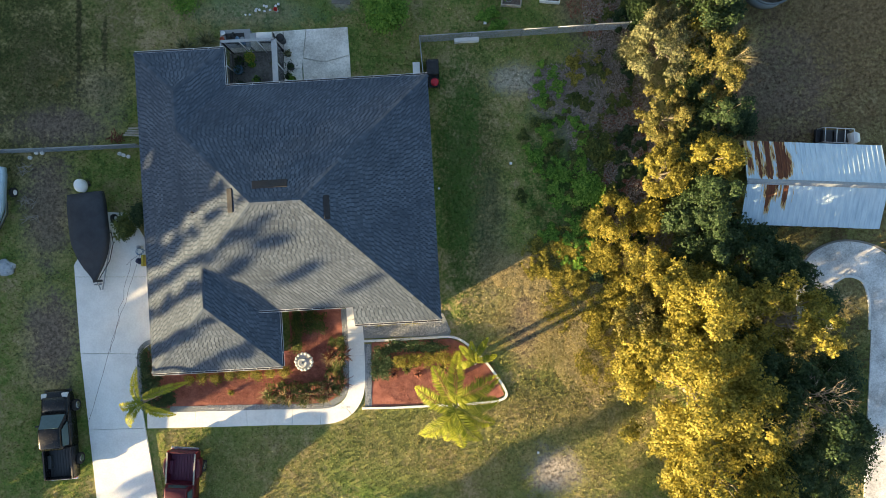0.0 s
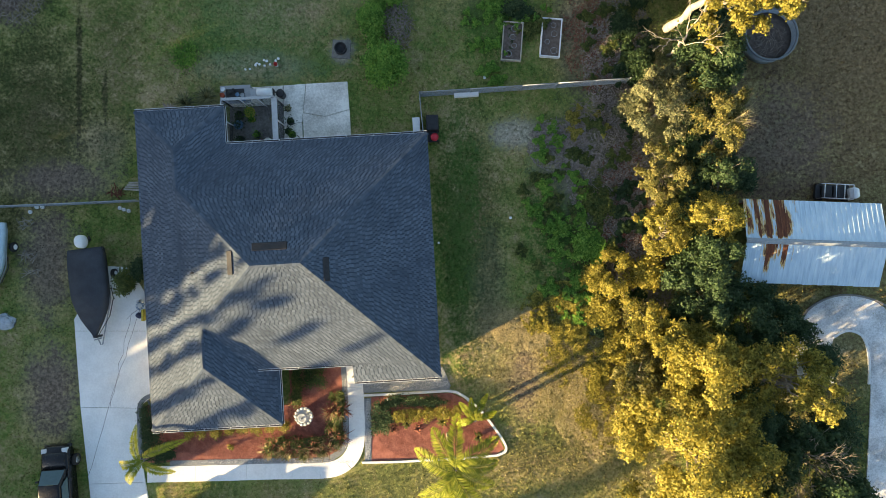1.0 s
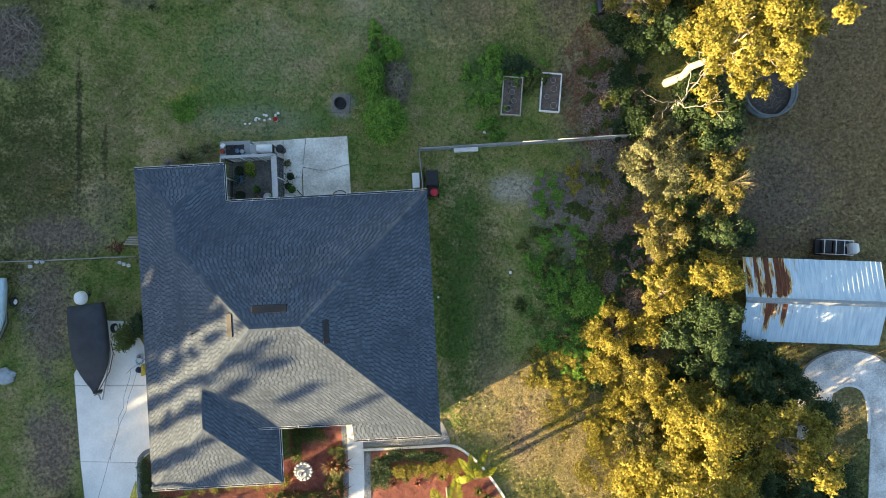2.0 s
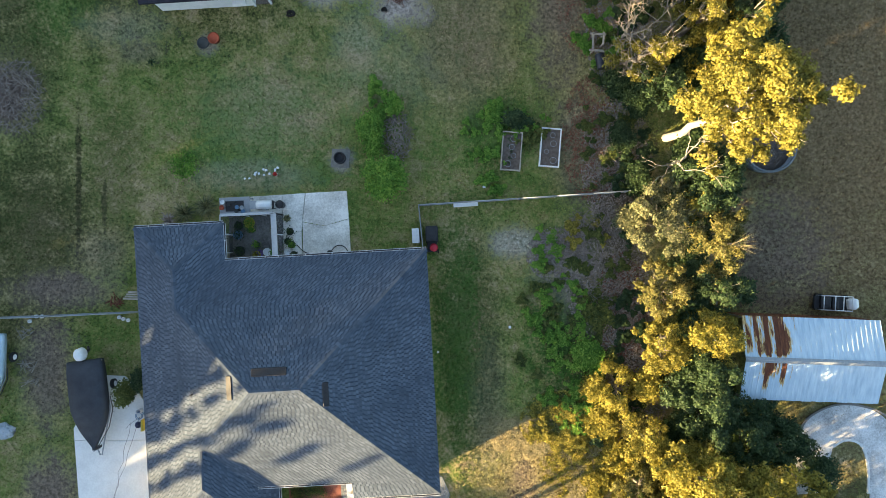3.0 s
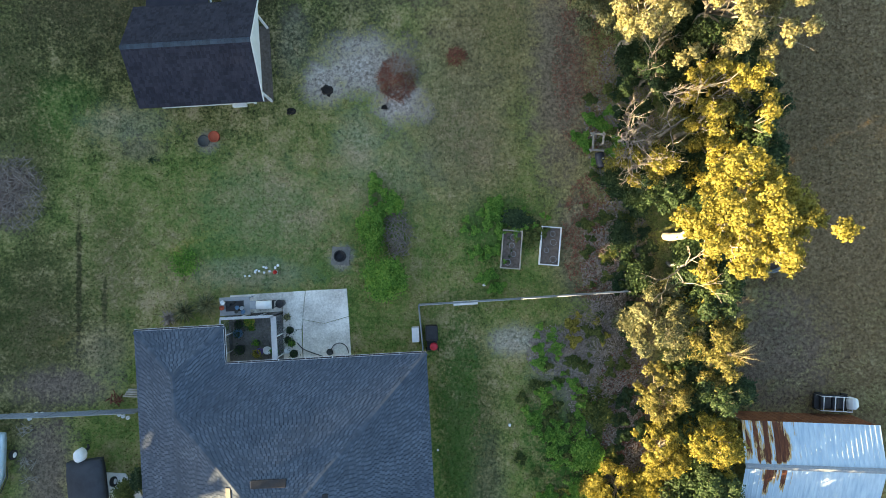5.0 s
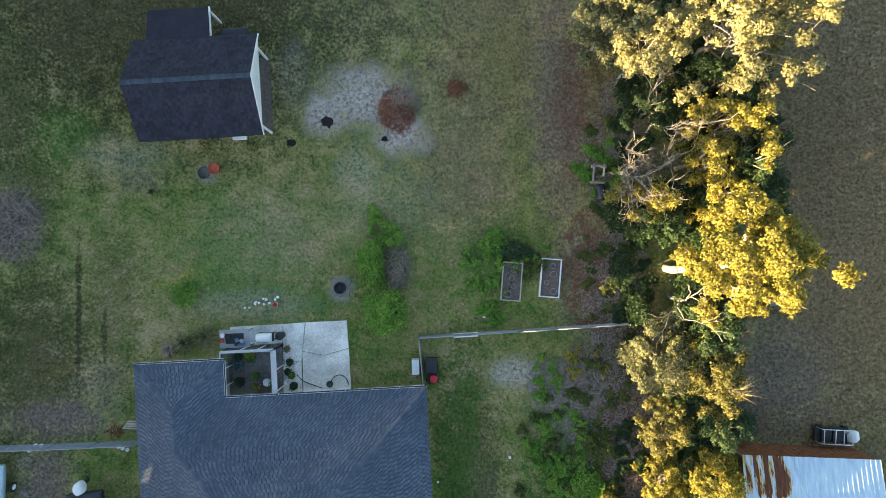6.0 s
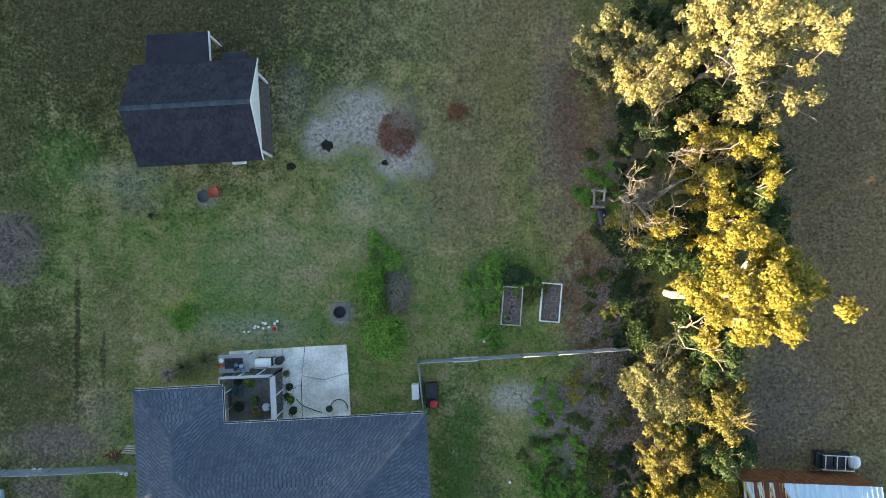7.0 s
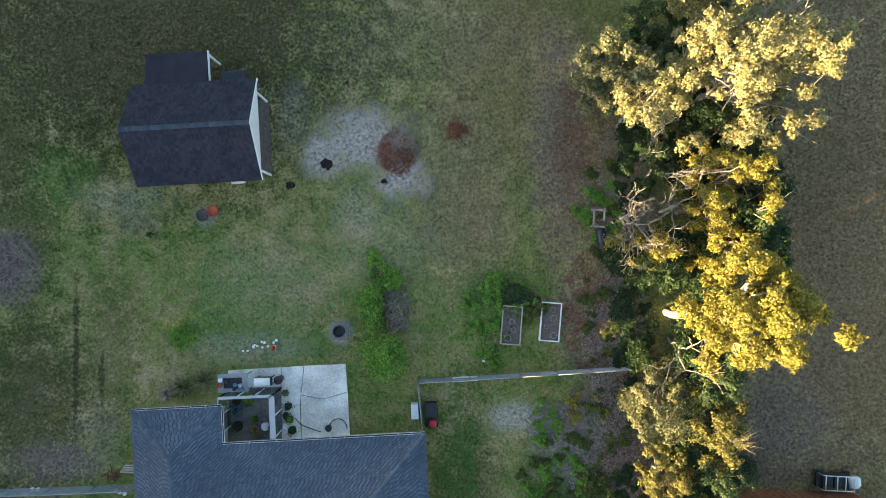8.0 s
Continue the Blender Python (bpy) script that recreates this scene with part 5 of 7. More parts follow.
# undergrowth between lawn and wood: loose clumps
UNDER = [(8.0, 6.2, 1.5, 1.0, "leaf_g", 0.5), (8.9, 3.6, 1.3, 1.2, "leaf_g", 0.6), (6.6, 9.2, 1.0, 0.8, "leaf_g", 0.35), (9.6, 6.2, 0.8, 1.0, "hedge", 0.8), (7.0, 1.6, 1.3, 1.4, "leaf_g", 0.4), (8.0, -1.4, 1.2, 1.4, "hedge", 0.5),
         (9.8, -0.4, 1.2, 1.2, "leaf_a", 0.9), (10.8, -2.6, 1.0, 1.2, "leaf_a", 0.8), (6.0, -3.0, 0.7, 0.8, "leaf_g", 0.5), (8.3, 10.7, 0.5, 0.4, "leaf_g", 0.5), (10.0, 11.0, 0.6, 0.5, "leaf_a", 0.5), (11.3, 11.9, 1.0, 0.8, "leaf_c", 2.2),
         (11.8, 14.4, 0.9, 1.0, "leaf_d", 1.6), (11.0, 17.0, 0.9, 1.0, "leaf_d", 1.0), (10.6, 20.2, 1.0, 1.0, "leaf_d", 0.9), (9.9, 24.4, 0.8, 0.8, "leaf_g", 0.4), (11.2, 28.0, 0.9, 0.9, "leaf_d", 1.8), (11.9, 19.3, 0.9, 1.2, "leaf_d", 1.5),
         (3.0, 17.9, 1.2, 0.9, "leaf_g", 0.3), (4.6, 18.1, 1.0, 0.5, "leaf_d", 0.6), (5.4, 16.2, 0.4, 1.2, "leaf_g", 0.4), (3.2, 15.4, 0.9, 0.8, "leaf_g", 0.25), (14.4, -1.0, 1.2, 1.2, "leaf_d", 1.8), (16.8, 3.0, 0.9, 1.4, "leaf_d", 1.2), (12.4, 1.8, 1.1, 1.2, "leaf_a", 1.8),
         (9.4, 1.6, 1.0, 0.9, "leaf_a", 0.9), (11.8, -0.6, 1.0, 1.0, "leaf_t", 1.2), (13.8, 13.8, 1.0, 1.0, "leaf_c", 2.4), (14.6, 12.8, 1.2, 1.0, "leaf_a", 3.2), (18.2, 7.6, 0.9, 0.9, "leaf_d", 1.5), (15.0, 19.8, 1.4, 1.4, "leaf_d", 2.5), (16.4, 27.6, 1.2, 1.2, "leaf_d", 3.0),
         (22.8, -3.4, 1.2, 1.4, "leaf_d", 1.8), (23.6, -7.6, 1.2, 2.0, "leaf_d", 2.4), (24.4, -12.0, 1.2, 2.4, "leaf_d", 2.6)]
def carpet(name, label, count, zones, mat_name, size, height, cut, seed, category, wide=0.6):
    """Leaves strewn over zones of ground (x, y, half-lengths), thick where a noise is high."""
    gen = np.random.default_rng(seed)
    pts = []
    per = count // len(zones)
    for x, y, a, b in zones:
        m = 0
        while m < per:
            u = gen.uniform(-1, 1, 2)
            if u[0] ** 2 + u[1] ** 2 > 1:
                continue
            px, py = x + a * u[0], y + b * u[1]
            v = noise.noise((px * 0.9, py * 0.9, seed)) + 0.6 * noise.noise((px * 2.6, py * 2.6, seed + 3)) + 0.35 * (1 - u[0] ** 2 - u[1] ** 2)
            if v > cut or gen.random() < 0.16:
                pts.append((px, py, 0.02 + max(0.02, height * max(0, v - cut + 0.1)) * gen.uniform(0.2, 1.0)))
            m += 1
    ob = new(name, soup(name, leaf_corners(np.array(pts), size, 2.2, wide=wide, gen=gen), MAT[mat_name]))
    tagged(ob, label, category, kind="stuff")


def weed_clumps(label, zones, mat_name, count, size, seed):
    """Low domed tufts of broad leaves, scattered singly and in drifts over zones of ground."""
    gen = np.random.default_rng(seed)
    pts, ways = [], []
    for x, y, a, b in zones:
        m = 0
        while m < count * a * b:
            u = gen.uniform(-1, 1, 2)
            px, py = x + a * u[0], y + b * u[1]
            m += 1
            if u @ u > 1 or noise.noise((px * 0.75, py * 0.75, seed)) + 0.5 * noise.noise((px * 2.2, py * 2.2, seed)) < gen.uniform(-0.4, 0.2):
                continue
            r, h = gen.uniform(0.12, 0.42), gen.uniform(0.1, 0.45)
            w = unit(gen.normal(size=(int(40 + 420 * r * r / 0.1), 3)))
            w[:, 2] = np.abs(w[:, 2])
            lobes = 1 + 0.4 * np.sin(np.arctan2(w[:, 1], w[:, 0]) * 3 + px * 7)[:, None]
            pts.append(np.array((px, py, 0.03)) + w * np.array((r, r, h)) * lobes * gen.uniform(0.55, 1.0, (len(w), 1)))
            ways.append(w)
    ob = new("weeds", soup("weeds", leaf_corners(np.concatenate(pts), size, 2.0, wide=0.75, gen=gen, out=np.concatenate(ways) * 0.5), MAT[mat_name]))
    tagged(ob, label, "weeds", kind="stuff")


weed_clumps("bright green low weeds spreading on the lawn", [(7.0, 6.6, 2.0, 2.2), (7.6, 2.4, 2.0, 2.8), (6.4, 10.2, 1.0, 1.4), (9.4, 4.6, 1.4, 2.0), (8.6, 0.4, 1.6, 1.8)], "leaf_g", 16, 0.12, 21)
weed_clumps("bright green low weeds round the raised beds", [(2.6, 17.4, 1.6, 2.2), (4.2, 18.2, 2.4, 0.9), (3.0, 14.8, 1.0, 1.2), (9.6, 22.8, 1.5, 2.6), (-4.2, 18.4, 1.0, 2.4)], "leaf_g", 11, 0.11, 22)
weed_clumps("dark green rank weeds among the bright ones", [(7.6, 5.0, 3.0, 5.0), (9.8, 9.0, 1.8, 3.6), (10.2, 18.0, 1.6, 5.0), (5.4, 17.6, 2.0, 1.2), (10.0, 24.6, 1.6, 2.0)], "hedge", 8, 0.12, 31)
weed_clumps("shaded dark weeds along the wood's foot", [(11.8, 16.0, 1.2, 6.0), (12.2, 4.6, 1.6, 4.0), (11.6, 25.6, 1.2, 3.0), (10.6, -0.6, 1.6, 2.0)], "leaf_d", 12, 0.14, 32)
weed_clumps("yellow-green weeds in the low sun", [(7.2, -1.0, 2.0, 1.6), (9.4, -1.6, 1.8, 2.2), (10.4, -4.2, 1.4, 2.0), (8.6, 11.0, 1.6, 1.2)], "leaf_a", 11, 0.12, 33)
carpet("leaf_litter", "grey-brown leaf litter at the wood's edge", 26000, [(10.2, 8.5, 2.6, 4.5), (10.8, 15.5, 2.2, 4.5), (11.0, 24.0, 2.2, 5.0), (12.4, 3.0, 2.0, 5.0), (7.6, 9.8, 2.4, 1.8)], "twig", 0.11, 0.12, -0.1, 23, "leaf litter")
carpet("dry_leaves", "russet fallen leaves on the lawn's edge", 16000, [(8.8, 27.5, 2.0, 5.5), (9.2, 17.0, 1.8, 4.0), (11.2, 6.0, 1.8, 4.0)], "redtwig", 0.08, 0.05, 0.0, 24, "leaf litter")
carpet("tall_grass", "straw-gold rough grass lit by low sun", 30000, [(7.2, -4.4, 4.0, 3.2), (9.4, -6.6, 2.6, 2.6), (5.0, -1.6, 2.0, 1.4)], "tan", 0.13, 0.2, 0.0, 25, "grass", 0.12)
carpet("weeds", "olive low weeds in the sunlit rough", 20000, [(7.4, -0.6, 2.6, 2.0), (8.6, -3.0, 2.6, 2.6), (10.0, -6.0, 2.0, 3.0)], "leaf_a", 0.12, 0.6, 0.1, 26, "weeds")
carpet("pebbles", "grey pebbles loose on the gravel strips", 12000, [(-2.3, -4.9, 2.6, 0.5), (-4.62, -7.8, 0.2, 1.9), (-10.5, -9.8, 5.0, 0.16), (-6.0, -6.8, 0.16, 2.2)], "stone", 0.07, 0.02, -0.9, 29, "gravel", 0.8)
carpet("mulch_chips", "loose red wood chips over the front bed", 16000, [(-13.0, -8.6, 4.2, 1.0), (-8.0, -6.4, 1.6, 2.6)], "mulch", 0.075, 0.02, -0.6, 27, "mulch", 0.35)
carpet("mulch_chips", "loose red wood chips over the palm bed", 9000, [(-1.6, -7.8, 2.6, 1.8), (1.8, -8.0, 1.6, 1.3)], "mulch", 0.075, 0.02, -0.6, 28, "mulch", 0.35)
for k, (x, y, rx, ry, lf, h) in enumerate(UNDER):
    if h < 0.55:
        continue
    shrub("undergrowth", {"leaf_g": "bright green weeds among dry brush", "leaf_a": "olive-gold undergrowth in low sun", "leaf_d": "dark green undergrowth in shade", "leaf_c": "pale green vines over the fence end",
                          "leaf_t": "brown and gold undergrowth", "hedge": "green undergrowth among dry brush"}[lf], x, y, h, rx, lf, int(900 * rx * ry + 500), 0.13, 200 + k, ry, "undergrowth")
for k, (x, y, rx, ry) in enumerate([(9.9, 7.6, 1.5, 1.3), (7.6, 10.4, 1.6, 1.0), (10.6, 9.6, 1.2, 1.5), (10.4, 15.6, 1.2, 2.0), (11.2, 22.2, 1.4, 1.2), (12.6, 23.4, 1.6, 1.0), (9.4, 12.0, 1.6, 0.8)]):
    twig_pile("dry_brush", "grey tangle of dead twigs and leaves", x, y, rx, ry, 0.35, 190, "twig", 260 + k, "dry brush", 0.013, 0.6)


# ---- vehicles ----
def car_paint(name, colour, rough=0.3):
    m, nt, b = nodes_of(name)
    f = noise_fac(nt, 5.0, 5.0)
    link(nt, ramp(nt, f, [(0.3, tuple(c * 0.8 for c in colour)), (0.7, tuple(min(1, c * 1.25 + 0.003) for c in colour))]), b.inputs["Base Color"])
    link(nt, mathn(nt, "ADD", rough, mathn(nt, "MULTIPLY", noise_fac(nt, 9.0), 0.25)), b.inputs["Roughness"])
    b.inputs["Coat Weight"].default_value, b.inputs["Specular IOR Level"].default_value = 0.08, 0.35
    return m


def plain(name, colour, rough=0.5, metal=0.0):
    return surface(name, tuple(c * 0.85 for c in colour), tuple(min(1.0, c * 1.12) for c in colour), 5, rough, metal, 35, 0.1)


# teal base colour puts the sky's reflection into the glass
GLASS = plain("sky_tint_glass", (0.07, 0.115, 0.125), 0.04)
CHROME = plain("chrome", (0.55, 0.56, 0.57), 0.25, 0.9)
LAMP = plain("clear_lamp_lens", (0.55, 0.57, 0.58), 0.15)
REDLENS = plain("red_lamp_lens", (0.35, 0.03, 0.02), 0.3)


def loft(bm, sections, close=True):
    """Skin over rings of points of equal number."""
    rings = [[bm.verts.new(p) for p in s] for s in sections]
    n = len(rings[0])
    for a, b in zip(rings, rings[1:]):
        for k in range(n):
            bm.faces.new((a[k], a[(k + 1) % n], b[(k + 1) % n], b[k])).smooth = True
    if close:
        bm.faces.new(rings[0][::-1])
        bm.faces.new(rings[-1])
    bmesh.ops.recalc_face_normals(bm, faces=bm.faces[:])
    return bm


def rounded(y, hw, z0, z1, top=None, n=4, r=0.14):
    """A ring with rounded upper shoulders, across at y."""
    top = top or hw
    pts = [(-hw, y, z0), (hw, y, z0)]
    for k in range(n + 1):
        a = math.pi / 2 * k / n
        pts.append((top - r + r * math.cos(a), y, z1 - r + r * math.sin(a)))
    for k in range(n + 1):
        a = math.pi / 2 + math.pi / 2 * k / n
        pts.append((-(top - r) + r * math.cos(a), y, z1 - r + r * math.sin(a)))
    return pts


def pickup(label, x, y, turn, paint, liner, flared=False):
    t = thing("pickup_truck", label, "pickup truck", at=(x, y, 0), turn=turn)
    bm = loft(bmesh.new(), [rounded(2.74, 0.50, 0.5, 0.78, r=0.1), rounded(2.64, 0.70, 0.44, 0.88, r=0.12), rounded(2.46, 0.82, 0.42, 0.94, r=0.14), rounded(2.2, 0.86, 0.38, 1.0, 0.82), rounded(1.5, 0.88, 0.36, 1.06, 0.84), rounded(0.9, 0.89, 0.36, 1.09, 0.86),
                            rounded(0.0, 0.9, 0.36, 1.1, 0.87), rounded(-0.68, 0.9, 0.36, 1.1, 0.87)])
    body = part("body", bm, paint, t)
    part("hood", loft(bmesh.new(), [rounded(2.34, 0.60, 0.98, 1.015, r=0.03), rounded(1.9, 0.66, 1.0, 1.055, r=0.04), rounded(1.4, 0.72, 1.02, 1.10, r=0.05)]), paint, t)
    bm = loft(bmesh.new(), [rounded(1.38, 0.80, 1.02, 1.12, 0.78, r=0.05), rounded(1.0, 0.81, 1.02, 1.42, 0.72, r=0.1), rounded(0.62, 0.82, 1.02, 1.68, 0.66, r=0.12), rounded(0.2, 0.82, 1.02, 1.74, 0.66, r=0.12),
                            rounded(-0.45, 0.82, 1.02, 1.73, 0.66, r=0.12), rounded(-0.66, 0.82, 1.02, 1.62, 0.68, r=0.12)])
    part("cab", bm, paint, t)

    def pane(name, pts, lab):
        bm = bmesh.new()
        n = (Vector(pts[1]) - Vector(pts[0])).cross(Vector(pts[2]) - Vector(pts[0])).normalized() * 0.012
        a, b = [bm.verts.new(Vector(p) - n) for p in pts], [bm.verts.new(Vector(p) + n) for p in pts]
        bm.faces.new(b)
        bm.faces.new(a[::-1])
        for k in range(len(pts)):
            bm.faces.new((a[k], a[(k + 1) % len(pts)], b[(k + 1) % len(pts)], b[k]))
        part(name, bm, GLASS, t, lab)
    pane("windscreen", [(-0.70, 1.34, 1.145), (0.70, 1.34, 1.145), (0.58, 0.66, 1.685), (-0.58, 0.66, 1.685)], "windscreen, sky reflection put into its teal colour")
    pane("rear_window", [(0.58, -0.672, 1.2), (-0.58, -0.672, 1.2), (-0.52, -0.655, 1.55), (0.52, -0.655, 1.55)], "dark rear window")
    for s in (-1, 1):
        pane("side_window", [(s * 0.81, 0.92, 1.15), (s * 0.81, -0.5, 1.15), (s * 0.705, -0.45, 1.58), (s * 0.705, 0.52, 1.58)][::s], "dark side window")
        bm = box(bmesh.new(), -0.09, 0.09, -0.05, 0.05, -0.06, 0.07, 0.025)
        m = part("wing_mirror", bm, MAT["black"], t)
        m.matrix_local = pose(s * 1.0, 0.72, 1.17)
        bm = box(bmesh.new(), s * 0.62 - 0.17, s * 0.62 + 0.17, 2.28, 2.60, 0.72, 0.965, 0.07)
        part("headlight", bm, LAMP, t, "clear headlight")
        bm = box(bmesh.new(), min(s * 0.80, s * 0.91), max(s * 0.80, s * 0.91), -2.60, -2.56, 0.72, 1.02, 0.01)
        part("tail_light", bm, REDLENS, t, "red tail light")
        # bed side
        part("bed_side", box(bmesh.new(), min(s * 0.78, s * 0.90), max(s * 0.78, s * 0.90), -2.56, -0.69, 0.40, 1.10, 0.025), paint, t)
        part("bed_rail", box(bmesh.new(), min(s * 0.79, s * 0.885), max(s * 0.79, s * 0.885), -2.57, -0.69, 1.10, 1.125, 0.008), MAT["wood"] if flared else MAT["black"], t)
        if flared:
            bm = bmesh.new()
            secs = []
            for k in range(11):
                a = math.pi * k / 10
                yy, w = -1.6 - 0.62 * math.cos(a), 0.27 * math.sin(a) ** 0.7 + 0.01
                secs.append([(s * 0.88, yy, 0.45), (s * (0.88 + w), yy, 0.5), (s * (0.88 + w), yy, 0.78 + 0.12 * math.sin(a)), (s * (0.88 + w * 0.6), yy, 0.9 + 0.14 * math.sin(a)), (s * 0.88, yy, 0.93 + 0.14 * math.sin(a))])
            part("fender", loft(bm, secs), paint, t, "bulging rear fender")
        for yy in (1.68, -1.6):
            bm = tube(bmesh.new(), [(s * (0.80 if not flared or yy > 0 else 0.9), yy, 0.35), (s * 0.84, yy, 0.35), (s * 1.0, yy, 0.35), (s * 1.02, yy, 0.35)] if not (flared and yy < 0) else [(s * 0.9, yy, 0.35), (s * 1.18, yy, 0.35), (s * 1.2, yy, 0.35)],
                      [0.33, 0.35, 0.35, 0.32] if not (flared and yy < 0) else [0.35, 0.35, 0.32], 22)
            w = part("wheel", bm, MAT["rubber"], t, "black tyre")
            x0 = s * (1.02 if not (flared and yy < 0) else 1.2)
            bm = tube(bmesh.new(), [(x0 - s * 0.03, yy, 0.35), (x0 + s * 0.012, yy, 0.35)], [0.23, 0.20], 16)
            part("rim", bm, CHROME, w, "silver alloy rim")
    part("bed_floor", box(bmesh.new(), -0.78, 0.78, -2.56, -0.69, 0.55, 0.60), liner, t, "ribbed bed liner")
    for k in range(9):
        part("bed_rib", box(bmesh.new(), -0.66 + k * 0.165 - 0.035, -0.66 + k * 0.165 + 0.035, -2.5, -0.75, 0.60, 0.622, 0.006), liner, t)
    for s in (-1, 1):
        part("wheel_box", box(bmesh.new(), min(s * 0.58, s * 0.78), max(s * 0.58, s * 0.78), -2.0, -1.2, 0.60, 0.82, 0.04), liner, t)
    part("bed_front", box(bmesh.new(), -0.78, 0.78, -0.74, -0.69, 0.6, 1.10), paint, t)
    part("tailgate", box(bmesh.new(), -0.78, 0.78, -2.60, -2.54, 0.48, 1.09, 0.015), paint, t)
    part("bumper", box(bmesh.new(), -0.84, 0.84, -2.78, -2.61, 0.42, 0.60, 0.03), CHROME, t, "chrome rear bumper")
    part("front_bumper", box(bmesh.new(), -0.80, 0.80, 2.56, 2.72, 0.40, 0.60, 0.05), MAT["black"], t)
    if flared:
        part("tow_hitch", tube(bmesh.new(), [(0, -2.7, 0.45), (0, -3.0, 0.45), (0, -3.02, 0.56)], [0.035, 0.03, 0.035], 8), MAT["black"], t)
    return t


pickup("black compact pickup truck parked on the grass", -23.30, -11.3, 4.5, car_paint("black_paint", (0.006, 0.0065, 0.008), 0.12), plain("grey_bed_liner", (0.055, 0.06, 0.065), 0.7))
pickup("maroon step-side pickup truck with an empty bed", -15.88, -14.85, 177.0, car_paint("maroon_paint", (0.085, 0.008, 0.018)), plain("maroon_bed", (0.115, 0.030, 0.060), 0.5), True)


def covered_boat(label, x, y, turn, length, half, mat_cover, motor=True, seed=3):
    """Boat under a taut fabric cover on a trailer; +y is the bow."""
    rr = random.Random(seed)
    t = thing("covered_boat", label, "boat", at=(x, y, 0), turn=turn)
    secs = []
    n = 20
    for k in range(n + 1):
        f = k / n
        w = half * (1.0 if f < 0.45 else max(0.05, (1 - ((f - 0.45) / 0.55) ** 2.1)))
        w *= 0.93 + 0.07 * min(1, f * 8)
        yy = length * (f - 0.5)
        top = 1.15 + 0.28 * math.sin(math.pi * min(1, f * 1.15)) - 0.25 * max(0, f - 0.8) + 0.03 * rr.uniform(-1, 1)
        rim = 1.0 + 0.10 * f
        ring = []
        for j in range(13):
            a = math.pi * j / 12
            c, s = math.cos(a), math.sin(a)
            ring.append((w * c * (1 if abs(c) > 0.97 else 1.0), yy, rim + (top - rim) * s ** 0.9 + 0.02 * rr.uniform(-1, 1)))
        ring = [(w * 0.97, yy, 0.62 + 0.2 * f)] + ring + [(-w * 0.97, yy, 0.62 + 0.2 * f)]
        secs.append(ring)
    part("cover", loft(bmesh.new(), secs), mat_cover, t, "taut fabric cover with creases")
    hull = []
    for k in range(n + 1):
        f = k / n
        w = half * 0.94 * (1.0 if f < 0.45 else max(0.04, (1 - ((f - 0.45) / 0.55) ** 2.1)))
        yy = length * 0.98 * (f - 0.5)
        hull.append([(w, yy, 0.95), (w * 0.9, yy, 0.65), (0, yy, 0.42 + 0.3 * f ** 3), (-w * 0.9, yy, 0.65), (-w, yy, 0.95)])
    part("hull", loft(bmesh.new(), hull), MAT["white"], t)
    tr = part("trailer_frame", tube(tube(bmesh.new(), [(half * 0.8, -length * 0.42, 0.42), (half * 0.8, length * 0.1, 0.42), (0.05, length * 0.62, 0.42)], 0.045, 6), [(-half * 0.8, -length * 0.42, 0.42), (-half * 0.8, length * 0.1, 0.42), (-0.05, length * 0.62, 0.42)], 0.045, 6), MAT["galv"], t)
    for s in (-1, 1):
        bm = tube(bmesh.new(), [(s * (half + 0.02), -length * 0.18, 0.3), (s * (half + 0.06), -length * 0.18, 0.3), (s * (half + 0.2), -length * 0.18, 0.3), (s * (half + 0.22), -length * 0.18, 0.3)], [0.27, 0.3, 0.3, 0.27], 18)
        w = part("wheel", bm, MAT["rubber"], t, "black trailer tyre")
        part("rim", tube(bmesh.new(), [(s * (half + 0.2), -length * 0.18, 0.3), (s * (half + 0.235), -length * 0.18, 0.3)], [0.18, 0.16], 14), MAT["white"], w, "white steel rim")
        part("strap", tube(bmesh.new(), [(s * half * 0.99, -length * 0.05, 0.62), (s * (half + 0.04), length * 0.1, 0.6), (s * half * 0.75, length * 0.3, 0.66), (s * 0.12, length * 0.5, 0.8)], 0.025, 5), MAT["black"], t, "black tie-down strap")
    part("winch_post", box(bmesh.new(), -0.12, 0.12, length * 0.5, length * 0.5 + 0.14, 0.4, 1.05, 0.02), MAT["black"], t, "black winch post")
    part("jack", tube(bmesh.new(), [(0.22, length * 0.55, 0.0), (0.22, length * 0.55, 0.75)], [0.06, 0.035], 8), MAT["galv"], t)
    if motor:
        bm = loft(bmesh.new(), [[(r * math.cos(2 * math.pi * j / 12) * 0.3, -length / 2 - 0.42 + r * math.sin(2 * math.pi * j / 12) * 0.40, z) for j in range(12)] for r, z in ((0.7, 0.85), (1.0, 1.0), (1.0, 1.3), (0.92, 1.5), (0.6, 1.6), (0.2, 1.62))])
        part("motor_cover", bm, MAT["white"], t, "white fabric outboard cover")
        bm = tube(bmesh.new(), [(0, -length / 2 - 0.5, 0.9), (0, -length / 2 - 0.55, 0.35), (0.05, -length / 2 - 0.8, 0.3)], [0.14, 0.1, 0.05], 8)
        part("outboard_leg", bm, MAT["black"], t)
    return t


covered_boat("boat under a black fabric cover on its trailer", -21.32, 0.75, 187.2, 5.3, 1.12, MAT["cover"])
covered_boat("small boat under a pale blue tarpaulin", -27.75, 2.7, 178.0, 4.6, 1.2, plain("pale_blue_tarpaulin", (0.42, 0.56, 0.66), 0.6), False, 4)


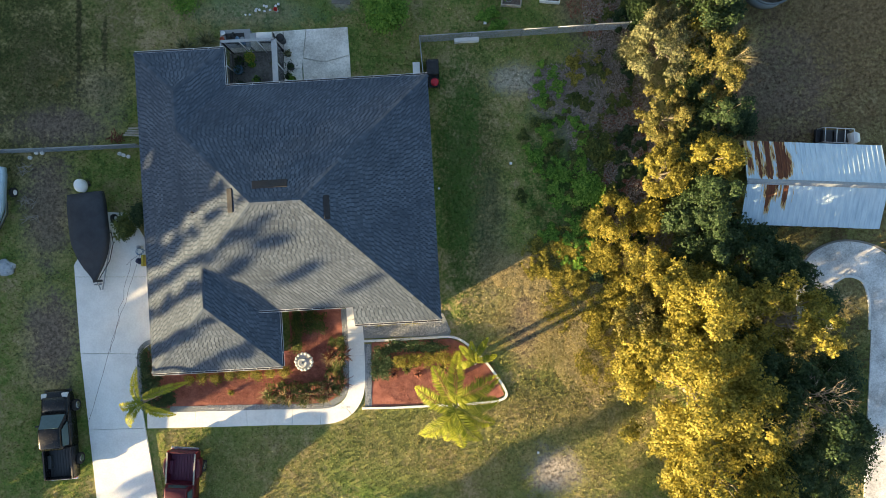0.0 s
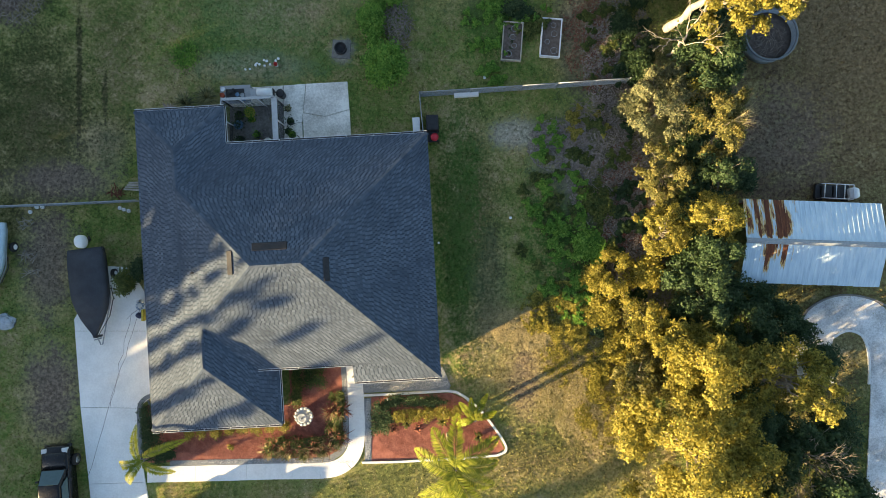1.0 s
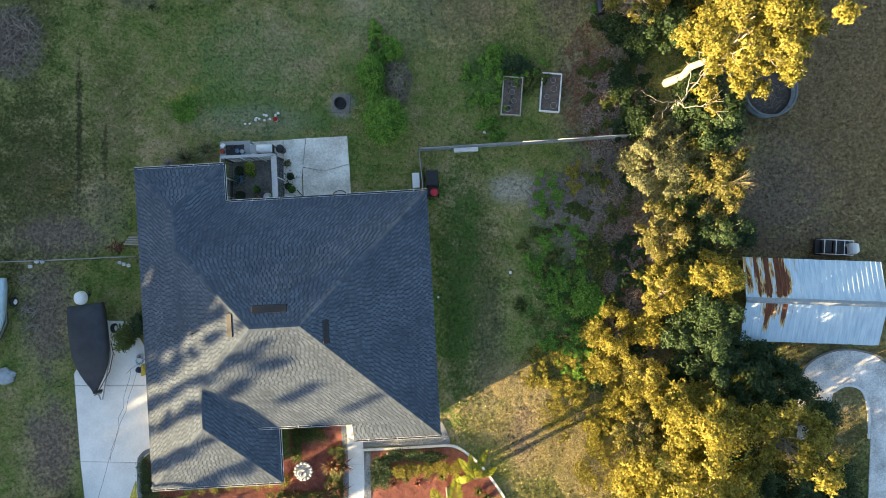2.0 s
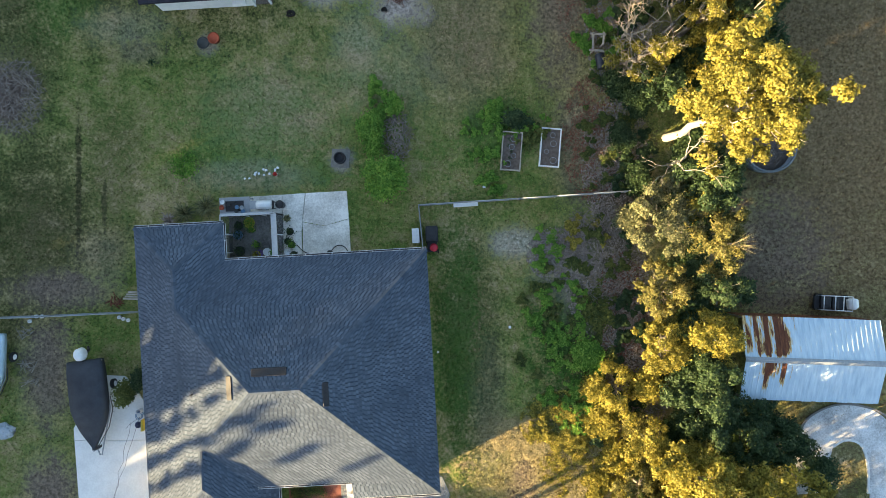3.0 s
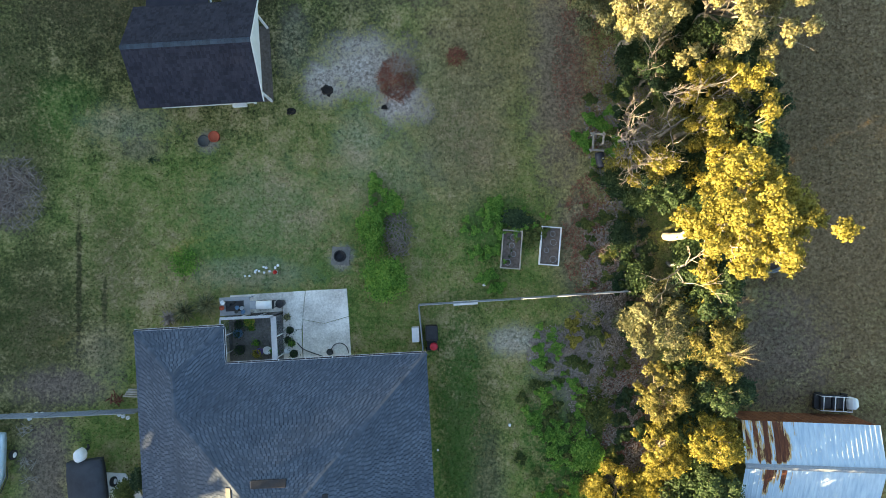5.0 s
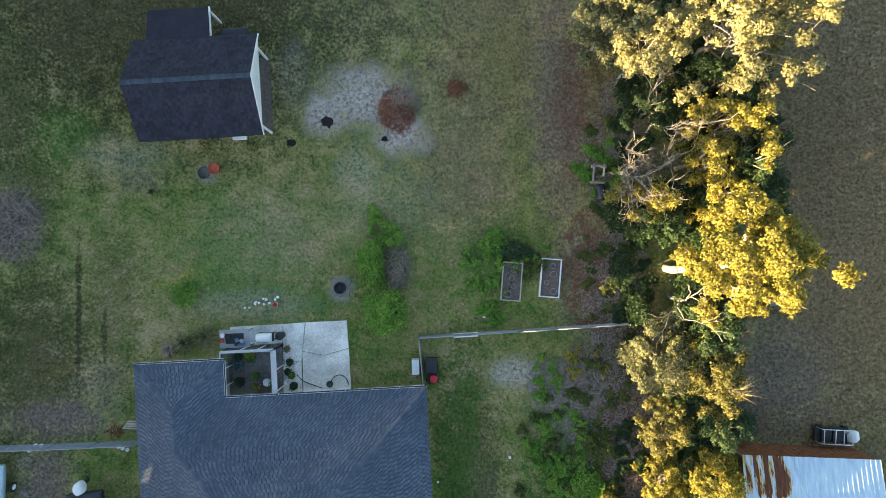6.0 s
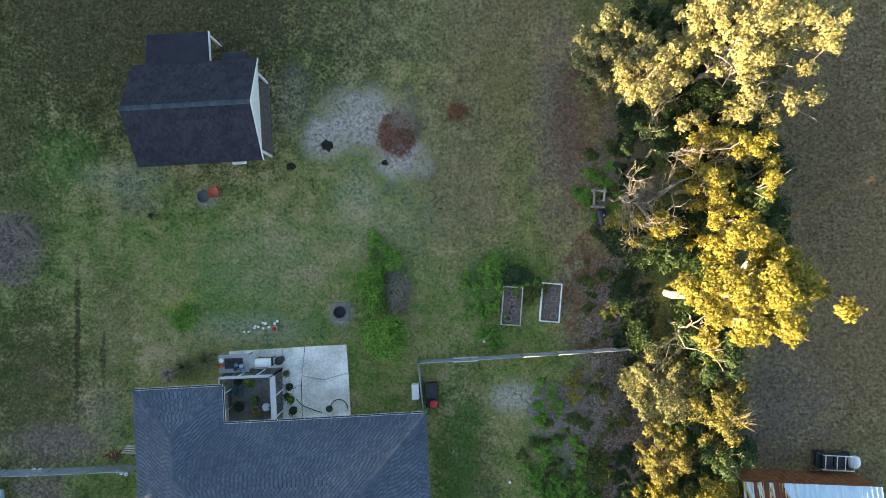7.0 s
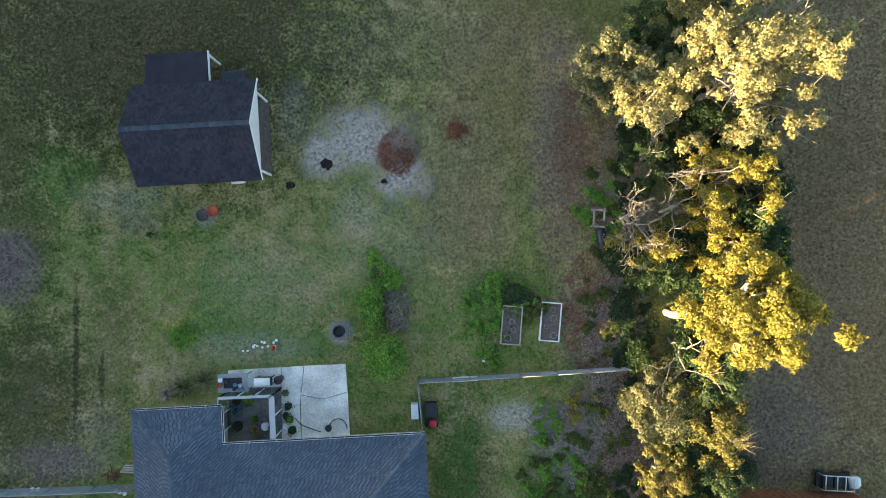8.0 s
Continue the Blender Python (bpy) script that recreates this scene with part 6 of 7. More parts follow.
def crumple(name, label, x, y, r, h, material, seed, category):
    bm = bmesh.new()
    bmesh.ops.create_icosphere(bm, subdivisions=4, radius=1.0)
    for v in bm.verts:
        d = 1 + 0.28 * noise.noise(v.co * 1.8 + Vector((seed, 0, 0))) + 0.16 * abs(noise.noise(v.co * 5 + Vector((0, seed, 0))))
        v.co = Vector((v.co.x * r * d, v.co.y * r * 0.8 * d, max(-0.02, v.co.z * h * d)))
    ob = part(name, bm, material)
    ob.location = (x, y, 0)
    return tagged(ob, label, category)


crumple("tarpaulin", "crumpled silver-grey tarpaulin heap on the grass", -27.15, -1.15, 0.6, 0.4, plain("silver_tarpaulin", (0.34, 0.38, 0.43), 0.5), 4.2, "tarpaulin")
for k, (x, y) in enumerate([(-25.9, 4.9), (-25.7, 2.9), (-25.4, 1.9)]):
    twig_pile("bleached_branch", "bleached grey dead branch on the ground", x, y, 0.5, 0.25, 0.15, 14, "palebark", 300 + k, "branch", 0.022, 0.9)


# ---- fences ----
def chain_fence(label, pts, h, white_parts=(), seed=1):
    f = thing("chain_link_fence", label, "fence")
    for a, b in zip(pts, pts[1:]):
        a, b = Vector((*a, 0)), Vector((*b, 0))
        le = (b - a).length
        d = (b - a) / le
        n = max(1, round(le / 2.6))
        for k in range(n + 1):
            p = a + d * le * k / n
            part("post", tube(bmesh.new(), [p - Vector((0, 0, 0.1)), p + Vector((0, 0, h + 0.04)), p + Vector((0, 0, h + 0.07))], [0.032, 0.032, 0.015], 8), MAT["galv"], f)
        for k in range(n):
            p, q = a + d * le * k / n, a + d * le * (k + 1) / n
            part("top_rail", tube(bmesh.new(), [p + Vector((0, 0, h)), q + Vector((0, 0, h))], 0.03, 8), MAT["white"] if k in white_parts else MAT["galv"], f)
            w = (q - p).length
            m = int((w + h) / 0.075)
            quads = []
            for s in (1, -1):
                for i in range(m):
                    x0 = i * 0.075 - h
                    lo, hi = max(0, -x0), min(h, w - x0)
                    if hi <= lo:
                        continue
                    u0, u1 = x0 + lo, x0 + hi
                    if s < 0:
                        u0, u1 = w - u0, w - u1
                    e = Vector((0, 0, 0.007))
                    A, B = p + d * u0 + Vector((0, 0, lo)), p + d * u1 + Vector((0, 0, hi))
                    o = d.cross(Vector((0, 0, 1))) * 0.006
                    quads.append((A - d * 0.007, A + d * 0.007, B + d * 0.007, B - d * 0.007))
                    quads.append((A - o, A + o, B + o, B - o))
            tagged(part("wire_mesh", soup("wire_mesh", np.array([[tuple(v) for v in q] for q in quads]), MAT["galv"]), None, f), kind="stuff")
    return f


chain_fence("grey chain-link fence running from the house to the wood", [(-1.42, 12.80), (4.8, 13.2), (11.3, 13.65)], 1.15)
chain_fence("short chain-link return fence beside the house", [(-1.42, 12.80), (-1.15, 10.1)], 1.15)
chain_fence("grey chain-link fence west of the house", [(-29.5, 5.85), (-23.9, 6.05), (-18.5, 6.3)], 1.2)
tagged(part("board", box(bmesh.new(), -0.75, 0.75, -0.12, 0.12, 0.0, 0.35, 0.01), MAT["white"]), "pale board leaning along the fence foot", "board").matrix_world = pose(1.45, 12.88, 0.0, 0, 0, 3.5)

# ---- raised beds ----
def raised_bed(label, x, y, turn, mat_name, seed):
    t = thing("raised_bed", label, "raised bed", "raised garden beds", at=(x, y, 0), turn=turn)
    for x0, x1, y0, y1 in ((-0.62, 0.62, -1.2, -1.13), (-0.62, 0.62, 1.13, 1.2), (-0.62, -0.55, -1.13, 1.13), (0.55, 0.62, -1.13, 1.13)):
        part("board", box(bmesh.new(), x0, x1, y0, y1, -0.02, 0.3, 0.008), MAT[mat_name], t)
    part("soil", box(bmesh.new(), -0.55, 0.55, -1.13, 1.13, 0, 0.2), MAT["soil"], t)
    rr = random.Random(seed)
    for k in range(4):
        cx, cy, r = rr.uniform(-0.25, 0.25), -0.8 + k * 0.52, rr.uniform(0.14, 0.2)
        part("wire_hoop", tube(bmesh.new(), [(cx + r * math.cos(a * math.pi / 8), cy + r * math.sin(a * math.pi / 8), 0.27) for a in range(17)], 0.012, 5), MAT["galv"], t)
    return t


raised_bed("wooden raised bed with dark soil and weeds", 4.28, 16.18, -4.0, "wood", 1)
raised_bed("white-framed raised bed with bare soil", 6.67, 16.4, -4.5, "white", 2)
for k in range(5):
    spiky("weed", "small green weed in the raised bed", 4.05 + 0.1 * (k % 3), 15.4 + 0.38 * k, 0.26, 24, "leaf_d", 320 + k, 0.6, 0.025, "weed", 0.0)

# ---- fire ring, pots, small things on the lawn ----
ring = thing("fire_ring", "round fire pit of dark steel on grey sand", "fire pit", at=(-6.32, 15.75, 0))
bm = bmesh.new()
lathe(bm, [(0.33, 0.0), (0.36, 0.0), (0.37, 0.32), (0.33, 0.33), (0.30, 0.30), (0.29, 0.06), (0.02, 0.05)], 24)
part("ring", bm, MAT["black"], ring)
part("pad", prism(bmesh.new(), [(-0.58, -0.52), (0.55, -0.6), (0.62, 0.55), (-0.5, 0.6)], -0.03, 0.035, 0.015), MAT["crack"], ring, "worn grey concrete pad")


def pot(label, x, y, r, h, colour, z=0.0, plant=None, seed=1):
    t = thing("plant_pot", label, "plant pot", at=(x, y, z))
    part("pot", lathe(bmesh.new(), [(r * 0.72, 0), (r * 0.98, h * 0.9), (r * 1.06, h * 0.9), (r * 1.06, h), (r * 0.92, h), (r * 0.9, h * 0.85), (0.02, h * 0.84)], 16), colour, t)
    if plant:
        gen = np.random.default_rng(seed)
        pts = gen.normal(size=(160, 3)) * np.array((r * 0.6, r * 0.6, r * 0.4)) + np.array((0, 0, h + r * 0.45))
        tagged(part("foliage", soup("foliage", leaf_corners(pts, 0.09, 0.6, gen=gen), MAT[plant]), None, t), kind="stuff")
    return t


TERRA, DGREY, LGREY, BLUE = plain("terracotta", (0.36, 0.075, 0.035), 0.75), plain("dark_pot", (0.045, 0.05, 0.05), 0.6), plain("grey_pot", (0.36, 0.38, 0.40), 0.6), plain("blue_plastic", (0.10, 0.20, 0.32), 0.5)
YELL = plain("yellow_plastic", (0.42, 0.36, 0.05), 0.5)
pot("red terracotta pot on the lawn", -14.05, 23.1, 0.34, 0.42, TERRA)
pot("dark round pot sunk in grey sand", -14.75, 22.85, 0.36, 0.25, DGREY)
for x, y, r in ((-7.16, 26.05, 0.2), (-9.43, 24.75, 0.13), (-3.6, 25.0, 0.09)):
    bm = lathe(bmesh.new(), [(r * 1.7, -0.02), (r * 1.25, 0.09), (r, 0.07), (r * 0.8, -0.0), (0.03, -0.005)], 14)
    for v in bm.verts:
        j = 1 + 0.5 * noise.noise((v.co.x / r * 1.3, v.co.y / r * 1.3, x))
        v.co.x *= j * 1.2
        v.co.y *= j
    ob = part("burrow_mound", bm, plain("dug_soil", (0.020, 0.017, 0.015), 0.95))
    ob.location = (x, y, 0.0)
    tagged(ob, "dark dug hole in grey sand", "hole")
# ornament and pale stones behind the patio
orn = thing("garden_ornament", "small red and white garden ornament on the grass", "ornament", at=(-10.3, 14.75, 0))
part("base", lathe(bmesh.new(), [(0.11, 0), (0.13, 0.2), (0.07, 0.24)], 10), MAT["white"], orn)
part("top", lathe(bmesh.new(), [(0.12, 0.24), (0.14, 0.32), (0.06, 0.5), (0.01, 0.6)], 10), plain("red_paint", (0.45, 0.02, 0.02), 0.4), orn)
rr = random.Random(5)
for k in range(16):
    a = rr.random()
    bm = bmesh.new()
    bmesh.ops.create_icosphere(bm, subdivisions=1, radius=rr.uniform(0.04, 0.1))
    for v in bm.verts:
        v.co *= rr.uniform(0.8, 1.2)
        v.co.z *= 0.5
    ob = part("stone", bm, MAT["white"])
    ob.location = (-12.1 + 1.9 * a + rr.uniform(-0.15, 0.15), 14.5 + 1.1 * a * rr.uniform(0.2, 1.2), 0.03)
    tagged(ob, "small white stone on the grass", "stone", "pale stones behind the patio")
for x, y in ((-25.55, 5.65), (-25.15, 5.95), (-24.8, 5.95), (-20.0, 5.9), (-19.75, 5.8), (-19.45, 5.72)):
    tagged(part("white_ring", lathe(bmesh.new(), [(0.06, 0), (0.115, 0), (0.115, 0.12), (0.06, 0.12), (0.055, 0.02)], 14), MAT["white"]), "small white ring-shaped block by the fence", "block", "white rings by the fence").location = (x, y, 0)
for x, y, s in ((-0.25, 3.75, 0.12), (4.2, 5.3, 0.16), (2.6, 14.0, 0.18), (5.9, -12.6, 0.14), (-3.4, -5.95, 0.14)):
    bm = box(bmesh.new(), -s / 2, s / 2, -s / 2, s / 2, 0, s * 0.6, s * 0.15)
    ob = part("white_marker", bm, MAT["white"])
    ob.location = (x, y, 0)
    tagged(ob, "small white marker on the ground", "marker")

# lumber by the fence
for k in range(4):
    bm = box(bmesh.new(), -1.2 + 0.1 * k, 0.9, -0.05, 0.05, 0.02, 0.1, 0.006)
    ob = part("plank", bm, MAT["wood"])
    ob.matrix_world = pose(-18.55, 7.0 + 0.16 * k, 0.0, 0, 0, -3 + 1.5 * k)
    tagged(ob, "weathered loose plank beside the house", "plank", "lumber by the fence")
twig_pile("scrap_heap", "rust-brown scrap wood beside the fence", -20.3, 6.9, 0.5, 0.25, 0.2, 22, "redtwig", 330, "scrap", 0.03, 0.7)

# saw-horse frame and barrel by the wood
sh = thing("wooden_frame", "weathered wooden frame standing on grass", "frame", at=(9.45, 22.75, 0), turn=-4)
for x0, x1, y0, y1 in ((-0.3, -0.2, -0.55, 0.6), (0.32, 0.42, -0.1, 0.65), (-0.45, 0.5, 0.45, 0.55), (-0.45, 0.45, -0.55, -0.45)):
    part("rail", box(bmesh.new(), x0, x1, y0, y1, 0.62, 0.7, 0.006), MAT["wood"], sh)
for x, y in ((-0.25, -0.5), (-0.25, 0.5), (0.37, 0.5), (0.37, -0.05)):
    part("leg", box(bmesh.new(), x - 0.04, x + 0.04, y - 0.04, y + 0.04, 0, 0.62), MAT["wood"], sh)
br = thing("barrel", "dark blue-black plastic barrel lying on grass", "barrel", at=(9.75, 21.7, 0.3), turn=10)
part("drum", tube(bmesh.new(), [(0, -0.46, 0), (0, -0.43, 0), (0, -0.2, 0), (0, 0.0, 0), (0, 0.2, 0), (0, 0.43, 0), (0, 0.46, 0)], [0.24, 0.28, 0.3, 0.285, 0.3, 0.28, 0.24], 20), plain("barrel_plastic", (0.022, 0.026, 0.04), 0.4), br)
part("bung", tube(bmesh.new(), [(0.08, 0.05, 0.285), (0.08, 0.05, 0.33)], 0.035, 8), MAT["white"], br, "pale cap")

# mower and utility box by the house corner
mw = thing("lawn_mower", "black and red push mower on the grass", "lawn mower", at=(-0.62, 10.6, 0), turn=2)
part("bag", box(bmesh.new(), -0.38, 0.38, 0.0, 0.95, 0.15, 0.75, 0.14), MAT["black"], mw, "black grass bag")
part("deck", box(bmesh.new(), -0.3, 0.32, -0.65, 0.05, 0.12, 0.34, 0.08), MAT["black"], mw)
part("engine", lathe(bmesh.new(), [(0.24, 0.34), (0.25, 0.5), (0.16, 0.56), (0.03, 0.57)], 14, (0.1, -0.38, 0)), plain("red_engine_cover", (0.55, 0.03, 0.05), 0.35), mw, "red engine cover")
for x in (-0.34, 0.36):
    for y in (-0.6, 0.05):
        part("wheel", tube(bmesh.new(), [(x - 0.03, y, 0.13), (x + 0.03, y, 0.13)], 0.13, 14), MAT["rubber"], mw)
tagged(part("utility_box", box(bmesh.new(), -0.22, 0.22, -0.45, 0.45, 0, 0.6, 0.02), MAT["white"]), "white-grey utility box against the fence", "utility box").matrix_world = pose(-1.62, 10.95, 0, 0, 0, 3)

# old pool and garden cart beyond the wood
pool = thing("old_pool", "round above-ground pool, blue rim, full of debris", "pool", at=(19.9, 16.4, 0))
part("pool_wall", lathe(bmesh.new(), [(1.55, 0), (1.57, 0.85), (1.52, 0.85), (1.5, 0.1), (0.05, 0.1)], 48), plain("faded_blue_steel", (0.30, 0.36, 0.42), 0.6), pool)
part("rim", lathe(bmesh.new(), [(1.5, 0.85), (1.64, 0.85), (1.64, 0.89), (1.5, 0.89), (1.5, 0.85)], 48, caps=False), plain("dull_rim", (0.13, 0.15, 0.17), 0.6), pool, "pale rim")
part("debris", lathe(bmesh.new(), [(1.49, 0.1), (1.48, 0.4), (1.0, 0.45), (0.4, 0.38), (0.02, 0.4)], 40), MAT["soil"], pool, "dark leaves and dirt")
twig_pile("pool_brush", "dry stalks lying in the old pool", 20.0, 16.1, 1.1, 1.0, 0.35, 70, "twig", 340, "dry brush", 0.014, 0.7).location.z = 0.4

cart = thing("golf_cart_frame", "stripped white-framed garden cart with dark seats", "cart", at=(23.95, 6.85, 0), turn=-3)
cart.scale = (0.87, 0.87, 0.87)
part("chassis", box(bmesh.new(), -1.3, 1.1, -0.5, 0.5, 0.25, 0.5, 0.05), MAT["black"], cart)
for x0, x1 in ((-0.95, -0.25), (-0.15, 0.3)):
    part("seat", box(bmesh.new(), x0, x1, -0.42, 0.42, 0.5, 0.72, 0.06), MAT["black"], cart, "black seat")
for p in ([(-1.2, -0.5, 0.5), (-1.15, -0.5, 1.1), (1.0, -0.5, 1.1), (1.05, -0.5, 0.5)], [(-1.2, 0.5, 0.5), (-1.15, 0.5, 1.1), (1.0, 0.5, 1.1), (1.05, 0.5, 0.5)], [(-0.2, -0.5, 1.1), (-0.2, 0.5, 1.1)], [(0.38, -0.5, 1.1), (0.38, 0.5, 1.1)], [(1.0, -0.5, 1.1), (1.0, 0.5, 1.1)], [(-1.0, -0.5, 1.1), (-1.0, 0.5, 1.1)]):
    part("frame_tube", tube(bmesh.new(), p, 0.035, 6), MAT["white"], cart, "white tube frame")
part("cowl", loft(bmesh.new(), [rounded(-0.4, 0.35, 0.3, 0.75, r=0.1), rounded(0.0, 0.4, 0.3, 0.9, r=0.12), rounded(0.35, 0.3, 0.35, 0.7, r=0.1)]), MAT["white"], cart, "white front cowl").matrix_local = pose(1.35, 0, 0, 0, 0, -80)
for x in (-0.9, 0.95):
    for y in (-0.5, 0.5):
        part("wheel", tube(bmesh.new(), [(x, y - 0.08, 0.24), (x, y + 0.08, 0.24)], 0.24, 14), MAT["rubber"], cart)

# ---- patio enclosure and its clutter ----
scr = thing("patio_screen", "grey screen enclosure open to the sky", "screen enclosure")
SCREEN = plain("grey_screen", (0.10, 0.12, 0.145), 0.6)
_t = SCREEN.node_tree
_see, _half = _t.nodes.new("ShaderNodeBsdfTransparent"), _t.nodes.new("ShaderNodeMixShader")
_half.inputs["Fac"].default_value = 0.22        # open insect mesh: mostly holes
link(_t, _see.outputs[0], _half.inputs[1])
link(_t, _t.nodes["Principled BSDF"].outputs[0], _half.inputs[2])
link(_t, _half.outputs[0], _t.nodes["Material Output"].inputs["Surface"])
P = [(-12.98, 9.9), (-12.98, 12.1), (-9.87, 12.25), (-9.75, 9.75)]
for (a, b), rail in zip(zip(P, P[1:]), (1.6, 4.0, 8.0)):
    a, b = Vector((*a, 0)), Vector((*b, 0))
    d = (b - a).normalized()
    o = Vector((-d.y, d.x, 0)) * 0.02
    n = max(2, round((b - a).length / 1.1))
    for k in range(n):
        p, q = a.lerp(b, k / n) + d * 0.03, a.lerp(b, (k + 1) / n) - d * 0.03
        part("panel", prism(bmesh.new(), [tuple(v)[:2] for v in (p - o * 0.3, q - o * 0.3, q + o * 0.3, p + o * 0.3)], 0.05, 2.12), SCREEN, scr)
    for k in range(n + 1):
        p = a.lerp(b, k / n)
        part("post", box(bmesh.new(), p.x - 0.03, p.x + 0.03, p.y - 0.03, p.y + 0.03, 0.05, 2.14), MAT["white"], scr)
    part("top_rail", prism(bmesh.new(), [tuple(v)[:2] for v in (a - o * rail, b - o * rail, b + o * rail, a + o * rail)], 2.14, 2.2), LGREY, scr, "pale grey top rail")
tb = thing("potting_table", "grey work table crowded with pots and jars", "table", at=(-12.55, 12.72, 0.05), turn=3)
part("tabletop", box(bmesh.new(), -0.92, 0.92, -0.55, 0.55, 0.82, 0.87, 0.01), plain("grey_tabletop", (0.30, 0.31, 0.32), 0.6), tb)
for x in (-0.85, 0.85):
    for y in (-0.48, 0.48):
        part("leg", box(bmesh.new(), x - 0.03, x + 0.03, y - 0.03, y + 0.03, -0.02, 0.82), MAT["galv"], tb)
part("tray", box(bmesh.new(), -0.55, 0.55, -0.3, 0.32, 0.875, 0.90, 0.008), MAT["black"], tb, "dark tray")
for k, (x, y, r, h, c) in enumerate([(-13.2, 12.95, 0.13, 0.3, MAT["white"]), (-13.28, 12.62, 0.14, 0.22, TERRA), (-12.85, 12.8, 0.09, 0.25, DGREY), (-12.35, 12.65, 0.12, 0.24, BLUE), (-12.05, 12.62, 0.12, 0.26, LGREY), (-12.0, 12.4, 0.13, 0.2, BLUE), (-12.4, 12.4, 0.1, 0.22, DGREY), (-12.6, 12.95, 0.07, 0.26, DGREY)]):
    pot("small pot on the work table", x, y, r, h, c, 0.92)["group"] = "pots on the work table"
gr = thing("gas_grill", "gas grill with a white lid and grey side shelf", "grill", at=(-10.85, 12.8, 0.05), turn=2)
part("lid", tube(bmesh.new(), [(-0.35, 0.0, 0.95), (-0.34, 0.0, 0.95), (0.55, 0.0, 0.95), (0.56, 0.0, 0.95)], [0.2, 0.26, 0.26, 0.2], 16), MAT["white"], gr, "white lid")
part("firebox", box(bmesh.new(), -0.38, 0.6, -0.26, 0.26, 0.55, 0.92, 0.03), MAT["black"], gr)
part("side_shelf", box(bmesh.new(), -0.78, -0.4, -0.24, 0.26, 0.86, 0.9, 0.01), LGREY, gr)
part("handle", tube(bmesh.new(), [(-0.2, -0.3, 1.0), (0.4, -0.3, 1.0)], 0.02, 6), CHROME, gr)
for x in (-0.34, 0.55):
    for y in (-0.2, 0.2):
        part("leg", box(bmesh.new(), x - 0.025, x + 0.025, y - 0.025, y + 0.025, 0, 0.56), MAT["black"], gr)
tagged(part("bin", lathe(bmesh.new(), [(0.2, 0.05), (0.24, 0.7), (0.26, 0.72), (0.2, 0.78), (0.03, 0.8)], 16), MAT["black"]), "black lidded bin on the patio", "bin").location = (-9.9, 12.85, 0)
for k, (x, y, r, h, c, pl) in enumerate([(-12.5, 11.55, 0.26, 0.34, DGREY, "leaf_d"), (-11.85, 11.75, 0.32, 0.36, YELL, "leaf_g"), (-11.75, 11.35, 0.18, 0.26, YELL, "leaf_g"), (-12.55, 11.0, 0.28, 0.34, BLUE, "leaf_d"), (-11.4, 10.4, 0.2, 0.28, DGREY, "leaf_g"), (-12.4, 10.0, 0.3, 0.4, DGREY, "leaf_d"),
                                        (-10.75, 9.95, 0.24, 0.34, MAT["white"], None), (-11.2, 9.9, 0.2, 0.3, plain("violet_pot", (0.15, 0.10, 0.3), 0.5), None), (-11.4, 9.75, 0.24, 0.3, YELL, "leaf_a"), (-10.3, 9.9, 0.25, 0.35, plain("green_pot", (0.05, 0.2, 0.12), 0.5), "leaf_g"), (-10.3, 11.4, 0.22, 0.3, DGREY, "leaf_c"),
                                        (-9.35, 11.2, 0.22, 0.34, DGREY, "leaf_d"), (-9.25, 10.4, 0.22, 0.34, DGREY, "leaf_g"), (-9.5, 9.95, 0.2, 0.3, MAT["white"], None), (-9.1, 9.75, 0.24, 0.36, DGREY, "leaf_d"), (-9.5, 10.6, 0.2, 0.3, DGREY, "leaf_d"), (-9.55, 12.0, 0.18, 0.3, DGREY, "leaf_c"), (-6.9, 9.85, 0.2, 0.3, DGREY, None)]):
    pot("patio plant pot, dark" if c is DGREY else "coloured patio plant pot with plants", x, y, r, h, c, 0.05, pl, 350 + k)["group"] = "pots on the patio"
hose = tube(bmesh.new(), [Vector((x, y, 0.07)) for x, y in smooth_line([(-9.0, 10.4), (-8.6, 10.0), (-8.0, 9.75), (-7.4, 9.55)], 6)], 0.025, 6)
tagged(part("garden_hose", hose, MAT["black"]), "black garden hose across the patio", "hose")
tagged(part("garden_hose", tube(bmesh.new(), [Vector((-6.35 + 0.55 * math.cos(a * 0.3), 9.75 + 0.62 * math.sin(a * 0.3), 0.07)) for a in range(11)], 0.025, 6), MAT["black"]), "coiled black hose at the patio's edge", "hose")

# fountain in the front bed
ft = thing("fountain", "tiered grey stone birdbath fountain in the mulch bed", "fountain", at=(-8.52, -6.9, 0))
part("basin", lathe(bmesh.new(), [(0.34, 0), (0.36, 0.1), (0.5, 0.3), (0.56, 0.42), (0.5, 0.43), (0.42, 0.33), (0.05, 0.3)], 28), LGREY, ft)
part("pedestal", lathe(bmesh.new(), [(0.1, 0.3), (0.07, 0.5), (0.09, 0.66)], 14), LGREY, ft)
part("upper_bowl", lathe(bmesh.new(), [(0.08, 0.62), (0.26, 0.74), (0.29, 0.8), (0.24, 0.8), (0.04, 0.73)], 22), LGREY, ft)
part("finial", lathe(bmesh.new(), [(0.05, 0.73), (0.07, 0.85), (0.03, 0.98), (0.05, 1.04), (0.01, 1.1)], 12), LGREY, ft)
for k in range(14):
    a = 2 * math.pi * k / 14
    bm = bmesh.new()
    bmesh.ops.create_icosphere(bm, subdivisions=1, radius=0.11)
    for v in bm.verts:
        v.co *= rr.uniform(0.8, 1.15)
        v.co.z *= 0.7
    part("rim_stone", bm, MAT["stone"], ft).location = (0.5 * math.cos(a), 0.5 * math.sin(a), 0.44)
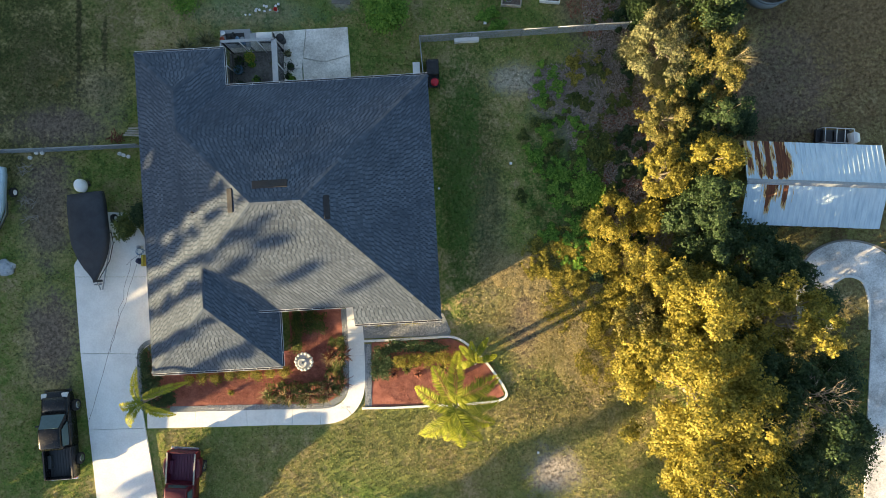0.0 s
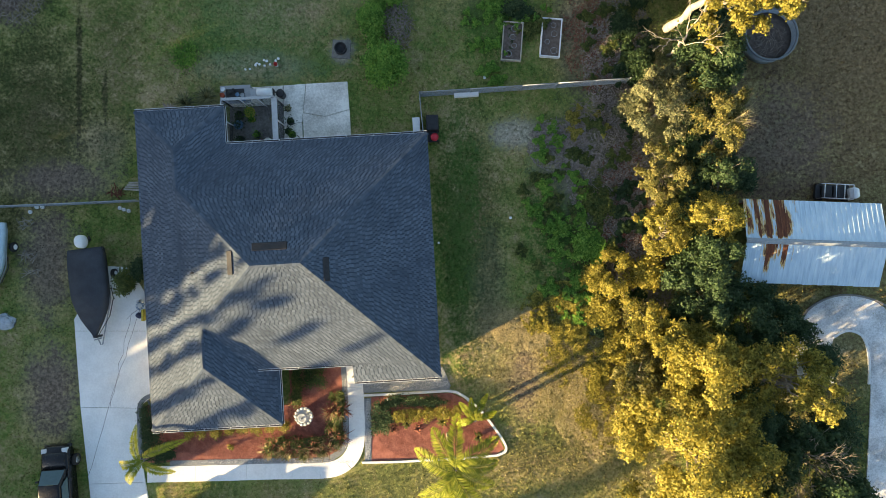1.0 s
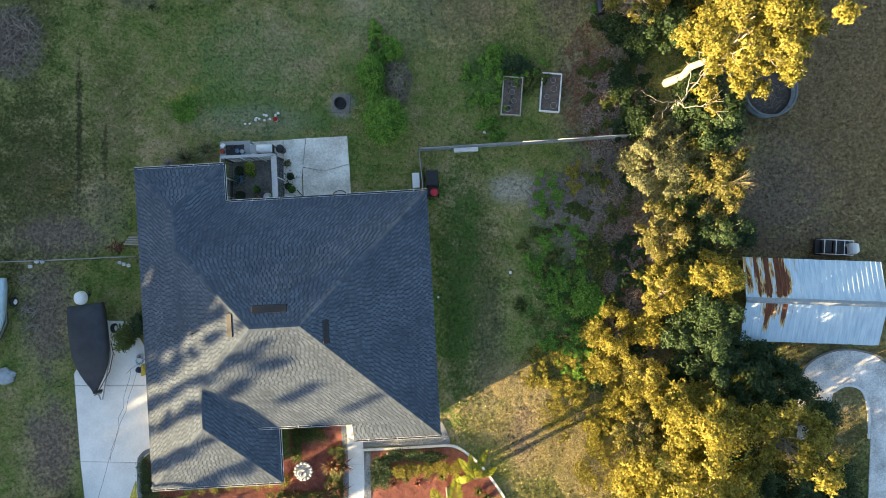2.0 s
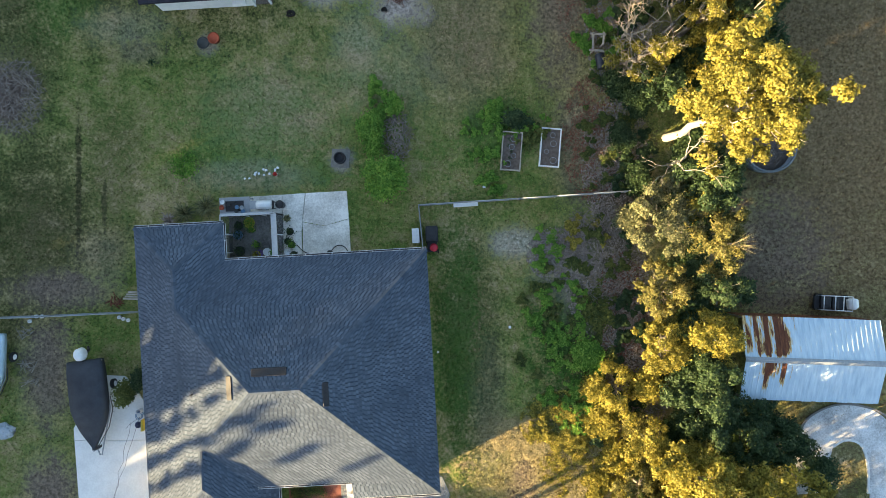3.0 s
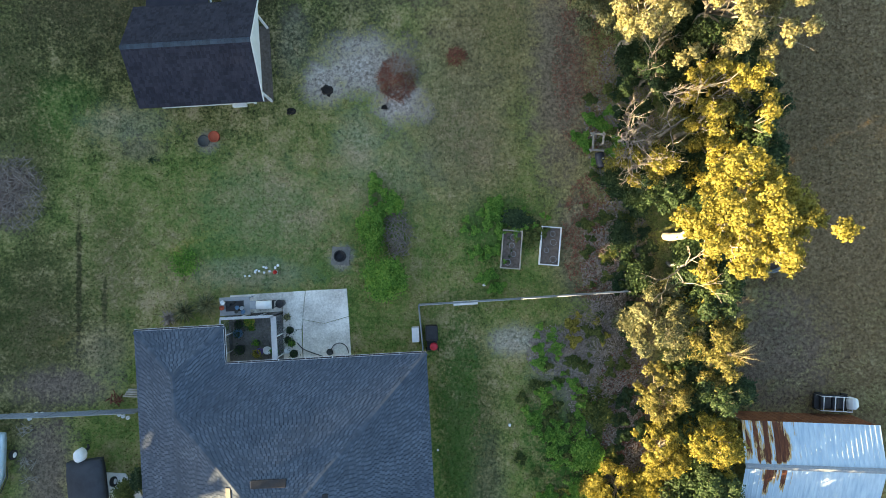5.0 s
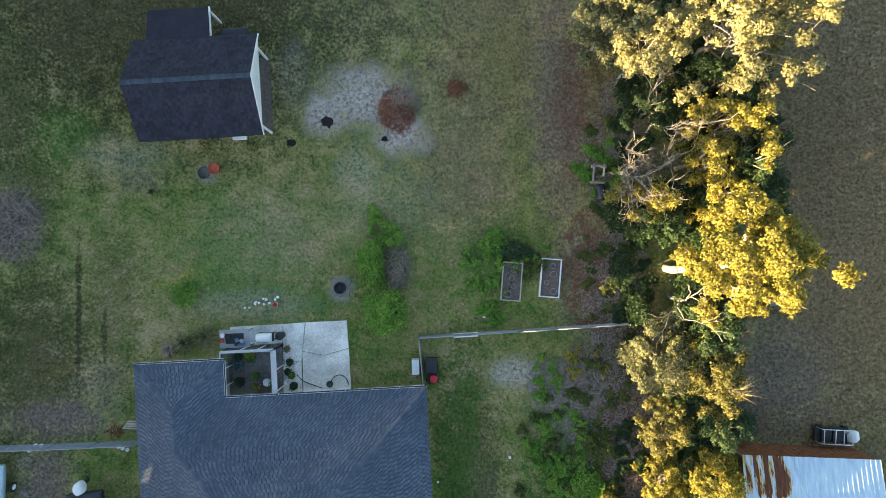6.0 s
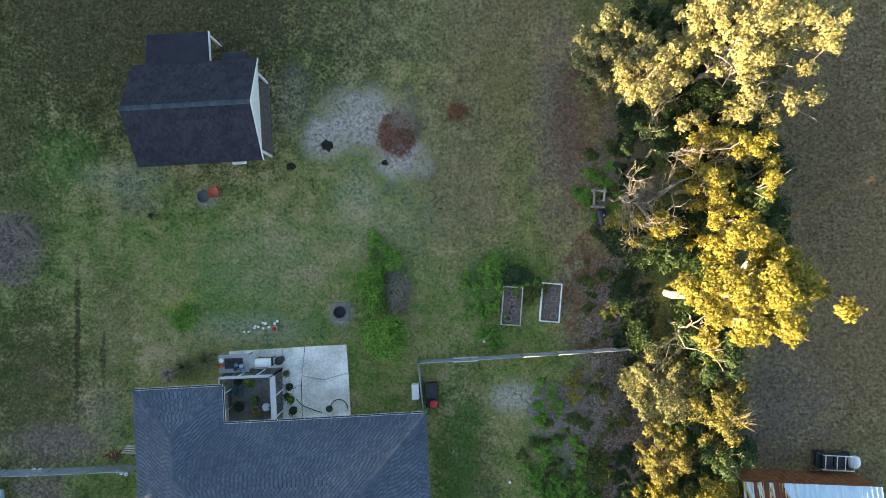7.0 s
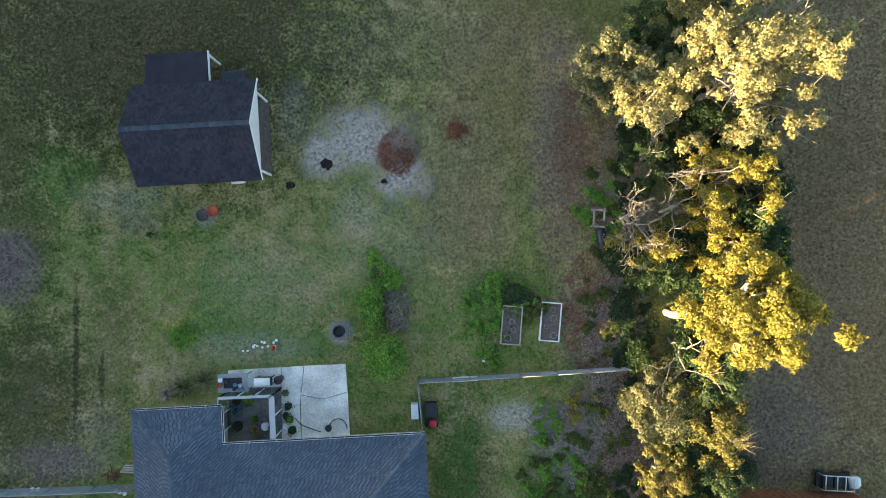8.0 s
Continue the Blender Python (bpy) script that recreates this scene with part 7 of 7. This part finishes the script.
# things by the west wall
crumple("tool_bag", "dark blue bag against the house wall", -18.75, -0.75, 0.22, 0.35, plain("navy_fabric", (0.04, 0.05, 0.11), 0.8), 1.1, "bag")
tagged(part("bucket", lathe(bmesh.new(), [(0.14, 0), (0.17, 0.34), (0.15, 0.34), (0.13, 0.03)], 14), MAT["white"]), "white bucket by the house wall", "bucket").location = (-18.7, 0.1, 0)
tagged(part("board", box(bmesh.new(), -0.06, 0.06, -0.35, 0.35, 0, 0.5, 0.01), YELL), "yellow board leaning on the wall", "board").location = (-18.4, -0.7, 0)
tagged(part("garden_hose", tube(bmesh.new(), [Vector((-18.7 + 0.22 * math.cos(a * 0.5), -0.15 + 0.22 * math.sin(a * 0.5), 0.04 + 0.01 * a)) for a in range(30)], 0.02, 6), BLUE), "coiled blue garden hose", "hose")


# ---- grass ----
def inside(poly, x, y):
    res = np.zeros(len(x), bool)
    for (x0, y0), (x1, y1) in zip(poly, poly[1:] + poly[:1]):
        if y0 != y1:
            res ^= ((y0 > y) != (y1 > y)) & (x < (x1 - x0) * (y - y0) / (y1 - y0) + x0)
    return res


def build_grass(n):
    x, y = rng.uniform(-28.5, 28.5, n), rng.uniform(-16.5, 37.5, n)
    keep = np.ones(n, bool)
    hard = [[(-22.9, -1.0), (-20.9, 2.3), (-19.6, 2.3), (-18.0, 0.2), (-18.0, -5.8), (-17.2, -20), (-21.1, -20)], [(-18.7, -6), (-18.4, -11.15), (-6.4, -10.95), (-5.2, -10.2), (-4.7, -9.9), (3.5, -9.5), (4.0, -9.0), (2.3, -6.5), (0.6, -5.3), (0.9, -3.9), (-1, 9), (-5.6, 9.4), (-5.85, 13.8), (-13.3, 13.4), (-17.5, 11), (-16.5, -6)],
            [(22.0, -6.0), (22.4, -2.0), (24.2, -0.5), (26.5, -0.6), (28.6, -3), (28.6, -17), (26.0, -17), (26.5, -4.5), (25.4, -2.9), (24.2, -4)], [(17.3, 1.6), (25.2, 1.3), (25.4, 5.9), (17.6, 6.1)], [(3.6, 15), (5, 15), (4.8, 17.4), (3.5, 17.4)], [(6.1, 15.2), (7.4, 15.2), (7.2, 17.7), (5.9, 17.6)]]
    for poly in hard:
        keep &= ~inside(poly, x, y)
    for cx, cy, a, b, s in SAND:
        k = np.hypot((x - cx) / a, (y - cy) / b)
        keep &= ~((k < 1.0) & (rng.random(n) < s * 0.9 * (1.1 - k * 0.5)))
    for cx, cy, a, b, s in DIRT:
        k = np.hypot((x - cx) / a, (y - cy) / b)
        keep &= ~((k < 1.0) & (rng.random(n) < s * 0.8))
    x, y = x[keep], y[keep]
    n = len(x)
    tri = []
    for _ in range(3):
        a = rng.uniform(0, 6.283, n)
        h = rng.uniform(0.02, 0.08, n)
        w = rng.uniform(0.012, 0.03, n)
        out = rng.uniform(0.02, 0.09, n)
        bx, by = x + rng.normal(size=n) * 0.02, y + rng.normal(size=n) * 0.02
        p0 = np.stack((bx - np.sin(a) * w, by + np.cos(a) * w, np.full(n, -0.02)), 1)
        p1 = np.stack((bx + np.sin(a) * w, by - np.cos(a) * w, np.full(n, -0.02)), 1)
        p2 = np.stack((bx + np.cos(a) * out, by + np.sin(a) * out, h), 1)
        tri.append(np.stack((p0, p1, p2), 1))
    ob = new("grass", soup("grass", np.concatenate(tri), MAT["grass"]))
    tagged(ob, "short uneven lawn grass, green to straw brown", "grass", kind="stuff")


build_grass(210000)
